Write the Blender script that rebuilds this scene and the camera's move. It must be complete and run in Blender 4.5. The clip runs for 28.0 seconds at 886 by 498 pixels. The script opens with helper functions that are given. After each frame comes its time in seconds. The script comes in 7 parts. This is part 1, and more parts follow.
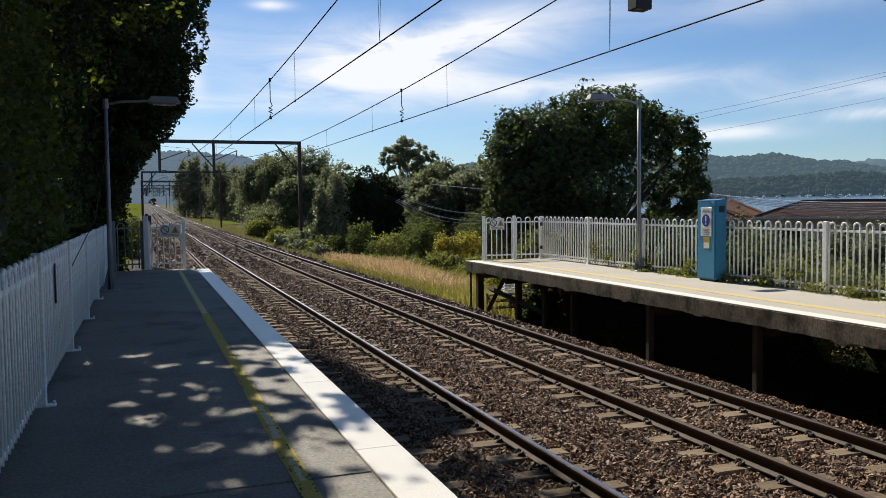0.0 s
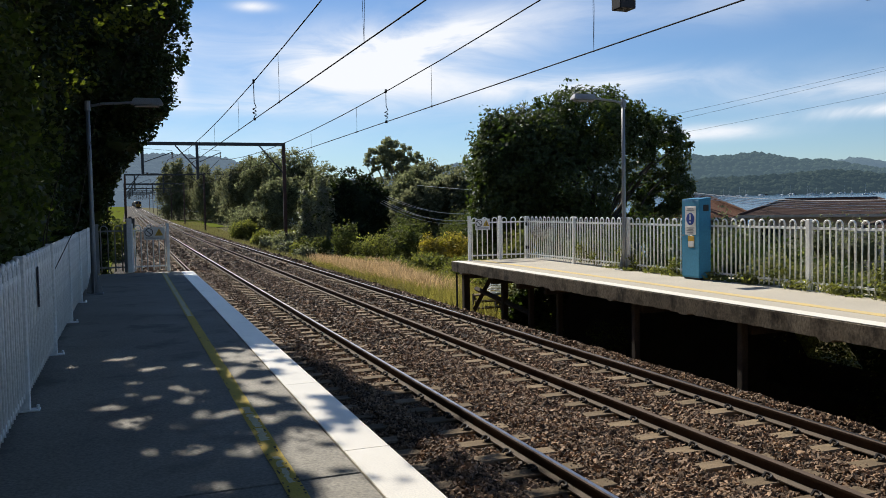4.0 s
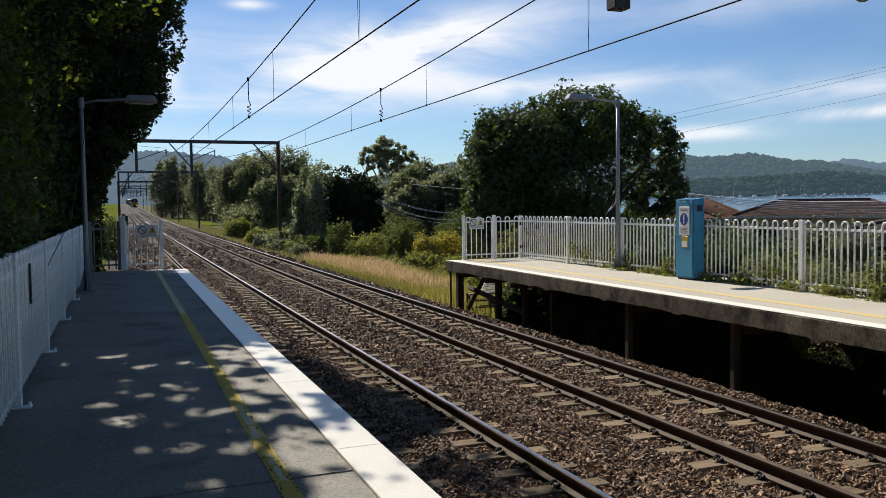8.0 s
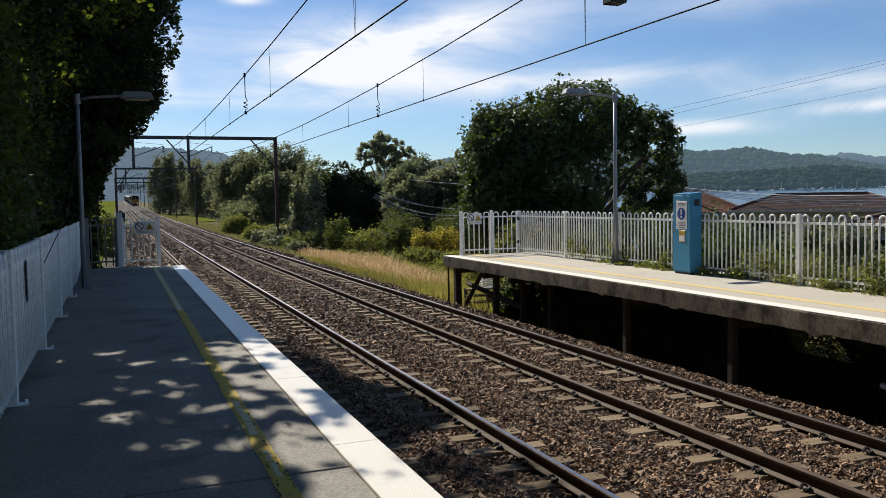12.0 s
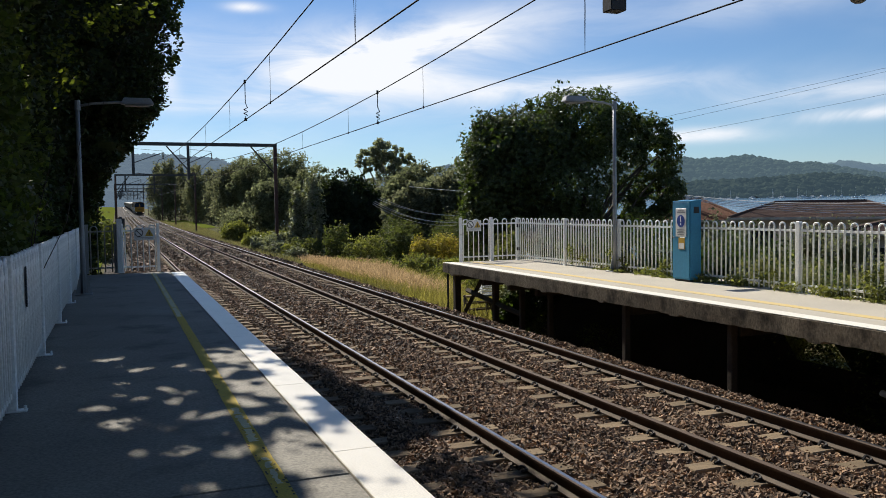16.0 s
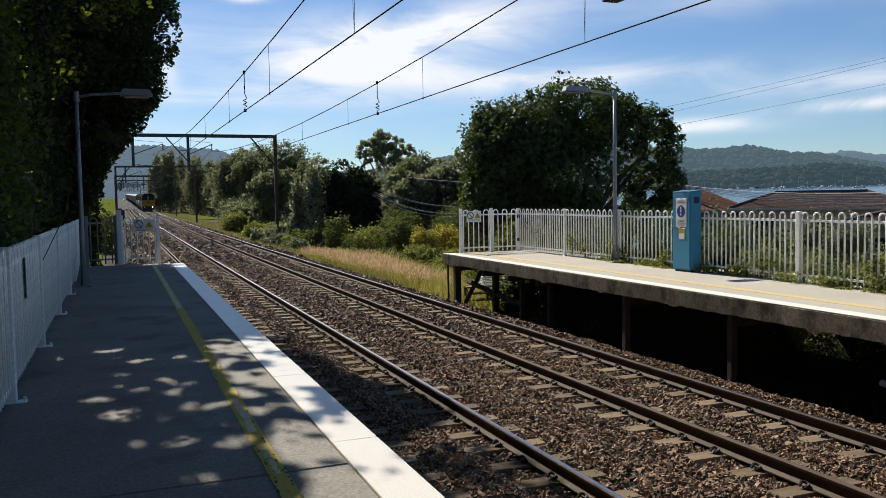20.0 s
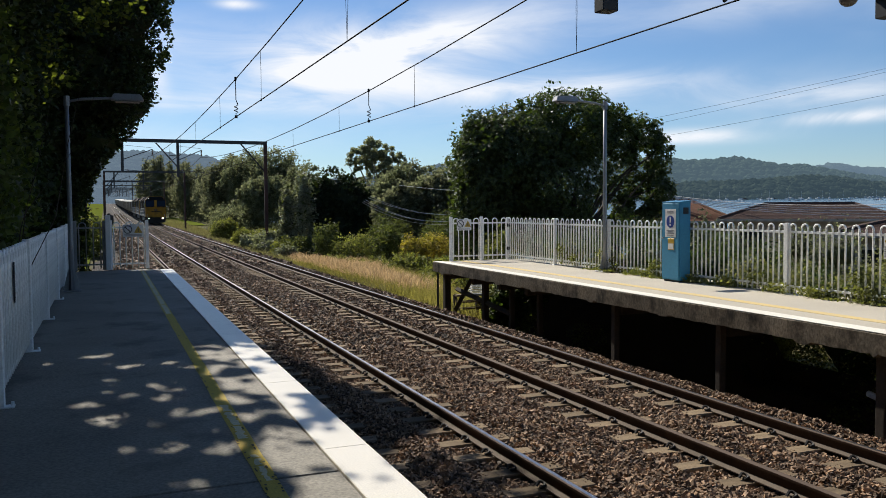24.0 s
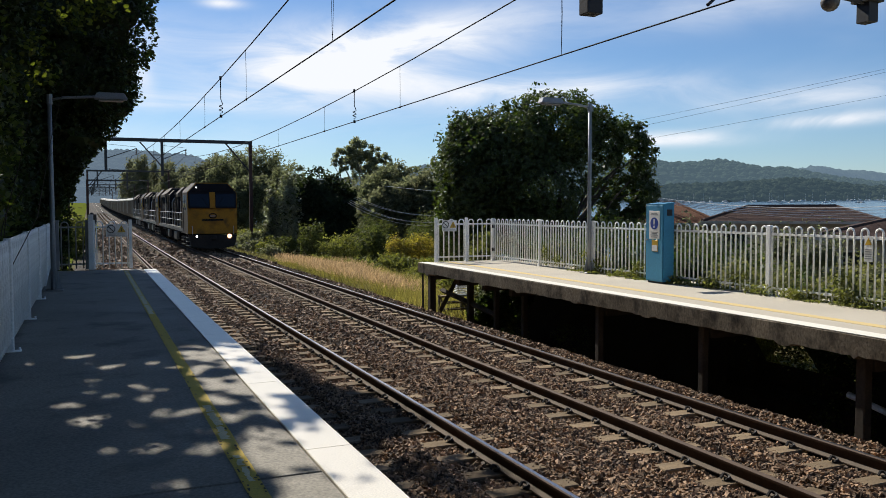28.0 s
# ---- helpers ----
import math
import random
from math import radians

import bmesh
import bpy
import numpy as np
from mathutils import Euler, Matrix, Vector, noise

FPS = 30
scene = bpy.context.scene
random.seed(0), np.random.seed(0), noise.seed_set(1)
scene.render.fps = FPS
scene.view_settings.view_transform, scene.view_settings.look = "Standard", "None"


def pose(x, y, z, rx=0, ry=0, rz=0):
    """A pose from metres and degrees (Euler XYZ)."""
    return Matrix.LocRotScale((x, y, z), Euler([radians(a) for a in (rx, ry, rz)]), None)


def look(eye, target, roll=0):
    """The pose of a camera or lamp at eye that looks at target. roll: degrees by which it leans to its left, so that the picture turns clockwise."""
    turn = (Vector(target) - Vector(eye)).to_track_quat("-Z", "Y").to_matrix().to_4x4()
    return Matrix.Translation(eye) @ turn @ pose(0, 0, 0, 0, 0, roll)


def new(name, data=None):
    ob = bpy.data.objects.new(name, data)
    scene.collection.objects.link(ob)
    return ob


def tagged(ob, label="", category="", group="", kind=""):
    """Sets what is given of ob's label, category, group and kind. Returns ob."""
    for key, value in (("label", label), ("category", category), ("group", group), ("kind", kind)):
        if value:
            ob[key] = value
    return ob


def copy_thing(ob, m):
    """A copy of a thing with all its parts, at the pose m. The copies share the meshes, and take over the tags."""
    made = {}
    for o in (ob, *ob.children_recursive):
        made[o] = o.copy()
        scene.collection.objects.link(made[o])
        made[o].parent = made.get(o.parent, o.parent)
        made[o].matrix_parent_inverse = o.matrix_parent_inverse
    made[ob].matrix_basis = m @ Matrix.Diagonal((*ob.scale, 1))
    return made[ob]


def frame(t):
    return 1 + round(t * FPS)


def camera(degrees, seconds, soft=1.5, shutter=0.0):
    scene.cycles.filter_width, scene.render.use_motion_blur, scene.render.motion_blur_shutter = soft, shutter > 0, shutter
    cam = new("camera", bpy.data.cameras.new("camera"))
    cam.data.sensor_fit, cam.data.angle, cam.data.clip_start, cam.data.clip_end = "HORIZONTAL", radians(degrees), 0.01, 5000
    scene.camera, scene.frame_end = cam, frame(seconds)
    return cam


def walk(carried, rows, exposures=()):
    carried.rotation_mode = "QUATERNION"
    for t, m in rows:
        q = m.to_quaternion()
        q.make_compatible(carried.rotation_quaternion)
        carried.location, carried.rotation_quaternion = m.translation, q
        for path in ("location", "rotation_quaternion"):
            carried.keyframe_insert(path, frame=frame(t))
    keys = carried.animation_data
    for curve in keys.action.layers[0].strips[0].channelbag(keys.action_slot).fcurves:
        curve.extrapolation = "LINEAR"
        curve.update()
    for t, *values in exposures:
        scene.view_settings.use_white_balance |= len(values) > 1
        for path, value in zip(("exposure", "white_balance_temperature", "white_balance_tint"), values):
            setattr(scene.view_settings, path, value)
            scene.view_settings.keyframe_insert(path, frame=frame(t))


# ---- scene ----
cam = camera(56.43, 28.0, soft=0.85)


def view(t, x, y, z, yaw, pitch, roll):
    """A row for walk(): seconds and the pose from an eye, its turn to the left, its tilt up and its lean, in degrees."""
    a, b = radians(yaw), radians(pitch)
    way = Vector((-math.sin(a) * math.cos(b), math.cos(a) * math.cos(b), math.sin(b)))
    return t, look((x, y, z), Vector((x, y, z)) + way * 10, roll)


walk(cam, [view(*row) for row in (
    (0.0, -4.017, 0.000, 2.656, -19.879, -3.017, -0.659),
    (0.5, -4.016, 0.005, 2.649, -19.993, -2.975, -0.855),
    (1.0, -4.013, 0.008, 2.651, -20.056, -3.065, -0.973),
    (1.5, -4.015, 0.008, 2.647, -20.234, -3.044, -1.043),
    (2.0, -4.018, 0.007, 2.648, -20.422, -3.127, -1.113),
    (2.5, -4.015, 0.008, 2.648, -20.326, -3.195, -1.164),
    (3.0, -4.018, 0.006, 2.645, -20.497, -3.170, -1.219),
    (3.5, -4.025, 0.011, 2.648, -20.711, -2.932, -1.191),
    (5.5, -4.021, 0.008, 2.645, -21.300, -3.272, -0.735),
    (6.0, -4.023, 0.006, 2.644, -21.332, -3.181, -0.822),
    (6.5, -4.020, 0.010, 2.641, -21.200, -3.148, -0.960),
    (7.0, -4.021, 0.011, 2.643, -21.101, -3.093, -0.942),
    (7.5, -4.022, 0.009, 2.643, -21.128, -3.027, -0.786),
    (8.0, -4.021, 0.008, 2.643, -21.297, -3.031, -0.741),
    (8.5, -4.021, 0.000, 2.644, -21.376, -2.896, -0.671),
    (9.0, -4.022, 0.002, 2.644, -21.333, -2.869, -0.669),
    (9.5, -4.023, -0.001, 2.646, -21.303, -2.957, -0.645),
    (10.0, -4.019, 0.001, 2.647, -21.305, -3.077, -0.658),
    (10.5, -4.018, 0.007, 2.643, -21.297, -3.091, -0.784),
    (11.0, -4.017, 0.006, 2.644, -21.360, -3.125, -0.913),
    (11.5, -4.014, 0.006, 2.645, -21.409, -3.245, -0.970),
    (12.0, -4.006, 0.013, 2.642, -21.428, -3.353, -0.962),
    (12.5, -4.005, 0.016, 2.640, -21.390, -3.593, -0.862),
    (14.5, -4.014, 0.009, 2.644, -21.321, -3.337, -0.890),
    (15.0, -4.014, 0.010, 2.642, -21.333, -3.278, -0.909),
    (15.5, -4.015, 0.010, 2.641, -21.475, -3.125, -0.892),
    (16.0, -4.011, 0.011, 2.642, -21.479, -2.877, -0.848),
    (16.5, -4.013, 0.006, 2.645, -21.548, -2.803, -0.760),
    (17.0, -4.008, 0.005, 2.641, -21.537, -2.970, -0.727),
    (17.5, -4.012, -0.002, 2.641, -21.446, -3.092, -0.772),
    (18.0, -4.011, 0.003, 2.640, -21.392, -3.169, -0.923),
    (18.5, -4.006, 0.009, 2.636, -21.466, -3.244, -1.018),
    (19.0, -4.006, 0.014, 2.635, -21.591, -3.390, -0.998),
    (19.5, -4.000, 0.017, 2.636, -21.509, -3.533, -0.891),
    (20.0, -3.995, 0.017, 2.635, -21.428, -3.493, -0.968),
    (20.5, -3.994, 0.014, 2.637, -21.462, -3.359, -1.170),
    (21.0, -3.988, 0.012, 2.635, -21.433, -3.282, -1.349),
    (21.5, -3.989, 0.014, 2.637, -21.662, -3.191, -1.232),
    (23.5, -4.016, 0.010, 2.633, -22.140, -3.230, -0.396),
    (24.0, -4.020, 0.010, 2.634, -22.183, -2.935, -0.415),
    (24.5, -4.019, 0.007, 2.633, -22.090, -2.856, -0.448),
    (25.0, -4.018, 0.000, 2.632, -22.140, -2.792, -0.476),
    (25.5, -4.019, 0.001, 2.636, -22.285, -2.846, -0.405),
    (26.0, -4.017, 0.004, 2.634, -22.380, -3.012, -0.384),
    (26.5, -4.016, 0.001, 2.633, -22.651, -3.014, -0.387),
    (27.0, -4.017, -0.001, 2.633, -22.911, -3.104, -0.187),
    (27.5, -4.014, -0.005, 2.636, -23.052, -3.099, -0.107),
    (28.0, -4.015, -0.006, 2.635, -23.190, -2.882, -0.145),
)], exposures=[(0.0, 0.36), (28.0, 0.36)])

# ---- daylight: sun ahead and a little to the left, 39.5 degrees up ----
SUN_WAY = Vector((-0.62, 4.76, 3.95)).normalized()
SUN_UP = math.asin(SUN_WAY.z)
SUN_TURN = math.atan2(SUN_WAY.x, SUN_WAY.y)

sun_data = bpy.data.lights.new("sun", "SUN")
sun_data.energy, sun_data.angle, sun_data.color = 5.0, radians(0.55), (1.0, 0.95, 0.86)
sun = new("sun", sun_data)
sun.matrix_world = look((0, 0, 60), Vector((0, 0, 60)) - SUN_WAY)

world = bpy.data.worlds.new("world")
scene.world = world
world.use_nodes = True


def sky_world():
    nt = world.node_tree
    nt.nodes.clear()
    N, L = nt.nodes.new, nt.links.new
    sky = N("ShaderNodeTexSky")
    sky.sky_type, sky.sun_disc = "NISHITA", False
    sky.sun_elevation, sky.sun_rotation = SUN_UP, SUN_TURN
    sky.air_density, sky.dust_density, sky.ozone_density = 1.0, 0.05, 4.5
    co = N("ShaderNodeTexCoord")
    sep = N("ShaderNodeSeparateXYZ")
    L(co.outputs["Generated"], sep.inputs[0])

    def calc(op, a, b=None, c=None):
        n = N("ShaderNodeMath")
        n.operation = op
        for k, v in enumerate((a, b, c)):
            if isinstance(v, (int, float)):
                n.inputs[k].default_value = v
            elif v is not None:
                L(v, n.inputs[k])
        return n.outputs[0]

    turn = calc("MULTIPLY", calc("ARCTAN2", sep.outputs["X"], sep.outputs["Y"]), 57.2958)
    lift = calc("MULTIPLY", calc("ARCSINE", sep.outputs["Z"]), 57.2958)
    flat = N("ShaderNodeCombineXYZ")
    L(turn, flat.inputs[0])
    L(lift, flat.inputs[1])

    def wisps(scale, detail, rough, stretch, tilt, shift, low, high, warp):
        m = N("ShaderNodeMapping")
        m.inputs["Scale"].default_value = stretch
        m.inputs["Rotation"].default_value = (0, 0, radians(tilt))
        m.inputs["Location"].default_value = shift
        L(flat.outputs[0], m.inputs["Vector"])
        n = N("ShaderNodeTexNoise")
        n.inputs["Scale"].default_value = scale
        n.inputs["Detail"].default_value = detail
        n.inputs["Roughness"].default_value = rough
        n.inputs["Distortion"].default_value = warp
        L(m.outputs[0], n.inputs["Vector"])
        r = N("ShaderNodeMapRange")
        r.interpolation_type = "SMOOTHSTEP"
        r.inputs["From Min"].default_value, r.inputs["From Max"].default_value = low, high
        L(n.outputs["Fac"], r.inputs["Value"])
        return r.outputs[0]

    # thin cirrus all over the sky, and the banks that drift in the north
    total = calc("MULTIPLY", wisps(0.045, 4.0, 0.55, (1.0, 2.2, 1.0), 4, (3.0, 1.0, 0.0), 0.46, 0.80, 0.3), 0.24)
    for az, el, wide, high, much, tilt in CLOUDS:
        da = calc("SUBTRACT", turn, az)
        de = calc("SUBTRACT", calc("SUBTRACT", lift, el), calc("MULTIPLY", da, tilt))
        q = calc("ADD", calc("POWER", calc("ABSOLUTE", calc("DIVIDE", da, wide)), 2.0), calc("POWER", calc("ABSOLUTE", calc("DIVIDE", de, high)), 2.0))
        total = calc("ADD", total, calc("MULTIPLY", calc("EXPONENT", calc("MULTIPLY", q, -1.0)), much))
    streak = wisps(0.22, 8.0, 0.60, (0.42, 1.5, 1.0), 9, (1.7, 0.4, 0.0), 0.22, 0.74, 0.9)
    soft = wisps(0.10, 5.0, 0.55, (0.6, 1.6, 1.0), -6, (5.2, 2.4, 0.0), 0.25, 0.70, 0.5)
    thin = N("ShaderNodeMath")
    thin.operation, thin.use_clamp = "MULTIPLY", True
    L(total, thin.inputs[0])
    L(calc("ADD", calc("ADD", calc("MULTIPLY", streak, 1.15), calc("MULTIPLY", soft, 0.38)), 0.0), thin.inputs[1])
    mix = N("ShaderNodeMixRGB")
    mix.inputs["Color2"].default_value = (10.6, 10.9, 11.5, 1)
    L(thin.outputs[0], mix.inputs["Fac"])
    air = N("ShaderNodeMixRGB")
    air.blend_type = "MULTIPLY"
    air.inputs["Fac"].default_value = 1.0
    air.inputs["Color2"].default_value = (0.84, 0.95, 1.08, 1)
    L(sky.outputs[0], air.inputs["Color1"])
    L(air.outputs[0], mix.inputs["Color1"])
    bg = N("ShaderNodeBackground")
    bg.inputs["Strength"].default_value = 0.069
    L(mix.outputs[0], bg.inputs["Color"])
    out = N("ShaderNodeOutputWorld")
    L(bg.outputs[0], out.inputs["Surface"])


# turn from north, height, half width and half height in degrees, density, tilt
CLOUDS = ((15.0, 9.6, 8.5, 2.3, 1.0, 0.05), (23.0, 11.4, 8.0, 1.8, 0.8, 0.16), (8.0, 6.9, 7.0, 0.6, 0.6, 0.0), (30.0, 7.9, 10.0, 1.0, 0.8, 0.0), (46.0, 6.8, 7.0, 0.8, 0.50, 0.05),
          (42.0, 12.6, 8.0, 1.2, 0.25, 0.10), (38.0, 4.5, 5.0, 0.45, 0.85, 0.0), (48.0, 5.4, 4.5, 0.40, 0.8, 0.03), (8.6, 13.3, 1.3, 0.3, 0.9, 0.0), (3.4, 8.4, 0.7, 1.2, 0.5, -0.8), (2.5, 10.2, 4.5, 1.6, 0.32, 0.15), (5.0, 4.6, 10.0, 1.0, 0.28, 0.0))
sky_world()


# ---- materials ----
def mat(name, base, other=None, scale=3.0, fine=40.0, rough=0.7, metal=0.0, bump=0.2, depth=0.01, spread=0.5, spots=None, stretch=(1, 1, 1),
        random_tone=0.0, island_tone=0.0, grain=0.35, space="Object", spec=0.5, translucent=None, trans_mix=0.35):
    """A surface with two scales of tone, fine relief and, where given, stains and a tone that differs from piece to piece."""
    m = bpy.data.materials.new(name)
    m.use_nodes = True
    nt = m.node_tree
    nt.nodes.clear()
    N, L = nt.nodes.new, nt.links.new
    out, bsdf = N("ShaderNodeOutputMaterial"), N("ShaderNodeBsdfPrincipled")
    bsdf.inputs["Roughness"].default_value, bsdf.inputs["Metallic"].default_value = rough, metal
    bsdf.inputs["Specular IOR Level"].default_value = spec
    if space == "World":
        place = N("ShaderNodeNewGeometry").outputs["Position"]
    else:
        place = N("ShaderNodeTexCoord").outputs["Object"]
    mp = N("ShaderNodeMapping")
    mp.inputs["Scale"].default_value = stretch
    L(place, mp.inputs["Vector"])
    other = other or tuple(c * 0.6 for c in base)

    def tone(s, detail, lo, hi):
        n = N("ShaderNodeTexNoise")
        n.inputs["Scale"].default_value, n.inputs["Detail"].default_value = s, detail
        n.inputs["Roughness"].default_value = 0.6
        L(mp.outputs[0], n.inputs["Vector"])
        r = N("ShaderNodeMapRange")
        r.inputs["From Min"].default_value, r.inputs["From Max"].default_value = lo, hi
        L(n.outputs["Fac"], r.inputs["Value"])
        return n.outputs["Fac"], r.outputs[0]

    raw_a, a = tone(scale, 5.0, 0.5 - spread / 2, 0.5 + spread / 2)
    raw_b, b = tone(fine, 4.0, 0.3, 0.7)
    mix = N("ShaderNodeMixRGB")
    mix.inputs["Color1"].default_value, mix.inputs["Color2"].default_value = (*base, 1), (*other, 1)
    L(a, mix.inputs["Fac"])
    speck = N("ShaderNodeMixRGB")
    speck.blend_type = "MULTIPLY"
    speck.inputs["Fac"].default_value = grain
    L(mix.outputs[0], speck.inputs["Color1"])
    ramp = N("ShaderNodeMapRange")
    ramp.inputs["To Min"].default_value, ramp.inputs["To Max"].default_value = 0.45, 1.35
    L(b, ramp.inputs["Value"])
    L(ramp.outputs[0], speck.inputs["Color2"])
    colour = speck.outputs[0]
    if spots:
        rgb, s, lo, hi = spots
        _, sfac = tone(s, 6.0, lo, hi)
        mk = N("ShaderNodeMixRGB")
        mk.inputs["Color2"].default_value = (*rgb, 1)
        L(sfac, mk.inputs["Fac"])
        L(colour, mk.inputs["Color1"])
        colour = mk.outputs[0]
    if random_tone or island_tone:
        if island_tone:
            rnd = N("ShaderNodeNewGeometry").outputs["Random Per Island"]
        else:
            rnd = N("ShaderNodeObjectInfo").outputs["Random"]
        amount = island_tone or random_tone
        rr = N("ShaderNodeMapRange")
        rr.inputs["To Min"].default_value, rr.inputs["To Max"].default_value = 1 - amount, 1 + amount
        L(rnd, rr.inputs["Value"])
        mm = N("ShaderNodeMixRGB")
        mm.blend_type = "MULTIPLY"
        mm.inputs["Fac"].default_value = 1
        L(colour, mm.inputs["Color1"])
        L(rr.outputs[0], mm.inputs["Color2"])
        colour = mm.outputs[0]
    L(colour, bsdf.inputs["Base Color"])
    if bump:
        bp = N("ShaderNodeBump")
        bp.inputs["Strength"].default_value, bp.inputs["Distance"].default_value = bump, depth
        L(raw_b, bp.inputs["Height"])
        L(bp.outputs[0], bsdf.inputs["Normal"])
    shader = bsdf.outputs[0]
    if translucent:
        tr = N("ShaderNodeBsdfTranslucent")
        tint = N("ShaderNodeMixRGB")
        tint.blend_type = "MULTIPLY"
        tint.inputs["Fac"].default_value = 1
        tint.inputs["Color2"].default_value = (*translucent, 1)
        L(colour, tint.inputs["Color1"])
        L(tint.outputs[0], tr.inputs["Color"])
        ms = N("ShaderNodeMixShader")
        ms.inputs[0].default_value = trans_mix
        L(shader, ms.inputs[1])
        L(tr.outputs[0], ms.inputs[2])
        shader = ms.outputs[0]
    L(shader, out.inputs["Surface"])
    return m


def glow(name, rgb, strength):
    m = bpy.data.materials.new(name)
    m.use_nodes = True
    b = m.node_tree.nodes["Principled BSDF"]
    b.inputs["Base Color"].default_value = (*rgb, 1)
    b.inputs["Emission Color"].default_value = (*rgb, 1)
    b.inputs["Emission Strength"].default_value = strength
    return m


def leaf_mat(name, base, other, rough=0.5, trans=(1.7, 2.0, 0.5), mix=0.4, scale=0.6, spec=0.16):
    return mat(name, base, other, scale=scale, fine=9.0, rough=rough, bump=0, island_tone=0.45, translucent=trans, trans_mix=mix, space="World", spec=spec)


M_ASPHALT = mat("platform_asphalt", (0.310, 0.282, 0.228), (0.180, 0.165, 0.136), 0.7, 42, rough=0.80, grain=0.65, bump=0.5, depth=0.004,
                spots=((0.105, 0.096, 0.080), 1.6, 0.54, 0.72), space="World", spec=0.32)
M_PAVE = mat("far_platform_paving", (0.53, 0.475, 0.375), (0.44, 0.395, 0.315), 0.8, 90, rough=0.9, bump=0.4, depth=0.004, space="World", spec=0.3)
M_WHITE_EDGE = mat("white_edge_paint", (0.82, 0.76, 0.65), (0.73, 0.68, 0.58), 1.3, 90, rough=0.33, bump=0.05, depth=0.002,
                   spots=((0.50, 0.46, 0.38), 3.2, 0.58, 0.80), space="World", spec=0.5)
M_YELLOW_LINE = mat("worn_yellow_paint", (0.68, 0.49, 0.07), (0.56, 0.40, 0.07), 2.0, 70, rough=0.8, bump=0.3, depth=0.003,
                    spots=((0.20, 0.17, 0.095), 17.0, 0.60, 0.72), space="World", spec=0.3)
M_WORN = mat("rubbed_line_paint", (0.80, 0.72, 0.44), (0.66, 0.58, 0.33), 3.0, 60, rough=0.85, bump=0.3, depth=0.003, space="World", spec=0.3)
M_WHITE_FAR = mat("chalky_white_paint", (0.82, 0.77, 0.66), (0.72, 0.68, 0.58), 1.3, 90, rough=0.8, bump=0.2, depth=0.002, space="World", spec=0.2)
M_FLAKED = mat("bare_dark_asphalt", (0.15, 0.135, 0.080), (0.10, 0.09, 0.06), 5.0, 60, rough=0.95, bump=0.3, depth=0.003, space="World", spec=0.2)
M_YELLOW_FAR = mat("faded_yellow_paint", (0.70, 0.51, 0.185), (0.58, 0.46, 0.25), 2.0, 70, rough=0.8, bump=0.2, space="World", spec=0.3)
M_CONCRETE = mat("stained_concrete", (0.270, 0.228, 0.168), (0.150, 0.125, 0.092), 1.6, 26, rough=0.95, bump=0.35, depth=0.010, spread=0.40, grain=0.9,
                 spots=((0.045, 0.039, 0.031), 2.4, 0.47, 0.66), space="World", stretch=(1, 1.2, 0.8), spec=0.2)
M_DARK_TIMBER = mat("dark_platform_timber", (0.10, 0.082, 0.064), (0.052, 0.044, 0.036), 2.0, 30, rough=0.95, bump=0.4, spec=0.2)
# dark tone holds the shade under the far deck
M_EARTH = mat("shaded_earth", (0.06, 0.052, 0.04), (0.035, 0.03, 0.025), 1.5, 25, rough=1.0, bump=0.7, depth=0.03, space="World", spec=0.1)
M_FENCE = mat("white_fence_paint", (0.90, 0.90, 0.88), (0.82, 0.82, 0.80), 1.5, 30, rough=0.45, bump=0.05, random_tone=0.04,
              spots=((0.33, 0.30, 0.26), 7.0, 0.68, 0.80), spec=0.5)
M_GALV = mat("galvanised_steel", (0.31, 0.32, 0.33), (0.23, 0.24, 0.25), 3.0, 60, rough=0.5, metal=0.35, bump=0.05)
M_LAMP_BODY = mat("grey_lamp_housing", (0.32, 0.33, 0.34), (0.25, 0.26, 0.27), 5.0, 60, rough=0.5, bump=0.03)
M_LENS = mat("lamp_lens", (0.26, 0.26, 0.25), (0.20, 0.20, 0.19), 8, 50, rough=0.25, bump=0)
M_BLUE = mat("blue_cabinet_paint", (0.035, 0.235, 0.40), (0.030, 0.20, 0.35), 1.6, 30, rough=0.6, bump=0.04, spots=((0.06, 0.13, 0.17), 5.0, 0.68, 0.8))
M_DARK = mat("black_grille", (0.015, 0.015, 0.017), None, 8, 60, rough=0.6, bump=0.1)
M_SIGN = mat("white_sign_sheet", (0.78, 0.78, 0.76), (0.68, 0.68, 0.66), 6, 60, rough=0.4, bump=0)
M_SIGN_BLUE = mat("sign_blue", (0.015, 0.05, 0.30), (0.012, 0.04, 0.25), 9, 60, rough=0.4, bump=0)
M_SIGN_YELLOW = mat("sign_yellow", (0.50, 0.32, 0.03), (0.42, 0.27, 0.03), 9, 60, rough=0.4, bump=0)
M_SIGN_INK = mat("sign_ink", (0.03, 0.03, 0.035), None, 9, 60, rough=0.5, bump=0)
M_RAIL = mat("rusty_rail_side", (0.075, 0.045, 0.030), (0.042, 0.028, 0.021), 4, 60, rough=0.9, bump=0.3, depth=0.004, space="World", spec=0.08)
M_RAIL_TOP = mat("polished_rail_head", (0.60, 0.55, 0.51), (0.46, 0.42, 0.39), 2.5, 50, rough=0.32, metal=1.0, bump=0.03, space="World")
M_RAIL_WORN = mat("dull_rail_head", (0.13, 0.09, 0.065), (0.085, 0.06, 0.045), 2.5, 50, rough=0.75, metal=0.0, bump=0.05, space="World", spec=0.15)
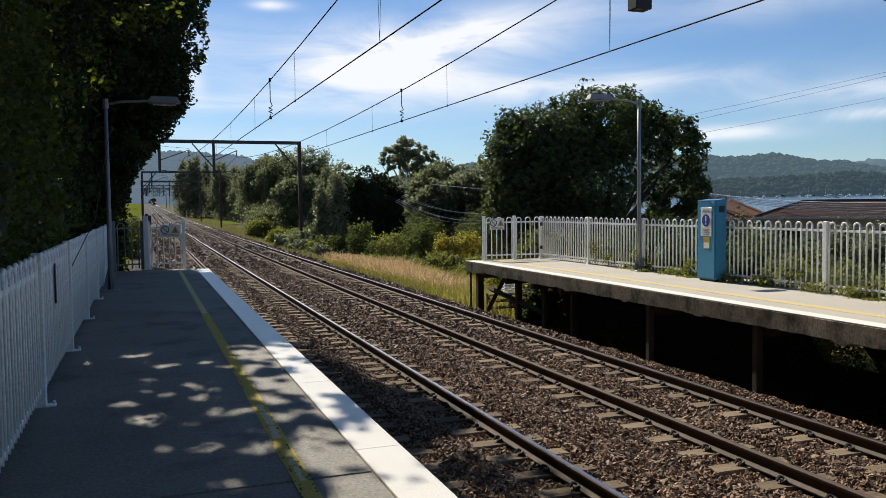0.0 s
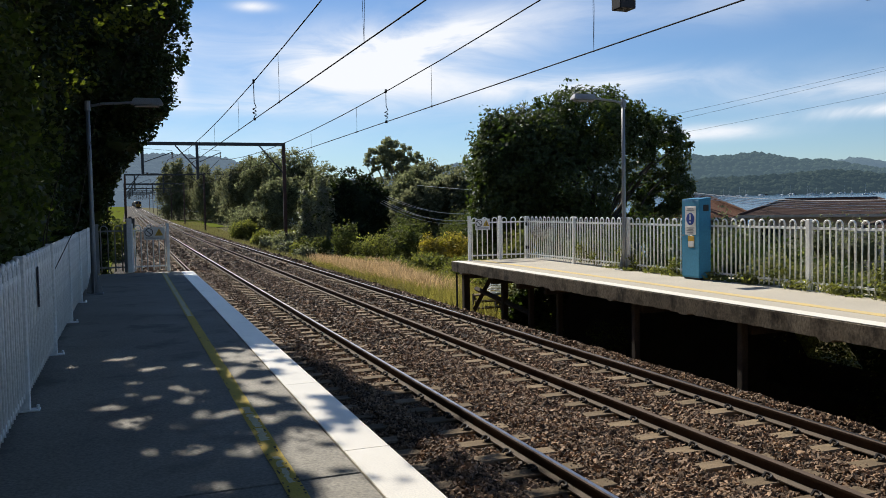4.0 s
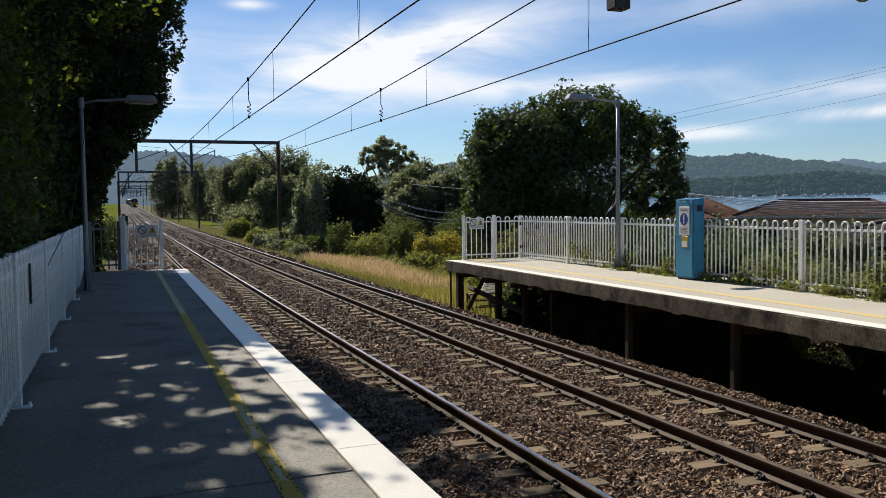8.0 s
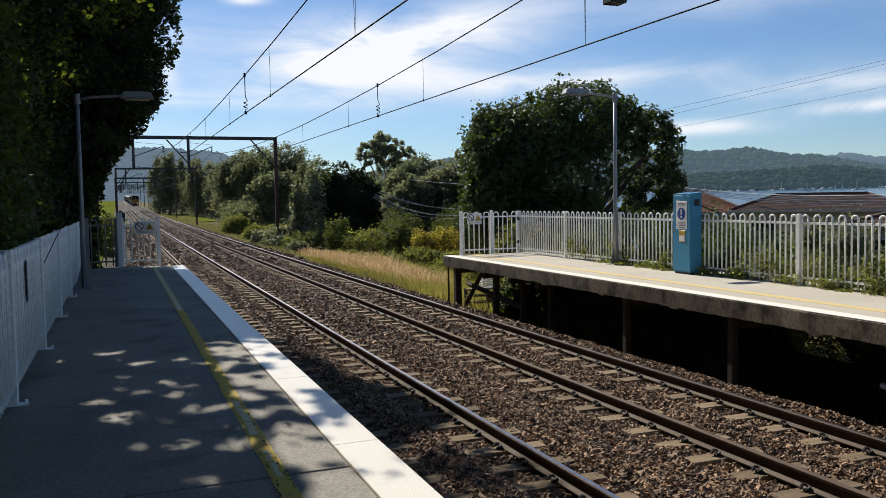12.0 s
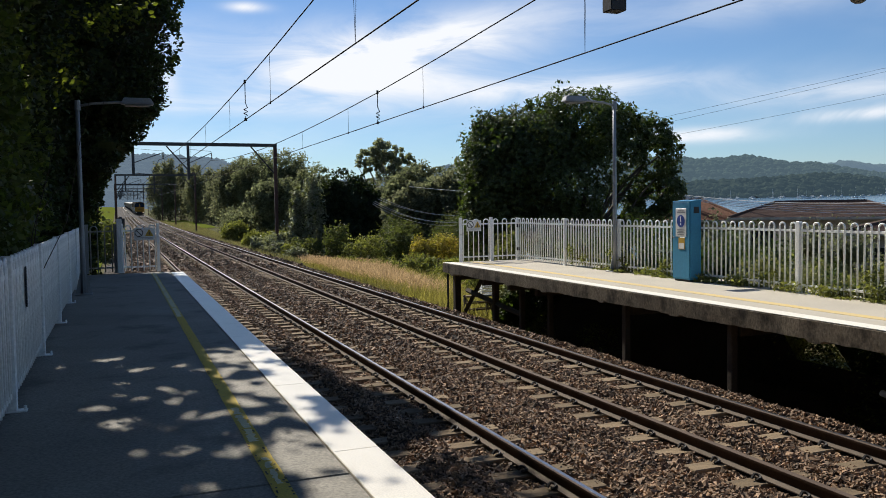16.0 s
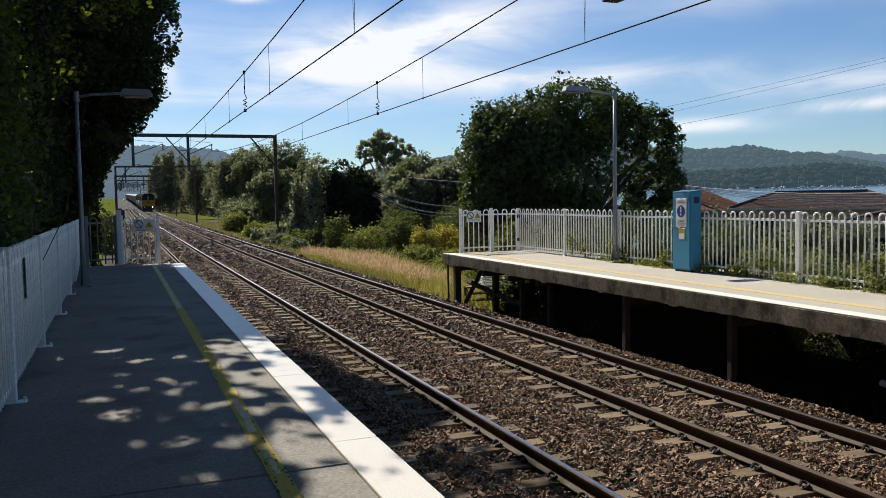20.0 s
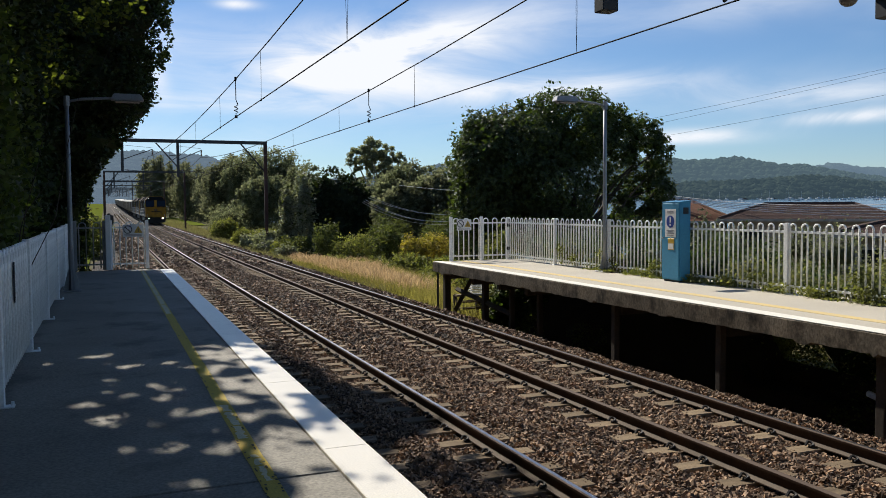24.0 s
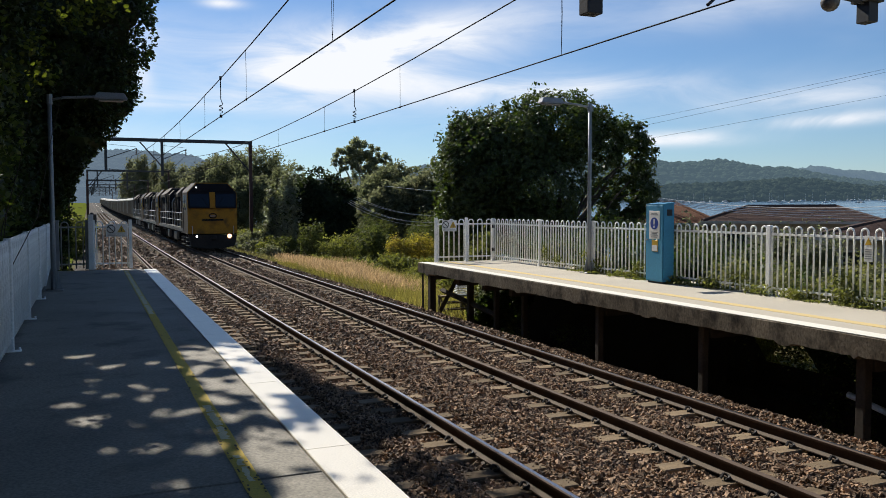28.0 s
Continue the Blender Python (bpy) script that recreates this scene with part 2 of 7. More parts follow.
M_RAIL_FOOT = mat("dusty_rail_foot", (0.17, 0.135, 0.105), (0.11, 0.085, 0.065), 3, 60, rough=0.85, bump=0.3, depth=0.004, space="World", spec=0.15)
M_SLEEPER = mat("weathered_sleeper", (0.265, 0.192, 0.114), (0.12, 0.088, 0.057), 2.2, 45, rough=0.95, bump=0.5, depth=0.006, random_tone=0.3, stretch=(1, 5, 5), spec=0.2)
M_CLIP = mat("rail_clip_iron", (0.025, 0.021, 0.019), None, 9, 70, rough=0.7, bump=0.2)
# near-black colour stands in for the shade in gaps between the stones
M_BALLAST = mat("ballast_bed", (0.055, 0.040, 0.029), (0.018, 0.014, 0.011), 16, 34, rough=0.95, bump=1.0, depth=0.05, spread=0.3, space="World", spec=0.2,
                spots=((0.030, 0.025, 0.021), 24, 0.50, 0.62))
M_STONE = mat("ballast_stone", (0.335, 0.213, 0.124), (0.090, 0.060, 0.038), 10, 60, rough=0.75, spread=0.36, bump=0.4, depth=0.006, island_tone=0.72, space="World", spec=0.25)
M_STEEL_DARK = mat("rusted_portal_steel", (0.080, 0.032, 0.024), (0.045, 0.023, 0.019), 1.5, 25, rough=0.8, bump=0.2, space="World")
M_STEEL_GREY = mat("dark_grey_steel", (0.045, 0.048, 0.052), (0.035, 0.036, 0.040), 2.0, 25, rough=0.7, bump=0.1, space="World")
M_WIRE = mat("tarnished_wire", (0.014, 0.014, 0.016), None, 4, 50, rough=0.8, bump=0, spec=0.1)
M_CABLE = mat("pale_service_cable", (0.80, 0.79, 0.77), (0.70, 0.69, 0.68), 4, 50, rough=0.6, bump=0)
M_BELL = mat("weathered_bell", (0.15, 0.135, 0.12), (0.10, 0.09, 0.08), 6, 40, rough=0.5, bump=0.05)
M_PORCELAIN = mat("brown_insulator", (0.10, 0.045, 0.03), None, 9, 50, rough=0.3, bump=0)
M_GRASS_GROUND = mat("rough_grass_ground", (0.085, 0.095, 0.030), (0.10, 0.075, 0.035), 0.25, 6, rough=1.0, bump=0.8, depth=0.08, space="World", spec=0.1)
M_WATER = mat("lake_water", (0.055, 0.115, 0.17), (0.045, 0.10, 0.15), 0.03, 0.8, rough=0.16, bump=0.35, depth=0.12, space="World", spec=0.5)
M_BARK = mat("grey_brown_bark", (0.085, 0.068, 0.052), (0.05, 0.041, 0.033), 3, 30, rough=0.95, bump=0.6, depth=0.02, stretch=(2, 2, 0.5), spec=0.2)
M_GUM_BARK = mat("pale_gum_bark", (0.30, 0.27, 0.23), (0.18, 0.15, 0.12), 1.5, 20, rough=0.9, bump=0.3, stretch=(2, 2, 0.4), spec=0.2)
L_HEDGE = leaf_mat("glossy_hedge_leaf", (0.038, 0.052, 0.020), (0.025, 0.037, 0.015), rough=0.55, mix=0.24, spec=0.16)
L_OLD_HEDGE = leaf_mat("olive_hedge_leaf", (0.108, 0.120, 0.046), (0.062, 0.074, 0.029), rough=0.55, mix=0.40, spec=0.2)
L_BRIGHT = leaf_mat("sunlit_vine_leaf", (0.125, 0.130, 0.042), (0.080, 0.088, 0.030), rough=0.7, mix=0.45)
L_FIG = leaf_mat("dark_fig_leaf", (0.050, 0.068, 0.027), (0.035, 0.049, 0.021), rough=0.5, mix=0.36, spec=0.18)
L_FIG_GLOSS = leaf_mat("glossy_fig_leaf", (0.088, 0.104, 0.040), (0.046, 0.060, 0.025), rough=0.42, mix=0.32, spec=0.26, scale=1.4)
L_CYPRESS = leaf_mat("near_black_evergreen_leaf", (0.040, 0.050, 0.025), (0.024, 0.032, 0.017), rough=0.65, mix=0.18, spec=0.08)
L_DEEP = leaf_mat("deep_green_shrub_leaf", (0.115, 0.128, 0.056), (0.070, 0.084, 0.038), rough=0.6, mix=0.42, trans=(1.5, 1.55, 0.6))
L_OLIVE = leaf_mat("olive_leaf", (0.228, 0.235, 0.132), (0.128, 0.137, 0.080), rough=0.7, mix=0.58, trans=(1.15, 1.2, 0.95))
L_GUM = leaf_mat("gum_leaf", (0.175, 0.188, 0.130), (0.235, 0.245, 0.165), rough=0.55, mix=0.55, trans=(1.4, 1.4, 0.9), spec=0.35)
L_CASUARINA = leaf_mat("dull_needle_leaf", (0.202, 0.208, 0.126), (0.122, 0.129, 0.080), rough=0.8, mix=0.58, trans=(1.2, 1.2, 0.95))
L_SHRUB = leaf_mat("light_green_shrub_leaf", (0.215, 0.220, 0.088), (0.130, 0.138, 0.060), rough=0.65, mix=0.42, trans=(1.55, 1.6, 0.6))
L_SILVER = leaf_mat("pale_vine_leaf", (0.33, 0.335, 0.25), (0.12, 0.125, 0.085), rough=0.45, mix=0.36, trans=(1.25, 1.3, 0.65), spec=0.35)
L_YELLOW = leaf_mat("yellowing_leaf", (0.48, 0.335, 0.115), (0.24, 0.20, 0.075), rough=0.5, mix=0.35)
L_TANGLE = leaf_mat("dull_climber_leaf", (0.29, 0.285, 0.120), (0.14, 0.15, 0.066), rough=0.6, mix=0.38, trans=(1.35, 1.35, 0.7), spec=0.2)
L_GRASS = leaf_mat("long_green_grass", (0.33, 0.265, 0.12), (0.20, 0.195, 0.075), rough=0.6, mix=0.45, trans=(1.4, 1.45, 0.7))
L_VERGE = leaf_mat("dry_verge_grass", (0.27, 0.235, 0.135), (0.15, 0.150, 0.075), rough=0.7, mix=0.4, trans=(1.3, 1.3, 0.8))
L_SEED = leaf_mat("pinkish_seed_grass", (0.48, 0.37, 0.22), (0.42, 0.32, 0.18), rough=0.7, mix=0.45, trans=(1.3, 1.15, 1.0))
L_LAWN = leaf_mat("mown_grass", (0.17, 0.195, 0.034), (0.13, 0.16, 0.030), rough=1.0, mix=0.3, spec=0.0)


# ---- builders ----
def part(name, bm, material, parent=None, label="", smooth=False, kind=""):
    """Links a bmesh as one mesh object under a thing or a part."""
    me = bpy.data.meshes.new(name)
    bm.to_mesh(me)
    bm.free()
    if smooth:
        me.polygons.foreach_set("use_smooth", [True] * len(me.polygons))
    for one in material if isinstance(material, (list, tuple)) else [material]:
        me.materials.append(one)
    ob = new(name, me)
    ob.parent = parent
    if label or kind:
        tagged(ob, label=label, kind=kind)
    return ob


def again(ob, m, parent=None):
    """One more piece on the same mesh."""
    twin = new(ob.name.split(".")[0], ob.data)
    twin.parent = parent or ob.parent
    twin.matrix_local = m
    return twin


def thing(name, m, label, category, group="", kind=""):
    ob = new(name)
    ob.empty_display_size = 0.2
    ob.matrix_world = m
    return tagged(ob, label, category, group, kind)


def box(bm, x0, x1, y0, y1, z0, z1, bevel=0.0, index=0, m=None):
    made = bmesh.ops.create_cube(bm, size=1.0, matrix=Matrix.Translation(((x0 + x1) / 2, (y0 + y1) / 2, (z0 + z1) / 2)) @ Matrix.Diagonal((x1 - x0, y1 - y0, z1 - z0, 1)))
    verts = made["verts"]
    faces = {f for v in verts for f in v.link_faces}
    if bevel:
        edges = list({e for v in verts for e in v.link_edges})
        out = bmesh.ops.bevel(bm, geom=edges, offset=bevel, segments=1, affect="EDGES")
        faces = set(out["faces"]) | {f for f in faces if f.is_valid}
        verts = list({v for f in faces for v in f.verts})
    for f in faces:
        f.material_index = index
    if m:
        bmesh.ops.transform(bm, matrix=m, verts=verts)
    return verts


def rod(bm, a, b, r0, r1=None, sides=8, index=0, caps=True):
    """A round bar or tapering limb from a to b."""
    a, b = Vector(a), Vector(b)
    turn = (b - a).to_track_quat("Z", "Y").to_matrix().to_4x4()
    made = bmesh.ops.create_cone(bm, cap_ends=caps, segments=sides, radius1=r0, radius2=r0 if r1 is None else r1, depth=(b - a).length,
                                 matrix=Matrix.Translation((a + b) / 2) @ turn)
    if index:
        for f in {f for v in made["verts"] for f in v.link_faces}:
            f.material_index = index
    return made["verts"]


def tube(bm, points, r, sides=6, index=0):
    """A bent round bar through points, one skin."""
    pts = [Vector(p) for p in points]
    rings = []
    for k, p in enumerate(pts):
        way = (pts[min(k + 1, len(pts) - 1)] - pts[max(k - 1, 0)]).normalized()
        side = way.cross(Vector((0, 0, 1)) if abs(way.z) < 0.9 else Vector((1, 0, 0))).normalized()
        up = side.cross(way)
        rr = r[k] if isinstance(r, (list, tuple)) else r
        rings.append([bm.verts.new(p + rr * (side * math.cos(6.2832 * j / sides) + up * math.sin(6.2832 * j / sides))) for j in range(sides)])
    for ra, rb in zip(rings, rings[1:]):
        for j in range(sides):
            f = bm.faces.new((ra[j], ra[(j + 1) % sides], rb[(j + 1) % sides], rb[j]))
            f.material_index = index
    for ring in (rings[0][::-1], rings[-1]):
        f = bm.faces.new(ring)
        f.material_index = index


def prism(bm, outline, y0, y1, index=0):
    """An outline of (x, z) drawn out from y0 to y1."""
    a = [bm.verts.new((x, y0, z)) for x, z in outline]
    b = [bm.verts.new((x, y1, z)) for x, z in outline]
    n = len(a)
    faces = [bm.faces.new((a[k], a[(k + 1) % n], b[(k + 1) % n], b[k])) for k in range(n)]
    faces += [bm.faces.new(a[::-1]), bm.faces.new(b)]
    for f in faces:
        f.material_index = index
    return faces


def grid_mesh(name, xs, ys, height, material, label, category, kind="structure"):
    """A sheet of ground with a height at each place."""
    xx, yy = np.meshgrid(np.array(xs, float), np.array(ys, float), indexing="ij")
    zz = np.vectorize(height)(xx, yy)
    nx, ny = xx.shape
    me = bpy.data.meshes.new(name)
    k = np.arange(nx * ny).reshape(nx, ny)
    quads = np.stack([k[:-1, :-1], k[1:, :-1], k[1:, 1:], k[:-1, 1:]], -1).reshape(-1, 4)
    me.from_pydata(np.stack([xx, yy, zz], -1).reshape(-1, 3).tolist(), [], quads.tolist())
    me.polygons.foreach_set("use_smooth", [True] * len(me.polygons))
    me.materials.append(material)
    return tagged(new(name, me), label, category, kind=kind)


def rise(y):
    """How the line climbs with distance."""
    return 2.1e-5 * y * y if 0 < y <= 300 else (1.89 + 0.0126 * (min(y, 720) - 300) if y > 300 else 0.0)


def soft_step(a, b, v):
    t = min(max((v - a) / (b - a), 0.0), 1.0)
    return t * t * (3 - 2 * t)


def land(x, y):
    """The height of the ground outside the ballast."""
    z = rise(y) - 0.75
    if x > 5.0:
        z -= 0.55 * soft_step(5, 9, x) + 3.6 * soft_step(13, 34, x) + 1.2 * soft_step(34, 70, x)
        z -= soft_step(60, 120, x) * rise(y)
    if x < -4.6:
        z += 0.5 * soft_step(-4.6, -9, x)
    return z + 0.12 * noise.noise(Vector((x * 0.25, y * 0.25, 3.0))) * min(1.0, abs(x - 1.0) / 6)


def steps(*stops):
    """Places from the first stop on, with a step that changes from stop to stop: (from, step), ..., (end, 0)."""
    out = []
    for (a, d), (b, _) in zip(stops, stops[1:]):
        out += list(np.arange(a, b - 1e-6, d))
    return out + [stops[-1][0]]


def leaves_mesh(name, centres, sizes, material, seed, droop=0.3, long=1.7, parent=None, label="", kind="", round_leaf=False):
    """Many folded leaves at the given places, one small kite each or, where they are seen close by, a rounded blade."""
    rng = np.random.default_rng(seed)
    n = len(centres)
    axis = rng.normal(size=(n, 3))
    axis[:, 2] = axis[:, 2] * 0.7 - droop
    axis /= np.linalg.norm(axis, axis=1)[:, None]
    side = np.cross(axis, rng.normal(size=(n, 3)))
    side /= np.linalg.norm(side, axis=1)[:, None] + 1e-9
    up = np.cross(side, axis)
    s = np.asarray(sizes)[:, None]
    c = np.asarray(centres)
    quad = np.stack([c - axis * s * long / 2, c + side * s * 0.5 + up * s * 0.16, c + axis * s * long / 2, c - side * s * 0.5 + up * s * 0.16], 1)
    corners = [(0, 1, 2), (0, 2, 3)]
    if round_leaf:
        a, b, u = axis * s * 1.3, side * s * 0.5, up * s * 0.14
        quad = np.stack([c - a * 0.5, c - a * 0.22 + b * 0.85 + u, c + a * 0.2 + b * 0.8 + u, c + a * 0.5 - u, c + a * 0.2 - b * 0.8 + u, c - a * 0.22 - b * 0.85 + u], 1)
        corners = [(0, 1, 2), (0, 2, 3), (0, 3, 4), (0, 4, 5)]
    nv, nf = quad.shape[1], len(corners)
    me = bpy.data.meshes.new(name)
    me.vertices.add(nv * n)
    me.vertices.foreach_set("co", quad.reshape(-1).astype(np.float32))
    loops = (nv * np.arange(n)[:, None, None] + np.array(corners)[None]).reshape(-1)
    me.loops.add(3 * nf * n)
    me.loops.foreach_set("vertex_index", loops.astype(np.int32))
    me.polygons.add(nf * n)
    me.polygons.foreach_set("loop_start", (3 * np.arange(nf * n)).astype(np.int32))
    me.polygons.foreach_set("loop_total", np.full(nf * n, 3, np.int32))
    me.update(calc_edges=True)
    me.materials.append(material)
    ob = new(name, me)
    ob.parent = parent
    if label or kind:
        tagged(ob, label=label, kind=kind)
    return ob


def clumped(rng, blobs, count, per=26, spread=0.16, hollow=0.55):
    """Places for leaves in uneven tufts that fill the outer shell of each blob (centre, radii)."""
    out = []
    sizes = np.array([(r[0] * r[1] + r[1] * r[2] + r[0] * r[2]) for _, r in blobs])
    share = sizes / sizes.sum()
    for (c, r), w in zip(blobs, share):
        n = max(int(count * w), per)
        k = max(n // per, 3)
        way = rng.normal(size=(k, 3))
        way /= np.linalg.norm(way, axis=1)[:, None]
        far = hollow + (1.06 - hollow) * rng.random(k) ** 0.6
        p1, p2 = rng.random(2) * 6.28
        far = far * (1 + 0.11 * np.sin(4.1 * way[:, 0] + 3.3 * way[:, 2] + p1) + 0.09 * np.sin(7.3 * way[:, 2] - 5.9 * way[:, 1] + 6.1 * way[:, 0] + p2))
        tuft = np.array(c) + way * far[:, None] * np.array(r)
        pick = rng.integers(0, k, n)
        scale = spread * float(np.mean(r)) * (0.5 + rng.random(k))[pick][:, None]
        out.append(tuft[pick] + np.clip(rng.normal(size=(n, 3)), -1.5, 1.5) * scale)
    return np.concatenate(out)


def rosettes(name, blobs, count, per, leaf, material, seed, parent, hollow=0.8, keep=None, up=0.45):
    """Whorls of long narrow leaves at the twig ends, turned outwards and up."""
    rng = np.random.default_rng(seed)
    area = np.array([r[0] * r[1] + r[1] * r[2] + r[0] * r[2] for _, r in blobs])
    pick = rng.choice(len(blobs), count, p=area / area.sum())
    c, r = np.array([b[0] for b in blobs])[pick], np.array([b[1] for b in blobs])[pick]
    way = rng.normal(size=(count, 3))
    way /= np.linalg.norm(way, axis=1)[:, None]
    lump = 1 + 0.10 * np.sin(5.0 * way[:, 0] + 4.0 * way[:, 2] + pick) + 0.09 * np.sin(9.0 * way[:, 2] - 8.0 * way[:, 0] + 2.0 * pick)
    at_tip = c + way * r * ((hollow + (1.04 - hollow) * rng.random(count) ** 0.7) * lump)[:, None]
    if keep:
        ok = np.array([bool(keep(*p)) for p in at_tip])
        at_tip, way = at_tip[ok], way[ok]
    n = len(at_tip)
    axis = way + np.array([0, 0, up]) + 0.35 * rng.normal(size=(n, 3))
    axis /= np.linalg.norm(axis, axis=1)[:, None]
    one = np.cross(axis, np.array([0.31, 0.77, 0.2]))
    one /= np.linalg.norm(one, axis=1)[:, None]
    two = np.cross(axis, one)
    verts = []
    for k in range(per):
        turn = 6.2832 * k / per + rng.random(n) * 0.9
        out = np.cos(turn)[:, None] * one + np.sin(turn)[:, None] * two
        tip = axis * (0.25 + 0.55 * rng.random(n))[:, None] + out * 0.85
        tip[:, 2] -= 0.12
        tip /= np.linalg.norm(tip, axis=1)[:, None]
        side = np.cross(tip, axis)
        side /= np.linalg.norm(side, axis=1)[:, None] + 1e-9
        s = (leaf * (0.65 + 0.6 * rng.random(n)))[:, None]
        mid = at_tip + tip * s * 0.58 + axis * s * 0.06
        verts.append(np.stack([at_tip, mid + side * s * 0.19, at_tip + tip * s, mid - side * s * 0.19], 1))
    quad = np.concatenate(verts)
    m = len(quad)
    me = bpy.data.meshes.new(name)
    me.vertices.add(4 * m)
    me.vertices.foreach_set("co", quad.reshape(-1).astype(np.float32))
    me.loops.add(6 * m)
    me.loops.foreach_set("vertex_index", (4 * np.arange(m)[:, None, None] + np.array([(0, 1, 2), (0, 2, 3)])[None]).reshape(-1).astype(np.int32))
    me.polygons.add(2 * m)
    me.polygons.foreach_set("loop_start", (3 * np.arange(2 * m)).astype(np.int32))
    me.polygons.foreach_set("loop_total", np.full(2 * m, 3, np.int32))
    me.update(calc_edges=True)
    me.materials.append(material)
    ob = new(name, me)
    ob.parent = parent
    return tagged(ob, label="whorls of narrow glossy leaves at the twig ends", kind="stuff")


def limbs(bm, base, tips, r0, seed, kinks=4):
    """A tapered trunk and limbs from the base out to the tips."""
    rng = random.Random(seed)
    base = Vector(base)
    fork = base + Vector((0, 0, 0.32 * max((Vector(t) - base).z for t in tips)))
    tube(bm, [base, base.lerp(fork, 0.5) + Vector((rng.uniform(-1, 1), rng.uniform(-1, 1), 0)) * r0 * 0.6, fork], [r0 * 1.15, r0 * 0.85, r0 * 0.7], 8)
    for t in tips:
        t = Vector(t)
        pts, radii = [], []
        for k in range(kinks + 1):
            f = k / kinks
            p = fork.lerp(t, f) + Vector((rng.uniform(-1, 1), rng.uniform(-1, 1), 0.5 * math.sin(f * 3.1))) * 0.08 * (t - fork).length * (0 if k == 0 else 1)
            pts.append(p)
            radii.append(r0 * (0.55 * (1 - f) + 0.07))
        tube(bm, pts, radii, 6)


def tree(name, at, blobs, count, leaf, leaf_material, label, category="tree", trunk=0.2, bark=None, seed=1, per=26, spread=0.16, hollow=0.55, tips=0, droop=0.3, group="", core=0.0, keep=None, shoots=None, round_leaf=False):
    """A tree or shrub: trunk and limbs, and a crown of leaves in the blobs (offsets from its base)."""
    rng = np.random.default_rng(seed)
    t = thing(name, Matrix.Translation(at), label, category, group)
    if trunk:
        bm = bmesh.new()
        ends = [Vector(c) + Vector((0, 0, 0.3 * r[2])) for c, r in blobs]
        limbs(bm, (0, 0, -0.3), ends[: tips or len(ends)], trunk, seed)
        part("trunk", bm, bark or M_BARK, t, smooth=True)
    places = clumped(rng, blobs, count, per, spread, hollow)
    if keep:
        places = places[[bool(keep(*(Vector(at) + Vector(p)))) for p in places]]
    if core:
        bm = bmesh.new()
        for c, r in blobs:
            made = bmesh.ops.create_icosphere(bm, subdivisions=3, radius=1.0)
            for v in made["verts"]:
                lump = core * (1.0 + 0.30 * noise.noise(v.co * 2.3 + Vector(c)) + 0.14 * noise.noise(v.co * 6.0 + Vector(c)))
                v.co = Vector((v.co.x * r[0], v.co.y * r[1], v.co.z * r[2])) * lump + Vector(c)
        if keep and name == "overhanging_tree":
            bmesh.ops.delete(bm, geom=[v for v in bm.verts if not keep(*(Vector(at) + v.co * 1.08))], context="VERTS")
        part("inner_foliage", bm, leaf_material, t)
    if shoots:
        n, size, shoot_material, low = shoots
        tips_at = clumped(rng, blobs, n, 7, 0.07, 0.92)
        tips_at = tips_at[tips_at[:, 2] > low]
        leaves_mesh("outer_foliage", tips_at, size * (0.6 + 0.8 * rng.random(len(tips_at))), shoot_material, seed + 5, droop, parent=t, label="paler sunlit outer leaves", kind="stuff")
    leaves_mesh("crown", places, leaf * (0.6 + 0.8 * rng.random(len(places))), leaf_material, seed + 7, droop, parent=t, round_leaf=round_leaf)
    return t


# ---- ground, water and distance ----
grid_mesh("ground", steps((-900, 150), (-150, 30), (-30, 4), (-10, 0.8), (-2, 2), (6, 0.8), (22, 2), (46, 6), (100, 40), (500, 200), (2600, 0)),
          steps((-150, 30), (-30, 3), (0, 1.2), (60, 3), (150, 10), (320, 30), (800, 150), (2600, 0)),
          lambda x, y: land(x, y), M_GRASS_GROUND, "rough grassy ground sloping from the railway to the lake", "ground")


def lake():
    def level(x, y):
        return -4.55 + 0.0115 * max(math.hypot(x, y) - 60, 0)
    return grid_mesh("water", steps((42, 12), (200, 60), (2400, 0)), steps((-200, 40), (200, 60), (1100, 0)), level, M_WATER, "calm blue lake with fine ripples", "water")


lake()


def ridge_material(name, base, other, haze_glow):
    """Material of the plain wooded backdrop more than a kilometre off; its emission stands in for haze."""
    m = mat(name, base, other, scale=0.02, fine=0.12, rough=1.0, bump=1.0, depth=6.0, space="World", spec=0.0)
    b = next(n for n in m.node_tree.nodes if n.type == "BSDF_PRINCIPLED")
    b.inputs["Emission Color"].default_value = (*haze_glow, 1)
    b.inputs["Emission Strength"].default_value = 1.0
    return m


# the last colour of each is haze, put in as emission
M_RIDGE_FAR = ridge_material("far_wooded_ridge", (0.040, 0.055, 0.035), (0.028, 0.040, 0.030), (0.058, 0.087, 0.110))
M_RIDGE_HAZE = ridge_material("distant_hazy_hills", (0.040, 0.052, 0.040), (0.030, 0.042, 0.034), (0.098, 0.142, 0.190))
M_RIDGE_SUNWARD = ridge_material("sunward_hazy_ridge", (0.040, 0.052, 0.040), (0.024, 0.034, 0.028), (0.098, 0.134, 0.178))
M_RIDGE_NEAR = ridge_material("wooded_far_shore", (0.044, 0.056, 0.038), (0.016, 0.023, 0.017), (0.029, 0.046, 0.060))


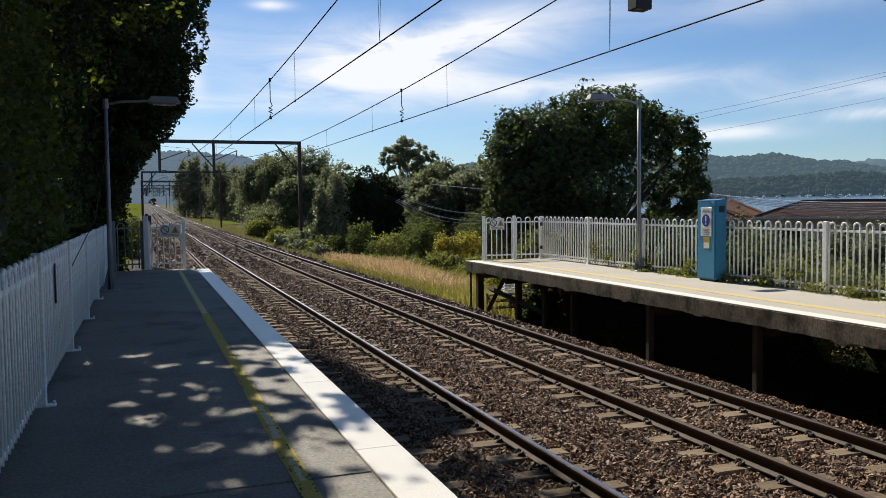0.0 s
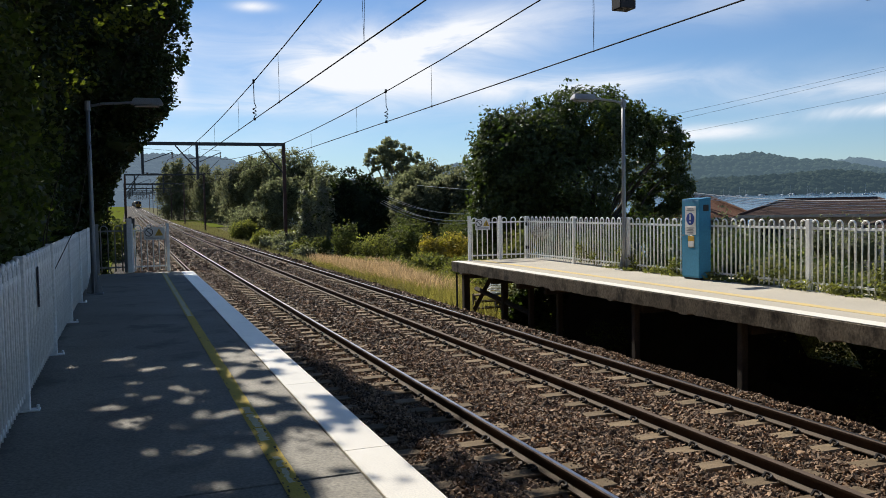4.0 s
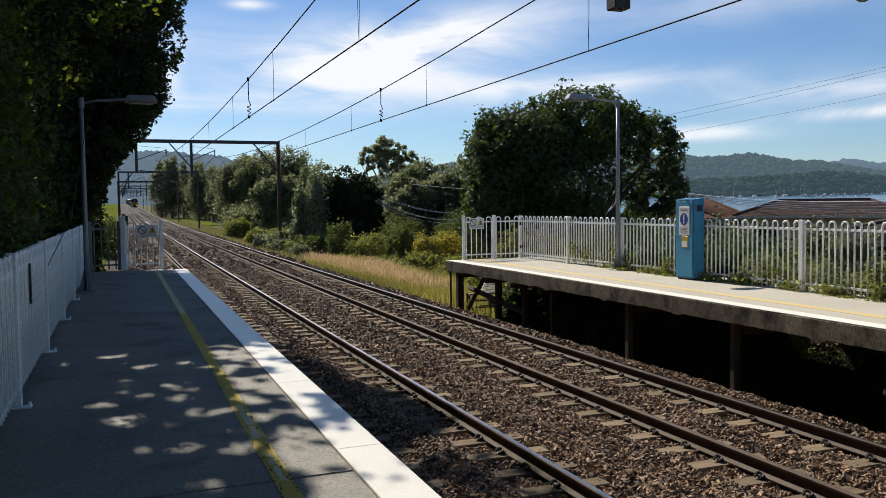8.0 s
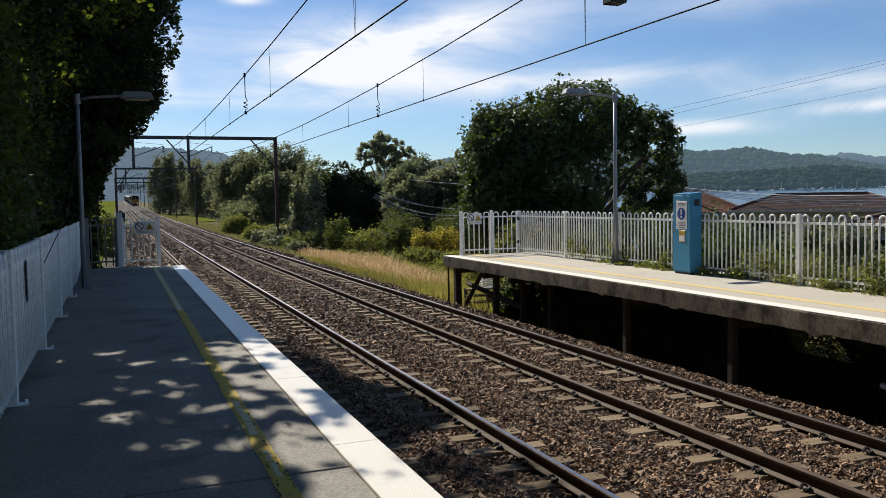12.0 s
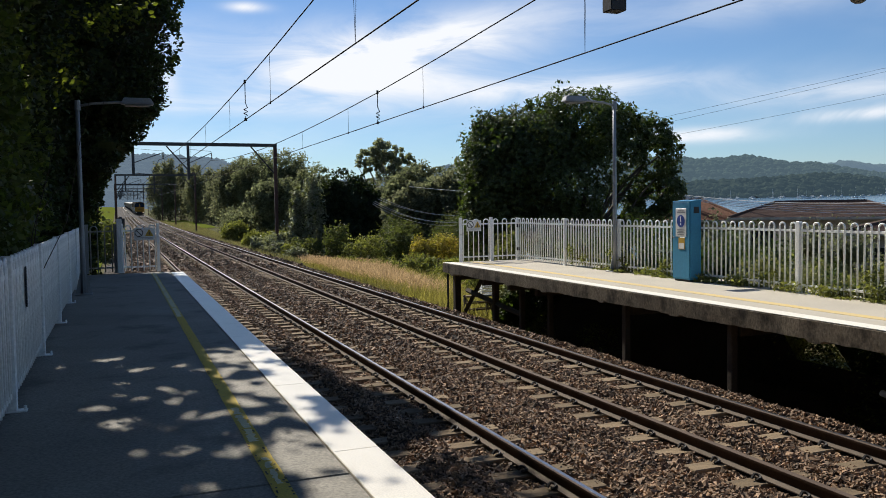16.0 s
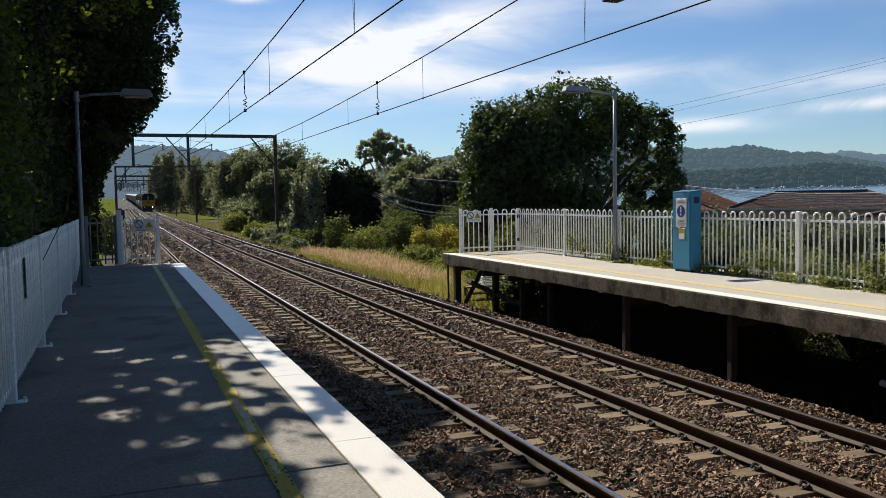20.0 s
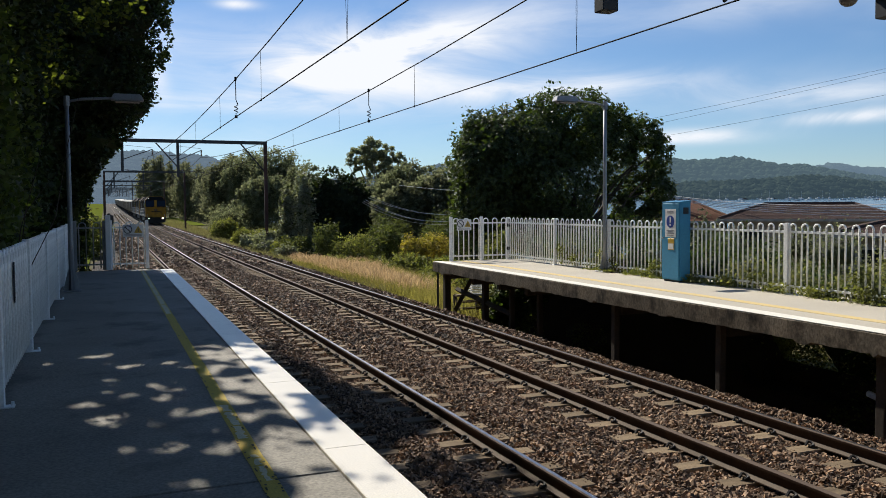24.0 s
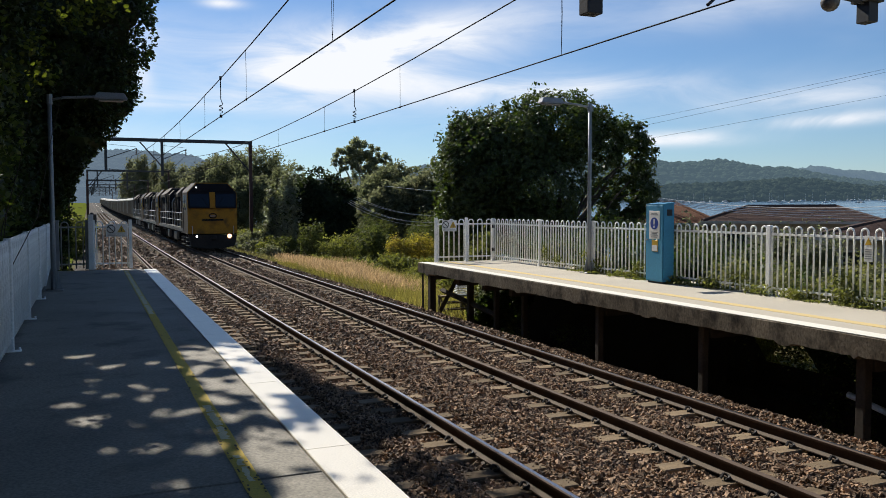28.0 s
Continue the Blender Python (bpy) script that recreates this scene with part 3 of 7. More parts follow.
def ridge(name, x0, x1, y, crest, foot, deep, lump, material, label, seed, cols=420, rows=16):
    """A wooded hill that rises from its foot to a lumpy crest."""
    verts, faces = [], []
    for i in range(cols + 1):
        x = x0 + (x1 - x0) * i / cols
        for j in range(rows + 1):
            f = j / rows
            h = foot(x) + (crest(x) - foot(x)) * math.sin(f * 1.5708)
            h += lump * f ** 0.5 * noise.noise(Vector((x / (lump * 3.2), f * 9.0, seed))) + 0.6 * lump * noise.noise(Vector((x / lump, f * 22.0, seed + 5)))
            verts.append((x, y + deep * f, h if j else foot(x) - 6))
    for i in range(cols):
        for j in range(rows):
            a = i * (rows + 1) + j
            faces.append((a, a + rows + 1, a + rows + 2, a + 1))
    me = bpy.data.meshes.new(name)
    me.from_pydata(verts, [], faces)
    me.polygons.foreach_set("use_smooth", [True] * len(me.polygons))
    me.materials.append(material)
    return tagged(new(name, me), label, "hill", kind="structure")


def crest_far(x):
    return 77 + 5 * math.sin(x / 190 + 0.4) + 4 * math.sin(x / 83 + 1.0) + 2 * math.sin(x / 31) + 4 * soft_step(600, 800, x) - 7 * soft_step(60, -80, x) - 34 * (soft_step(150, 270, x) - soft_step(520, 680, x))


def crest_ridge(x):
    """The wooded ridge; past the bay it steps down from a rounded summit."""
    hill = float(np.interp(x, (1180, 1290, 1335, 1386, 1437, 1480, 1525, 1579, 1640, 1720, 1850, 2100, 2600), (106, 104.5, 107, 113, 105, 101, 95, 98.5, 90, 79, 68, 60, 55)))
    f = soft_step(950, 1180, x)
    return crest_far(x) * 1.15 * (1 - f) + (hill - 3) * f


def crest_beyond(x):
    return float(np.interp(x, (1500, 2000, 2235, 2391, 2525, 2700, 3400), (60, 110, 131, 146, 135, 128, 120))) + 2.5 * math.sin(x / 37)


def crest_shore(x):
    return 27 + 5 * math.sin(x / 130) + 3 * math.sin(x / 47 + 2) + 12 * soft_step(880, 1050, x)


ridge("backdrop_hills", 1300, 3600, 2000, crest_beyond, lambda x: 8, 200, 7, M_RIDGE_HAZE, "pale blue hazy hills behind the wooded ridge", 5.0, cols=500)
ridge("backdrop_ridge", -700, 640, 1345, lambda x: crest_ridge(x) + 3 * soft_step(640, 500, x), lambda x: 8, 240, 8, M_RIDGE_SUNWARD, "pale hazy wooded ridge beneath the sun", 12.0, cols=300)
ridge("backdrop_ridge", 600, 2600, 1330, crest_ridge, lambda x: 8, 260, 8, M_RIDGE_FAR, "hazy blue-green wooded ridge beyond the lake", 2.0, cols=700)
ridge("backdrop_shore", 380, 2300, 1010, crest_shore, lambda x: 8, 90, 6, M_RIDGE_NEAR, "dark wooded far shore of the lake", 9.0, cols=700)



def far_woods(name, count, x0, x1, y0, deep, height, size, material, label, seed):
    """Tree crowns of a far wood, small lumps that cover its slope."""
    rng = np.random.default_rng(seed)
    bm = bmesh.new()
    bmesh.ops.create_icosphere(bm, subdivisions=1, radius=1.0)
    ball = np.array([v.co[:] for v in bm.verts])
    tri = np.array([[v.index for v in f.verts] for f in bm.faces])
    bm.free()
    x = x0 + (x1 - x0) * rng.random(count)
    f = rng.random(count)
    z = np.array([height(a, b) for a, b in zip(x, f)])
    s = size * (0.5 + rng.random(count))
    pts = ball[None] * (0.88 + 0.24 * rng.random((count, len(ball), 1))) * s[:, None, None] * np.array([1.25, 1.25, 0.95]) + np.stack([x, y0 + deep * f, z], -1)[:, None]
    me = bpy.data.meshes.new(name)
    me.from_pydata(pts.reshape(-1, 3).tolist(), [], (tri[None] + len(ball) * np.arange(count)[:, None, None]).reshape(-1, 3).tolist())
    me.materials.append(material)
    return tagged(new(name, me), label, "woods", kind="stuff")


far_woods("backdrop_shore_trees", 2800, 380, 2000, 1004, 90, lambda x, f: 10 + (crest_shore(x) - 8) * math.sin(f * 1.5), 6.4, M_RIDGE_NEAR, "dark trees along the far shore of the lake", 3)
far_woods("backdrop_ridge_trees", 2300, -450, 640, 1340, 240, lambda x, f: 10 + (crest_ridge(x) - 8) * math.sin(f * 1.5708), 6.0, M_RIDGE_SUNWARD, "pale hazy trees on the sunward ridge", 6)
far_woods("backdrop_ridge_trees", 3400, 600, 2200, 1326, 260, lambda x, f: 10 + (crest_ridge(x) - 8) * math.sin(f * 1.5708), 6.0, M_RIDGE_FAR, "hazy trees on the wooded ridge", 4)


# ---- near platform ----
PT = 1.052
near_platform = thing("platform_near", Matrix(), "grey asphalt station platform with white edge and yellow line", "platform", kind="structure")


def slab(x0, x1, y0, y1, z0, z1, material, parent, name="slab", bevel=0.012, label=""):
    bm = bmesh.new()
    box(bm, x0, x1, y0, y1, z0, z1, bevel)
    return part(name, bm, material, parent, label)


for y0, y1 in ((-8.0, -1.2), (-1.190, 4.777), (4.784, 22.95)):
    slab(-5.15, -2.75, y0, y1, -1.0, PT, M_ASPHALT, near_platform)
for k in range(14):
    a = -8.0 + k * 2.207
    slab(-2.747, -2.438, a, a + 2.2062 if k < 13 else 22.7, 0.86, PT + 0.004, M_WHITE_EDGE, near_platform, "edge_coping", 0.004, "white-painted coping")
slab(-2.75, -2.52, -8, 22.7, -1.0, 0.857, M_CONCRETE, near_platform, "edge_wall")
bm = bmesh.new()
rng = random.Random(4)
ys = np.linspace(-8, 22.4, 150)
left = [bm.verts.new((-3.240 + rng.uniform(-0.003, 0.003), y, PT + 0.004)) for y in ys]
right = [bm.verts.new((-3.130 + rng.uniform(-0.003, 0.003), y, PT + 0.004)) for y in ys]
for k in range(len(ys) - 1):
    bm.faces.new((left[k], right[k], right[k + 1], left[k + 1]))
part("yellow_line", bm, M_YELLOW_LINE, near_platform, "worn yellow safety line")

for y0, y1, half in ((4.75, 5.30, 0.019), (5.7, 6.75, 0.026), (13.0, 22.3, 0.036)):
    bm = bmesh.new()
    ys = np.linspace(y0, y1, int((y1 - y0) / 0.03))
    left = [bm.verts.new((-3.185 - half + rng.uniform(-0.012, 0.012), y, PT + 0.0065)) for y in ys]
    right = [bm.verts.new((-3.185 + half + rng.uniform(-0.012, 0.012), y, PT + 0.0065)) for y in ys]
    for k in range(len(ys) - 1):
        if rng.random() < 0.93:
            bm.faces.new((left[k], right[k], right[k + 1], left[k + 1]))
    part("worn_patch", bm, M_WORN, near_platform, "pale worn stretch of the yellow line")

# dark flaked spots along both edges of the line
bm = bmesh.new()
for k in range(80):
    y = 4.0 + 9.5 * rng.random() ** 1.3
    x = -3.185 + rng.choice((-1, 1)) * rng.uniform(0.030, 0.058)
    a, b = rng.uniform(0.004, 0.011), rng.uniform(0.010, 0.04)
    ring = [bm.verts.new((x + a * math.cos(v) * rng.uniform(0.7, 1.3), y + b * math.sin(v) * rng.uniform(0.7, 1.3), PT + 0.0085)) for v in np.linspace(0, 5.4, 7)]
    bm.faces.new(ring)
part("flaked_paint", bm, M_FLAKED, near_platform, "dark flaked spots of the yellow line", kind="stuff")

# ---- far platform on posts ----
far_platform = thing("platform_far", Matrix(), "raised platform deck with concrete edge beam on dark posts", "platform", kind="structure")
slab(4.95, 7.75, -10, 22.15, 0.80, PT, M_PAVE, far_platform, "deck")
bm = bmesh.new()
ys = np.linspace(-10, 22.17, 520)
rows = []
for y in ys:
    low = 0.775 + 0.022 * noise.noise(Vector((y * 0.9, 1, 0))) + 0.022 * noise.noise(Vector((y * 3.1, 4, 0))) + 0.014 * noise.noise(Vector((y * 9.0, 2, 0))) - 0.04 * (noise.noise(Vector((y * 1.7, 8, 0))) > 0.28)
    out = 0.008 * noise.noise(Vector((y * 2, 0, 9)))
    rows.append([bm.verts.new(v) for v in ((4.948, y, PT - 0.002), (4.705 + out, y, PT - 0.002), (4.690 + out, y, PT - 0.02), (4.695 + out, y, 0.88), (4.70 + out, y, low), (4.948, y, low - 0.02))])
for a, b in zip(rows, rows[1:]):
    for k in range(5):
        bm.faces.new((a[k], b[k], b[k + 1], a[k + 1]))
bm.faces.new(rows[0])
bm.faces.new(rows[-1][::-1])
bmesh.ops.recalc_face_normals(bm, faces=bm.faces)
part("edge_beam", bm, M_CONCRETE, far_platform, "stained concrete edge beam with broken lower edge")
slab(4.694, 4.985, -10, 22.16, PT - 0.004, PT + 0.005, M_WHITE_FAR, far_platform, "white_line", 0.0, "white edge line")
slab(5.45, 5.66, -10, 22.0, PT - 0.004, PT + 0.004, M_YELLOW_FAR, far_platform, "yellow_line", 0.0, "faded yellow safety line")
for y, x, w in ((21.9, 5.02, 0.09), (20.0, 5.35, 0.075), (18.45, 5.35, 0.06), (17.0, 5.35, 0.06), (13.2, 4.88, 0.06), (10.3, 4.88, 0.06), (7.35, 4.88, 0.07), (4.3, 4.88, 0.07), (1.0, 4.88, 0.07)):
    bm = bmesh.new()
    box(bm, x - w, x + w, y - w, y + w, -0.95, 0.78, 0.012)
    part("support_post", bm, M_DARK_TIMBER, far_platform)
    bm = bmesh.new()
    box(bm, 4.98, 7.6, y - 0.08, y + 0.08, 0.56, 0.796, 0.01)
    part("cross_beam", bm, M_DARK_TIMBER, far_platform)
for a, b in (((5.36, 21.95, 0.24), (5.36, 18.5, -0.08)), ((5.5, 22.55, -0.55), (5.5, 21.2, 0.62))):
    bm = bmesh.new()
    tube(bm, [a, b], 0.075, 4)
    part("brace", bm, M_DARK_TIMBER, far_platform)
bm = bmesh.new()
rod(bm, (4.80, 22.05, -0.9), (4.80, 22.05, 0.72), 0.03)
part("drain_pipe", bm, M_STEEL_GREY, far_platform)
# earth bank added to keep light out under the deck, but for a gap where plants show
def open_side(y):
    return soft_step(8.6, 9.6, y) * soft_step(12.6, 11.8, y)


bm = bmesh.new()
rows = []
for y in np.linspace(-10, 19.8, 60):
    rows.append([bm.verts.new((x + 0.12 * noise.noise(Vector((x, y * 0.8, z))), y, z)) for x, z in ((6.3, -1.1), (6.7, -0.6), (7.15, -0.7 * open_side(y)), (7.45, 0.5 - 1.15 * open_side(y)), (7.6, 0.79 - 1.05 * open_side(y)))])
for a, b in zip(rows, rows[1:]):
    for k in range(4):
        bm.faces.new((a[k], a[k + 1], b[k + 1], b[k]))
tagged(part("bank", bm, M_EARTH), "dark earth bank added to keep light out under the platform deck", "ground", kind="structure")
stair = thing("timber_steps", Matrix(), "small weathered timber steps beside the platform's end", "steps")
for k in range(3):
    bm = bmesh.new()
    box(bm, 5.75, 6.55, 22.45 + 0.24 * k, 22.72 + 0.24 * k, -0.44 + 0.17 * k, -0.39 + 0.17 * k, 0.008)
    part("tread", bm, M_SLEEPER, stair)
for x in (5.78, 6.52):
    bm = bmesh.new()
    tube(bm, [(x, 22.42, -0.80), (x, 23.15, -0.06)], 0.05, 4)
    part("stringer", bm, M_DARK_TIMBER, stair)
    bm = bmesh.new()
    box(bm, x - 0.04, x + 0.04, 23.06, 23.16, -1.0, -0.05, 0.006)
    part("leg", bm, M_DARK_TIMBER, stair)
crate = thing("wire_basket", pose(6.35, 22.75, 0.0), "white wire basket resting on the timber steps", "basket")
for k in range(6):
    bm = bmesh.new()
    tube(bm, [(-0.22, -0.15, 0.02 + 0.05 * k), (0.22, -0.15, 0.02 + 0.05 * k), (0.22, 0.15, 0.02 + 0.05 * k), (-0.22, 0.15, 0.02 + 0.05 * k), (-0.22, -0.15, 0.02 + 0.05 * k)], 0.008, 4)
    part("wire", bm, M_FENCE, crate)
bm = bmesh.new()
box(bm, -0.23, 0.23, -0.16, 0.16, -0.055, 0.0, 0.004)
part("base", bm, M_GALV, crate)

# ---- ballast ----
NEAR_C, FAR_C, GAUGE = -0.752, 2.800, 1.505


def bed(x, y):
    """The height of the ballast."""
    gap = min(abs(x - c - s * GAUGE / 2) for c in (NEAR_C, FAR_C) for s in (-1, 1))
    z = -0.205 + 0.070 * soft_step(0.42, 0.66, gap)
    z -= 0.65 * soft_step(4.25, 5.0, x)
    if y > 24:
        z -= 0.6 * soft_step(-3.2, -4.6, x) * soft_step(24, 30, y)
    return z + rise(y) + 0.028 * noise.noise(Vector((x * 2.2, y * 2.2, 0)))


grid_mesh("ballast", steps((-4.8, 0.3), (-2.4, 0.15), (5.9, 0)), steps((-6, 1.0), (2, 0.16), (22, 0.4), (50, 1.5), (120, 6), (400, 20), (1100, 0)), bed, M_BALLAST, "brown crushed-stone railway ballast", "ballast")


def stones(name, count, x0, x1, y0, y1, size, seed, sink=0.12, power=1.0):
    """Loose broken stones lying on the ballast, dense near the platform."""
    rng = np.random.default_rng(seed)
    x = x0 + (x1 - x0) * rng.random(count)
    y = y0 + (y1 - y0) * rng.random(count) ** power
    clear = np.ones(count, bool)
    for c in (NEAR_C, FAR_C):
        for s in (-1, 1):
            clear &= abs(x - (c + s * GAUGE / 2)) > 0.085
    gap = np.min([abs(x - (c + s * GAUGE / 2)) for c in (NEAR_C, FAR_C) for s in (-1, 1)], axis=0)
    over = abs((y - 2.9) / 0.603 - np.round((y - 2.9) / 0.603)) * 0.603 < 0.125
    clear &= ~(over & (gap < 0.36 + 0.05 * np.sin(7.0 * np.round((y - 2.9) / 0.603))) & (rng.random(count) < np.where((x > NEAR_C + GAUGE / 2) & (x < FAR_C - 1.15), 0.35, 0.93)))
    x, y = x[clear], y[clear]
    n = len(x)
    z = np.array([bed(a, b) for a, b in zip(x, y)])
    s = size * (0.5 + 1.1 * rng.random(n) ** 1.4)
    shape = 0.66 * np.array([(-1, -1, -1), (1, -1, -1), (1, 1, -1), (-1, 1, -1), (-1, -1, 1), (1, -1, 1), (1, 1, 1), (-1, 1, 1)], float)
    pts = shape[None] * (0.75 + 0.5 * rng.random((n, 8, 1))) + np.clip(0.20 * rng.normal(size=(n, 8, 3)), -0.4, 0.4)
    pts *= np.stack([0.85 + 0.75 * rng.random(n), 0.55 + 0.5 * rng.random(n), 0.32 + 0.36 * rng.random(n)], -1)[:, None]
    yaw = rng.random(n) * 3.1416
    q = np.stack([np.cos(yaw), 0.36 * rng.normal(size=n), 0.36 * rng.normal(size=n), np.sin(yaw)], -1)
    q /= np.linalg.norm(q, axis=1)[:, None]
    w, a, b, c = q.T
    rot = np.stack([1 - 2 * (b * b + c * c), 2 * (a * b - c * w), 2 * (a * c + b * w), 2 * (a * b + c * w), 1 - 2 * (a * a + c * c), 2 * (b * c - a * w),
                    2 * (a * c - b * w), 2 * (b * c + a * w), 1 - 2 * (a * a + b * b)], -1).reshape(n, 3, 3)
    pts = np.einsum("nij,nkj->nki", rot, pts) * s[:, None, None] + np.stack([x, y, z + s * sink], -1)[:, None]
    tri = np.array([(0, 2, 1), (0, 3, 2), (4, 5, 6), (4, 6, 7), (0, 1, 5), (0, 5, 4), (1, 2, 6), (1, 6, 5), (2, 3, 7), (2, 7, 6), (3, 0, 4), (3, 4, 7)])
    me = bpy.data.meshes.new(name)
    me.vertices.add(8 * n)
    me.vertices.foreach_set("co", pts.reshape(-1).astype(np.float32))
    loops = (8 * np.arange(n)[:, None, None] + tri[None]).reshape(-1)
    me.loops.add(36 * n)
    me.loops.foreach_set("vertex_index", loops.astype(np.int32))
    me.polygons.add(12 * n)
    me.polygons.foreach_set("loop_start", (3 * np.arange(12 * n)).astype(np.int32))
    me.polygons.foreach_set("loop_total", np.full(12 * n, 3, np.int32))
    me.polygons.foreach_set("use_smooth", np.zeros(12 * n, bool))
    me.update(calc_edges=True)
    me.materials.append(M_STONE)
    return tagged(new(name, me), "loose broken brown and grey ballast stones", "ballast stones", kind="stuff")


stones("ballast_stones", 104000, -2.4, 4.66, 3.9, 15.0, 0.0240, 1)
stones("ballast_stones", 9000, -2.4, 4.7, -4.0, 3.9, 0.050, 6)
stones("ballast_stones", 50000, -2.4, 4.8, 15.0, 42.0, 0.033, 2, power=1.2)
stones("ballast_stones", 5500, -4.5, -2.4, 23.4, 45.0, 0.046, 5)
stones("ballast_stones", 14000, -3.4, 5.6, 40.0, 110.0, 0.075, 3, power=1.5)


# ---- tracks ----
RAIL_PROFILE = ((-0.07, -0.160), (0.07, -0.160), (0.07, -0.150), (0.012, -0.125), (0.010, -0.045), (0.034, -0.036), (0.035, -0.011), (0.029, -0.004), (0.021, 0.0),
                (-0.021, 0.0), (-0.029, -0.004), (-0.035, -0.011), (-0.034, -0.036), (-0.010, -0.045), (-0.012, -0.125), (-0.07, -0.150))


def rail(x, head, parent):
    bm = bmesh.new()
    rows = []
    for y in steps((-10, 3), (5, 5), (60, 15), (300, 40), (1100, 0)):
        rows.append([bm.verts.new((x + dx, y, rise(y) + dz)) for dx, dz in RAIL_PROFILE])
    n = len(RAIL_PROFILE)
    for a, b in zip(rows, rows[1:]):
        for k in range(n):
            f = bm.faces.new((a[k], a[(k + 1) % n], b[(k + 1) % n], b[k]))
            f.material_index = 1 if k == 8 else 2 if 6 <= k <= 10 else 3 if k in (1, 2, 14, 15) else 0
    bmesh.ops.recalc_face_normals(bm, faces=bm.faces)
    return part("rail", bm, [M_RAIL, head, M_RAIL_WORN, M_RAIL_FOOT], parent)


def sleeper_mesh():
    bm = bmesh.new()
    box(bm, -1.22, 1.22, -0.115, 0.115, -0.32, -0.163, 0.012)
    return bm


def clip_mesh():
    bm = bmesh.new()
    pts = [(0.02 * math.cos(a) * (1 + 0.1 * a), 0.035 * math.sin(a), 0.012 * a) for a in np.linspace(0, 5.2, 9)]
    tube(bm, [(-0.07, 0.0, 0.0), *[(1.1 * p[0] + 0.02, 1.0 * p[1], 0.8 * p[2]) for p in pts], (0.07, -0.03, 0.01)], 0.016, 5)
    return bm


def track(c, heads, label):
    t = thing("railway_track", Matrix(), label, "railway track", kind="structure")
    for s, head in zip((-1, 1), heads):
        rail(c + s * GAUGE / 2, head, t)
    rng = random.Random(int(c * 100))
    first = part("sleeper", sleeper_mesh(), M_SLEEPER, t)
    clip = None
    n = 0
    for k in (*range(120), *range(-16, 0)):
        y = 2.9 + 0.603 * k
        m = pose(c + rng.uniform(-0.03, 0.03), y, rise(y) + rng.uniform(-0.014, 0.0), 0, 0, rng.uniform(-0.8, 0.8))
        if k == 0:
            first.matrix_local = m
            ob = first
        else:
            ob = again(first, m, t)
        if k < 36:
            for s in (-1, 1):
                for side in (-1, 1):
                    cm = pose(s * GAUGE / 2 + side * 0.085, 0.0, -0.150, 0, 0, 0 if side > 0 else 180)
                    if clip is None:
                        clip = part("rail_clip", clip_mesh(), M_CLIP, ob)
                        clip.matrix_local = cm
                    else:
                        again(clip, cm, ob)
    bm = bmesh.new()
    for k in range(120, 420):
        y = 2.9 + 0.603 * k
        box(bm, c - 1.22, c + 1.22, y - 0.115, y + 0.115, rise(y) - 0.3, rise(y) - 0.165)
    part("far_sleepers", bm, M_SLEEPER, t, kind="stuff")
    return t


track(NEAR_C, (M_RAIL_WORN, M_RAIL_TOP), "railway track on worn sleepers beside the near platform")
track(FAR_C, (M_RAIL_WORN, M_RAIL_TOP), "second railway track with rusty rails and pale sleepers")


# ---- fences ----
def hoop_mesh(height, gap, r=0.0165, low=0.03):
    """Two upright bars joined by a round bow at the top."""
    bm = bmesh.new()
    arc = [(0, gap / 2 - gap / 2 * math.cos(a), height - gap / 2 + gap / 2 * math.sin(a)) for a in np.linspace(0, math.pi, 7)]
    tube(bm, [(0, 0, low), *arc, (0, gap, low)], r, 6)
    return bm


def fence_post(parent, y, height, foot=0.0, paint=None):
    bm = bmesh.new()
    box(bm, -0.04, 0.04, y - 0.04, y + 0.04, 0.0, height, 0.006)
    p = part("post", bm, paint or M_FENCE, parent)
    bm = bmesh.new()
    box(bm, -0.06, 0.06 + foot, y - 0.05, y + 0.05, 0.0, 0.014, 0.003)
    if foot:
        rod(bm, (0.06 + foot * 0.7, y, 0.014), (0.06 + foot * 0.7, y, 0.045), 0.014, sides=6)
    part("base_plate", bm, paint or M_FENCE, p)
    return p


def bow_fence(name, m, posts, height, gap, label, group, foot=0.0, post_over=0.02, paint=None, shared=(), low=0.03):
    """A bow-topped steel fence along +y of m, with posts at the given places and hoops between them."""
    f = thing(name, m, label, "fence", group)
    for y in posts:
        if y not in shared:
            fence_post(f, y, height + post_over, foot, paint)
    model = None
    for a, b in zip(posts, posts[1:]):
        n = max(1, round((b - a - 0.1) / (2 * gap)))
        pitch = (b - a) / n
        for z in (0.12, height - 0.16):
            bm = bmesh.new()
            box(bm, -0.008, 0.008, a + 0.04, b - 0.04, z, z + 0.042, 0.003)
            part("rail_bar", bm, paint or M_FENCE, f)
        for k in range(n):
            at = Matrix.Translation((0.0, a + pitch * (k + 0.25), 0))
            if model is None:
                model = part("hoop", hoop_mesh(height, pitch / 2, low=low), paint or M_FENCE, f, smooth=True)
                model.matrix_local = at
            else:
                again(model, at @ Matrix.Diagonal((1, pitch / 2 / model["gap"], 1, 1)), f)
            model["gap"] = model.get("gap", pitch / 2)
    return f


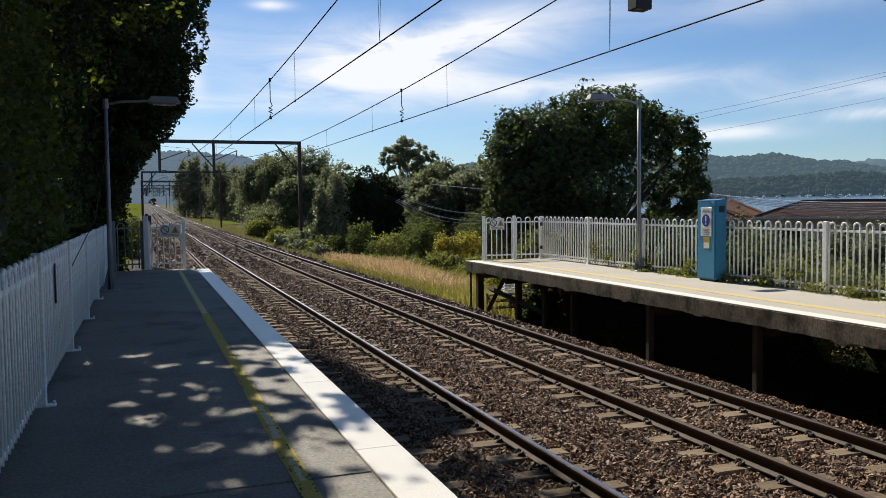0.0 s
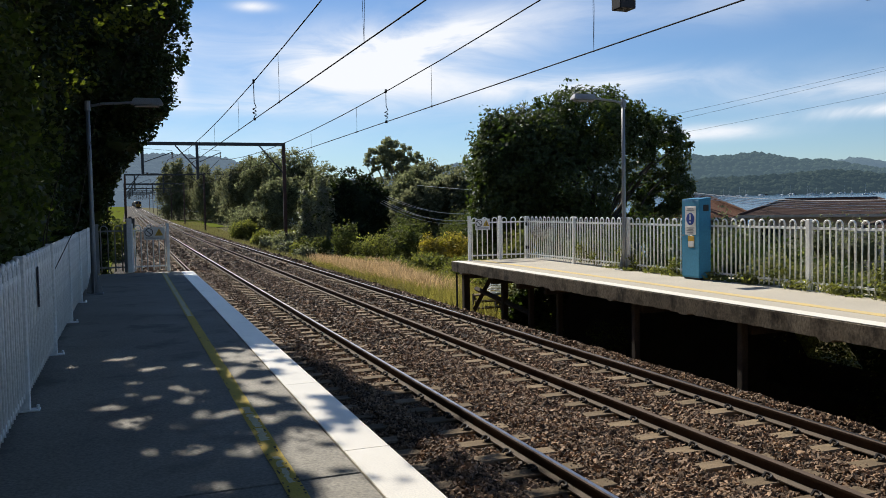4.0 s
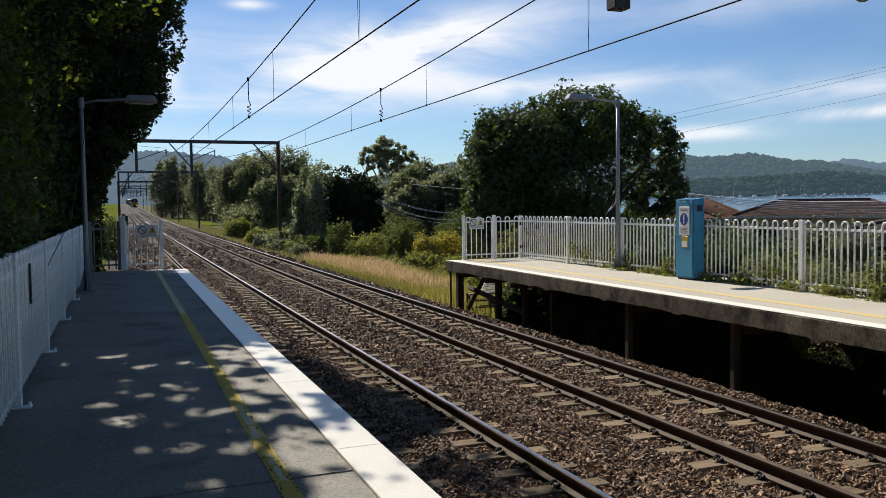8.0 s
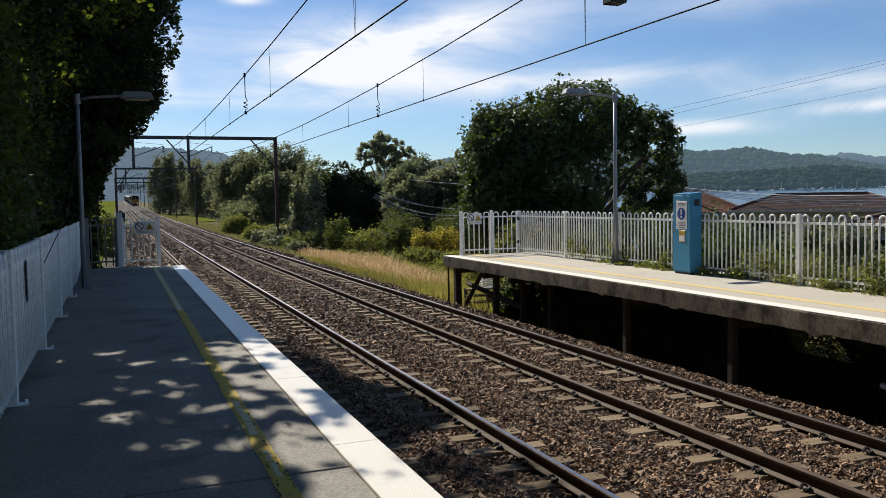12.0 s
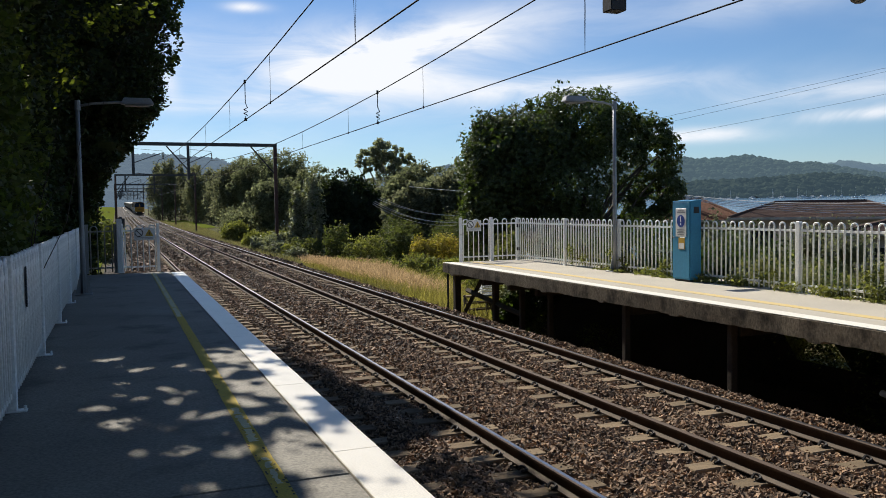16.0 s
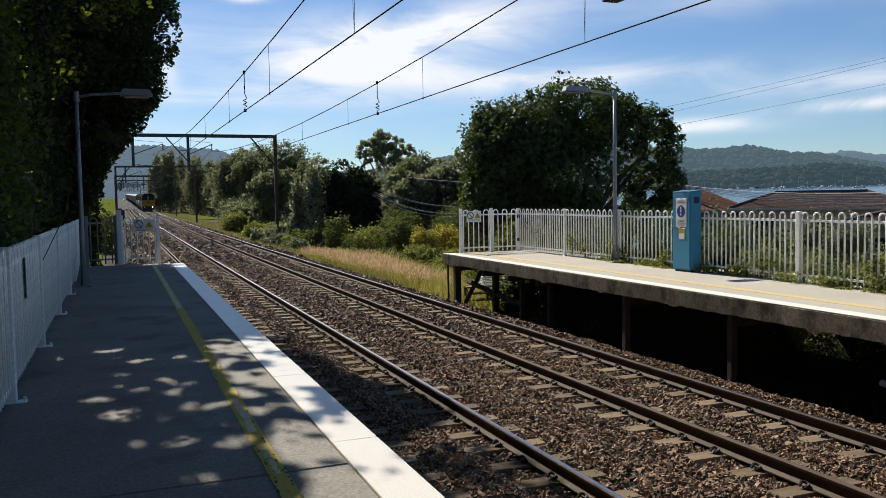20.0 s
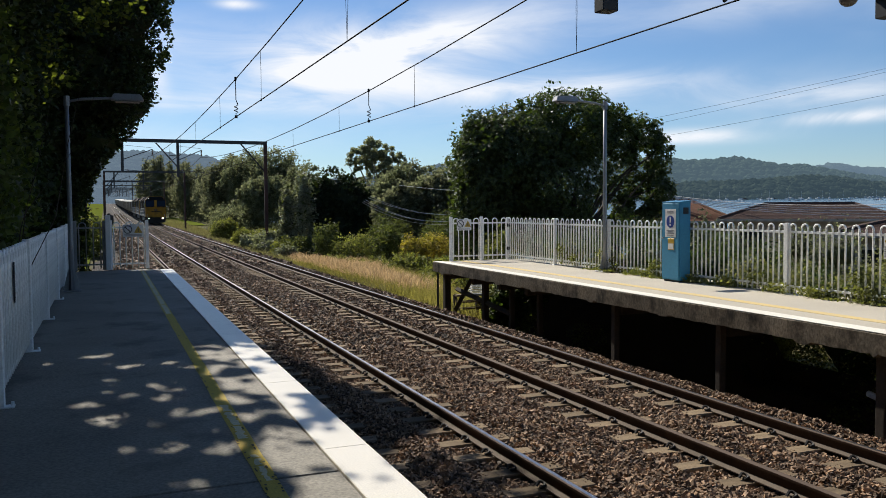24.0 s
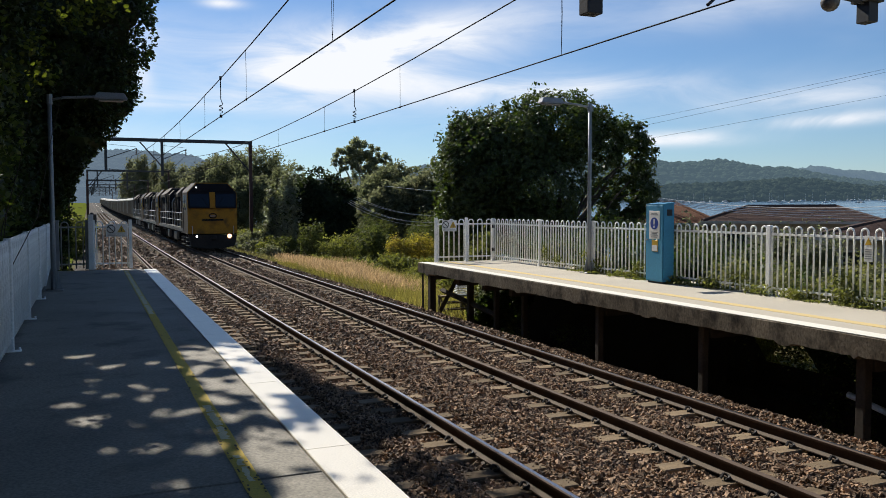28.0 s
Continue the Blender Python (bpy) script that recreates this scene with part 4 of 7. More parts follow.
FH = 1.235
left_fence = bow_fence("platform_fence", pose(-4.845, 0, PT), [-4.0, -1.2, 1.7, 4.55, 7.39, 10.2, 13.1, 15.93, 18.7, 20.6], FH, 0.124, "white bow-topped steel fence along the shaded platform", "platform fences", foot=0.05, low=0.10)
bm = bmesh.new()
box(bm, 0.018, 0.03, 8.55, 8.60, 0.72, 1.10, 0.003)
part("dark_strap", bm, M_STEEL_GREY, left_fence, "dark rusty strap")
bow_fence("platform_fence", pose(7.08, 0, PT), [-3.1, -0.2, 2.6, 5.45, 8.3, 11.17, 14.0, 16.75, 19.3, 22.1], FH, 0.128, "white bow-topped steel fence along the sunlit platform", "platform fences")
far_end = bow_fence("end_fence", pose(7.08, 22.08, PT, 0, 0, 90), [0.0, 0.88, 1.85], FH, 0.135, "short white end fence with warning sign", "end fences", post_over=0.05, shared=(0.0,))
bow_fence("end_fence", pose(-3.02, 23.30, PT, 0, 0, 90), [0.0, 0.90], FH, 0.150, "grey-white end gate with warning sign in shade", "end fences", post_over=0.05)
bow_fence("end_fence", pose(-4.02, 23.30, PT, 0, 0, 90), [0.06, 0.75], FH, 0.150, "bare grey steel end fence in tree shade", "end fences", post_over=0.05, paint=M_GALV)
bm = bmesh.new()
box(bm, -0.065, 0.065, -0.065, 0.065, 0.0, 1.42, 0.01)
tagged(part("fence_pillar", bm, M_SIGN), "pale steel box post at the end of the platform", "post").location = (-3.98, 23.12, PT)
bm = bmesh.new()
rod(bm, (0, 0, -0.6), (0, 0, 1.9), 0.05)
box(bm, -0.13, 0.13, -0.09, 0.02, 1.55, 1.85, 0.01)
tagged(part("signal_phone_post", bm, M_STEEL_GREY), "dark post with a small box beside the track", "post").location = (-3.93, 27.5, 0.6)


def warning_sign(name, m, w, h, label):
    """A white sheet with a crossed-out round symbol, a yellow triangle and a line of text as bars."""
    s = thing(name, m, label, "sign")
    bm = bmesh.new()
    box(bm, -w / 2, w / 2, -0.006, 0.006, -h / 2, h / 2, 0.002)
    part("sheet", bm, M_SIGN, s)
    bm = bmesh.new()
    pts = [(-w / 4 + 0.3 * h * math.cos(a), -0.010, 0.10 * h + 0.3 * h * math.sin(a)) for a in np.linspace(0, 6.2832, 17)]
    tube(bm, pts, 0.035 * h, 4)
    tube(bm, [(-w / 4 - 0.2 * h, -0.010, 0.30 * h), (-w / 4 + 0.2 * h, -0.010, -0.1 * h)], 0.035 * h, 4)
    part("round_symbol", bm, M_SIGN_INK, s)
    bm = bmesh.new()
    c = w / 4
    tri = [(c - 0.32 * h, -0.18 * h), (c + 0.32 * h, -0.18 * h), (c, 0.40 * h)]
    prism(bm, tri, -0.011, -0.007)
    t = part("triangle", bm, M_SIGN_YELLOW, s)
    bm = bmesh.new()
    box(bm, c - 0.03 * h, c + 0.03 * h, -0.015, -0.0115, -0.10 * h, 0.18 * h)
    part("mark", bm, M_SIGN_INK, t)
    for z in (-0.30, -0.40):
        bm = bmesh.new()
        box(bm, -0.42 * w, 0.42 * w, -0.009, -0.0065, z * h - 0.02 * h, z * h + 0.025 * h)
        part("text_bar", bm, M_GALV, s)
    return s


for z in (0.33, 1.02):
    bm = bmesh.new()
    box(bm, -0.055, -0.005, -0.07, 0.05, z - 0.05, z + 0.05, 0.008)
    part("hinge", bm, M_DARK, far_end, "black gate hinge")
warning_sign("warning_sign", pose(5.63, 22.04, 2.10), 0.46, 0.32, "white warning sign with no-entry symbol and yellow triangle")
warning_sign("warning_sign", pose(-3.365, 23.26, 2.06), 0.51, 0.33, "shaded white warning sign with no-entry symbol and yellow triangle")


def yellow_notice(m):
    s = thing("fence_notice", m, "small notice with yellow warning triangle on the fence", "sign")
    bm = bmesh.new()
    box(bm, -0.075, 0.075, -0.005, 0.005, -0.20, 0.20, 0.002)
    part("sheet", bm, M_SIGN, s)
    bm = bmesh.new()
    prism(bm, [(-0.06, 0.06), (0.06, 0.06), (0.0, 0.17)], -0.010, -0.006)
    part("triangle", bm, M_SIGN_YELLOW, s)
    for k in range(5):
        bm = bmesh.new()
        box(bm, -0.06, 0.06 - 0.01 * (k % 2), -0.009, -0.006, -0.02 - 0.035 * k, -0.005 - 0.035 * k)
        part("text_bar", bm, M_GALV, s)


yellow_notice(pose(7.04, 9.11, 1.98, 0, 0, -90))


# ---- lamps ----
def street_lamp(m, height, arm, label):
    """A tall pole on a flared foot, with a bent arm and a flat lantern."""
    t = thing("platform_lamp", m, label, "street lamp", "platform lamps")
    bm = bmesh.new()
    tube(bm, [(0, 0, 0.0), (0, 0, 1.0), (0, 0, height * 0.6), (0, 0, height)], [0.054, 0.05, 0.046, 0.04], 10)
    part("pole", bm, M_GALV, t, smooth=True)
    bm = bmesh.new()
    box(bm, -0.16, 0.16, -0.16, 0.16, 0.0, 0.025, 0.004)
    foot = part("base_plate", bm, M_GALV, t)
    for k in range(4):
        bm = bmesh.new()
        a = k * math.pi / 2
        prism(bm, [(0.045, 0.025), (0.155, 0.025), (0.145, 0.06), (0.06, 0.42), (0.045, 0.42)], -0.006, 0.006)
        part("gusset", bm, M_GALV, foot).matrix_local = Matrix.Rotation(a, 4, "Z")
    bm = bmesh.new()
    rod(bm, (0, 0, height - 0.10), (0, 0, height + 0.09), 0.062, 0.058, 10)
    part("collar", bm, M_GALV, t)
    bm = bmesh.new()
    tube(bm, [(0, 0, height - 0.02), (arm * 0.2, 0, height + 0.04), (arm * 0.5, 0, height + 0.07), (arm * 0.72, 0, height + 0.09)], 0.026, 8)
    part("arm", bm, M_GALV, t, smooth=True)
    bm = bmesh.new()
    s = 1 if arm > 0 else -1
    a0, a1 = arm - 0.56 * s, arm + 0.06 * s
    z = height + 0.06
    made = box(bm, min(a0, a1), max(a0, a1), -0.13, 0.13, z - 0.02, z + 0.11, 0.0)
    for v in made:
        if v.co.z > z + 0.05:
            v.co.y *= 0.6
            v.co.x += 0.06 * (1 if v.co.x < (a0 + a1) / 2 else -1)
    bmesh.ops.bevel(bm, geom=list(bm.edges), offset=0.015, segments=2, affect="EDGES")
    head = part("lantern", bm, M_LAMP_BODY, t)
    bm = bmesh.new()
    box(bm, min(a0, a1) + 0.08, max(a0, a1) - 0.08, -0.10, 0.10, z - 0.055, z - 0.019, 0.012)
    part("lens", bm, M_LENS, head)
    return t


street_lamp(pose(-4.66, 17.47, PT), 3.66, 1.34, "grey steel lamp post with flat lantern in tree shade")
street_lamp(pose(7.00, 16.8, PT), 3.95, -1.32, "grey steel lamp post with flat lantern on the sunny platform")


# ---- blue cabinet ----
def cabinet(m):
    """A tall blue help-point cabinet with a sloped head, notice sheet, label and grille."""
    t = thing("help_cabinet", m, "tall bright blue steel cabinet with a white notice, beside the fence", "cabinet")
    bm = bmesh.new()
    w, d, h = 0.28, 0.56, 1.64
    prism(bm, [(-w, 0.04), (0, 0.04), (0, h + 0.03), (-w, h)], 0, d)
    bmesh.ops.bevel(bm, geom=list(bm.edges), offset=0.012, segments=2, affect="EDGES")
    part("body", bm, M_BLUE, t)
    bm = bmesh.new()
    box(bm, -w + 0.03, -0.03, 0.03, d - 0.03, 0.0, 0.04)
    part("plinth", bm, M_DARK, t)
    bm = bmesh.new()
    prism(bm, [(-w - 0.003, h - 0.010), (0.003, h + 0.020), (0.003, h + 0.036), (-w - 0.003, h + 0.006)], -0.003, d + 0.003)
    part("cap", bm, M_BLUE, t)
    bm = bmesh.new()
    box(bm, -w - 0.012, -w - 0.002, 0.012, d - 0.012, 0.07, 1.615, 0.003)
    door = part("door", bm, M_BLUE, t)
    bm = bmesh.new()
    box(bm, -w - 0.018, -w - 0.013, 0.10, 0.44, 0.92, 1.50, 0.002)
    sheet = part("notice", bm, M_SIGN, door, "white notice sheet")
    bm = bmesh.new()
    made = bmesh.ops.create_cone(bm, cap_ends=True, segments=24, radius1=0.125, radius2=0.125, depth=0.004, matrix=Matrix.Translation((-w - 0.020, 0.27, 1.24)) @ Matrix.Rotation(math.pi / 2, 4, "Y"))
    part("round_symbol", bm, M_SIGN_BLUE, sheet)
    bm = bmesh.new()
    box(bm, -w - 0.026, -w - 0.0225, 0.253, 0.287, 1.22, 1.335)
    box(bm, -w - 0.026, -w - 0.0225, 0.253, 0.287, 1.155, 1.195)
    part("exclamation_mark", bm, M_SIGN, sheet)
    for z, a in ((1.06, 0.20), (1.03, 0.24), (1.00, 0.20), (0.96, 0.22), (1.42, 0.2), (1.45, 0.22)):
        bm = bmesh.new()
        box(bm, -w - 0.0215, -w - 0.0185, a - 0.05, 0.59 - a, z - 0.008, z + 0.008)
        part("text_bar", bm, M_GALV, sheet)
    bm = bmesh.new()
    box(bm, -w - 0.017, -w - 0.013, 0.15, 0.35, 0.66, 0.90, 0.002)
    label = part("label", bm, M_SIGN_YELLOW, door, "small yellow and white label")
    bm = bmesh.new()
    box(bm, -w - 0.022, -w - 0.0175, 0.165, 0.335, 0.675, 0.79)
    part("text_panel", bm, M_SIGN, label)
    bm = bmesh.new()
    box(bm, -0.19, -0.06, -0.008, 0.004, 1.40, 1.53, 0.003)
    part("vent", bm, M_DARK, t, "dark square vent")
    bm = bmesh.new()
    rod(bm, (-w - 0.012, 0.50, 0.90), (-w - 0.035, 0.50, 0.90), 0.018)
    part("lock", bm, M_GALV, door)


cabinet(pose(7.04, 13.72, PT))

# pale channel leaning out from under the far platform
bm = bmesh.new()
tube(bm, [(5.2, 7.85, 0.14), (5.18, 6.9, -0.03), (5.15, 5.6, -0.28)], 0.045, 8)
tagged(part("loose_pipe", bm, M_FENCE, smooth=True), "pale length of pipe leaning on a post under the platform", "pipe").location = (0, 0, 0)


# ---- overhead line ----
def portal(y, left, right, drops, label, beam_z=7.65, near=False, material=None):
    """A steel portal across both tracks with hanging posts and arms for the wires."""
    material = material or M_STEEL_GREY
    z0 = rise(y)
    t = thing("overhead_portal", Matrix.Translation((0, y, z0)), label, "gantry", "overhead portals")
    for x in (left, right):
        bm = bmesh.new()
        box(bm, x - 0.13, x + 0.13, -0.10, 0.10, -1.2, beam_z + 0.12, 0.01)
        part("column", bm, M_STEEL_DARK, t)
    bm = bmesh.new()
    box(bm, left - 0.13, right + 0.13, -0.13, 0.13, beam_z - 0.12, beam_z + 0.13, 0.01)
    part("beam", bm, material, t)
    for x, s in ((right, -1), (left, 1)):
        bm = bmesh.new()
        tube(bm, [(x + s * 0.1, 0, beam_z - 2.2), (x + s * 1.9, 0, beam_z - 0.1)], 0.06, 6)
        part("knee_brace", bm, material, t)
    for x, low, wire_x in drops:
        bm = bmesh.new()
        box(bm, x - 0.10, x + 0.10, -0.09, 0.09, low, beam_z - 0.13, 0.008)
        post = part("drop_post", bm, material, t)
        bm = bmesh.new()
        tip = (wire_x + 0.15, 0, 7.02)
        tube(bm, [(x + 0.1, 0, 6.25), tip], 0.035, 6)
        tube(bm, [(x + 0.1, 0, 7.28), (wire_x + 0.1, 0, 7.12)], 0.012, 5)
        tube(bm, [(x + 0.1, 0, 5.45), (wire_x + 0.35, 0, 5.30), (wire_x, 0, 5.03)], 0.022, 6)
        part("cantilever", bm, material, post)
        bm = bmesh.new()
        for k in range(4):
            rod(bm, (wire_x + 0.1, 0, 6.95 - 0.11 * k), (wire_x + 0.1, 0, 6.86 - 0.11 * k), 0.065, 0.03, 8)
        part("insulator", bm, M_PORCELAIN, post)
        bm = bmesh.new()
        for k in range(3):
            rod(bm, (x + 0.22 + 0.09 * k, 0, 5.45 - 0.01 * k), (x + 0.28 + 0.09 * k, 0, 5.44 - 0.01 * k), 0.06, 0.03, 8)
        part("insulator", bm, M_PORCELAIN, post)
    return t


DROPS = ((-2.78, 5.25, -0.75), (1.17, 4.95, 2.80))
first = portal(7.9, -6.2, 9.6, ((1.17, 4.77, 2.80), (-2.78, 5.25, -0.75)), "dark steel railway portal over the platforms with hanging posts")
bm = bmesh.new()
box(bm, 5.36, 5.53, -0.10, 0.10, 5.04, 7.5, 0.008)
post = part("drop_post", bm, M_STEEL_GREY, first)
bm = bmesh.new()
tube(bm, [(5.4, 0, 5.30), (4.55, 0, 5.36)], 0.03, 6)
part("bracket", bm, M_STEEL_GREY, post)
bm = bmesh.new()
bmesh.ops.create_uvsphere(bm, u_segments=12, v_segments=8, radius=0.12, matrix=Matrix.Translation((4.78, 0, 5.25)))
rod(bm, (4.78, 0, 5.33), (4.78, 0, 5.42), 0.075, 0.055, 12)
part("insulator", bm, M_BELL, post, "dull grey-brown bell insulator", smooth=True)
bm = bmesh.new()
box(bm, 5.30, 5.59, -0.14, 0.14, 5.30, 5.335, 0.004)
box(bm, 5.30, 5.59, -0.14, 0.14, 5.42, 5.455, 0.004)
part("clamp", bm, M_STEEL_GREY, post)
far_portal = portal(66.0, -5.4, 7.78, DROPS, "rusty steel railway portal across both tracks")
bm = bmesh.new()
tube(bm, [(-0.4, 0, 7.5), (1.1, 0, 5.75)], 0.055, 6)
tube(bm, [(0.55, 0, 6.55), (1.1, 0, 6.55)], 0.04, 6)
part("brace", bm, M_STEEL_GREY, far_portal)
for y, a, b in ((128, -4.1, 6.9), (182, -4.3, 7.4), (236, -4.3, 7.4), (290, -4.3, 7.4), (345, -4.3, 7.4), (400, -4.3, 7.4), (460, -4.3, 7.4)):
    p = portal(y, a, b, DROPS, "distant steel railway portal across both tracks")
    if y == 128:
        bm = bmesh.new()
        tube(bm, [(-4.0, 0, 4.6), (-2.3, 0, 7.5)], 0.05, 5)
        tube(bm, [(-4.0, 0, 6.2), (1.0, 0, 6.2)], 0.05, 5)
        part("brace", bm, M_STEEL_GREY, p)

SUPPORTS = [-50, 7.9, 66, 128, 182, 236, 290, 345, 400]


def overhead(c, label, low, high, lean, first_drop):
    """Contact wire, sagging carrier wire and droppers along one track."""
    t = thing("overhead_line", Matrix(), label, "overhead line", "overhead lines")
    bm = bmesh.new()
    tube(bm, [(c + lean * soft_step(0, 66, y), y, 4.99 + rise(y)) for y in SUPPORTS], [0.010 + 0.00009 * max(y, 0) for y in SUPPORTS], 6)
    part("contact_wire", bm, M_WIRE, t)
    pts, rad = [], []
    hang = lambda y, a, b: low + high * ((y - (a + b) / 2) / ((b - a) / 2)) ** 2 + rise(y)
    for a, b in zip(SUPPORTS, SUPPORTS[1:]):
        for k in range(12):
            y = a + (b - a) * k / 12
            pts.append((c + lean * soft_step(0, 66, y), y, hang(y, a, b)))
            rad.append(0.011 + 0.00009 * max(y, 0))
    bm = bmesh.new()
    tube(bm, pts, rad, 6)
    part("carrier_wire", bm, M_WIRE, t)
    c0 = c
    for y in (first_drop, 18.45, 22.1, 25.25, 32.1, 38.5, 45.0, 52.0, 59.0):
        c = c0 + lean * soft_step(0, 66, y)
        bm = bmesh.new()
        z0, z1 = 4.99 + rise(y), hang(y, 7.9, 66)
        if y == 22.1:
            coil = [(c + 0.05 * math.sin(k * 1.3), y + 0.05 * math.cos(k * 1.3), z0 + 0.10 + 0.02 * k) for k in range(12)]
            tube(bm, [(c, y, z0), *coil, (c, y, z0 + 0.45), (c, y, z1)], 0.012, 5)
            rod(bm, (c, y, z0 - 0.02), (c, y, z0 + 0.05), 0.035)
            rod(bm, (c, y, z1 - 0.03), (c, y, z1 + 0.06), 0.03)
        elif y < 12:
            for d in (-0.02, 0.03):
                tube(bm, [(c, y, z0), (c + d, y + d, (z0 + z1) / 2), (c + 0.3 * d, y + 0.3 * d, z1)], 0.0035, 5)
        else:
            tube(bm, [(c, y, z0), (c + 0.01, y + 0.02, (z0 + z1) / 2), (c, y, z1)], 0.005, 5)
            rod(bm, (c, y, z0 - 0.015), (c, y, z0 + 0.04), 0.014, sides=6)
        part("dropper", bm, M_WIRE, t)


overhead(NEAR_C, "dark overhead wires with droppers above the near track", 5.80, 0.66, -0.2, 11.55)
overhead(FAR_C, "dark overhead wires with droppers above the second track", 5.62, 0.82, 0.0, 11.2)


def cable(points, r, label, material, sag=0.0):
    a, b = Vector(points[0]), Vector(points[1])
    bm = bmesh.new()
    tube(bm, [a.lerp(b, k / 16) - Vector((0, 0, sag * 4 * (k / 16) * (1 - k / 16))) for k in range(17)], r, 5)
    return tagged(part("cable", bm, material), label, "cable", "service cables")


for dz, dx, sag in ((0.0, 0.0, 0.75), (0.12, 0.2, 0.80), (0.30, 0.6, 0.55), (0.42, 0.9, 0.6), (-0.1, -0.2, 0.85)):
    cable(((8.3 + dx * 0.4, 41, 2.95 + dz * 0.6), (14.2, 38, 2.35 + dz * 0.5)), 0.009, "pale sagging service cable between the trees", M_CABLE, sag)
cable(((14.12, 36.8, 5.45), (40.17, 26.4, 11.25)), 0.006, "thin power line above the lakeside houses", M_WIRE, 0.12)
cable(((14.92, 36.8, 5.22), (39.74, 26.4, 11.09)), 0.006, "thin power line above the lakeside houses", M_WIRE, 0.12)
cable(((17.21, 36.8, 5.22), (38.58, 26.4, 9.43)), 0.006, "thin power line above the lakeside houses", M_WIRE, 0.12)


# ---- trees and plants ----
M_TWIG = mat("bleached_twig", (0.55, 0.52, 0.46), (0.42, 0.39, 0.33), 6, 40, rough=0.9, bump=0.2)


def V(*rows):
    return [(r[:3], r[3:]) for r in rows]


def at(x, y, dz=0.0):
    return (x, y, land(x, y) + dz)


# dense dark trees behind the near fence
def behind_fence(x, y, z):
    if x < -8.0:
        return False
    if x < -5.06 + 0.22 * noise.noise(Vector((3.0, y * 1.7, z * 1.7))):
        return True
    if x < -4.93 and y < 17.5:
        return False
    edge = float(np.interp(z, (2.5, 3.1, 3.7, 4.5, 5.2, 5.8, 6.4, 8.5), (-4.5, -4.40, -4.20, -3.50, -3.10, -2.48, -2.32, -2.12)))
    edge += 0.22 * noise.noise(Vector((x, y * 1.3, z * 1.6))) + 0.10 * noise.noise(Vector((x, y * 4, z * 5)))
    return y > 17.5 and z > (4.5 if y < 23.6 else 0) and (x + 4.02) * 25 / y < edge + 4.02


for x, y, blobs, n, size, seed in (
        # first two stand out of view, added to block skylight from the platform
        (-7.6, -3.6, V((0.5, -1.6, 3.6, 2.1, 2.6, 3.0), (0.5, 1.8, 3.4, 2.1, 2.6, 3.0), (-0.4, 0.2, 6.8, 2.6, 3.4, 2.0)), 9000, 0.20, 9),
        (-7.6, 2.0, V((0.5, -1.6, 3.6, 2.1, 2.6, 3.0), (0.5, 1.8, 3.4, 2.1, 2.6, 3.0), (-0.4, 0.2, 6.8, 2.6, 3.4, 2.0)), 9000, 0.20, 10),
        (-7.6, 7.6, V((0.6, -1.6, 3.6, 2.0, 2.4, 3.0), (0.5, 1.6, 3.4, 2.1, 2.4, 3.0), (-0.5, 0.2, 6.6, 2.6, 3.2, 2.0)), 78000, 0.058, 11),
        (-7.6, 12.8, V((0.5, -1.2, 3.5, 2.1, 2.5, 3.0), (0.5, 2.0, 3.4, 2.1, 2.4, 3.0), (-0.4, 0.8, 6.8, 2.8, 3.2, 2.0)), 70000, 0.070, 12),
        (-7.4, 18.5, V((0.3, -1.2, 3.4, 2.1, 2.6, 2.9), (0.2, 2.2, 3.3, 2.0, 2.4, 2.9), (-0.2, 0.5, 6.8, 2.7, 3.0, 2.0)), 48000, 0.080, 13)):
    tree("hedge_tree", at(x, y), blobs, n, size, L_HEDGE if y > 15 else L_OLD_HEDGE, "dark glossy-leaved hedge tree behind the white fence", trunk=0.16, seed=seed, per=34, round_leaf=3 < y < 10, spread=0.08, hollow=0.80,
         group="platform trees", core=0.80, keep=behind_fence)
tree("overhanging_tree", at(-6.6, 25.0), V((1.65, 0.5, 6.8, 2.45, 3.0, 1.6), (1.95, 0.0, 8.4, 2.5, 3.0, 1.9), (2.1, -0.3, 10.2, 2.6, 3.0, 2.0), (0.2, 0.8, 3.4, 2.0, 2.6, 2.9), (0.5, 0.5, 4.9, 2.0, 2.8, 1.7), (2.0, 0.3, 4.8, 1.25, 2.0, 0.9), (2.6, 0.3, 6.2, 1.4, 2.2, 1.0), (1.9, -0.4, 4.2, 0.9, 1.2, 1.1), (1.8, 0.0, 2.6, 0.9, 1.2, 1.4), (-1.0, 0.5, 8.6, 3.0, 3.0, 3.0)), 112000, 0.074, L_HEDGE,
     "tall dark tree whose crown overhangs the end of the platform", trunk=0.28, seed=14, per=24, spread=0.055, hollow=0.80, group="platform trees", core=0.79, keep=behind_fence)


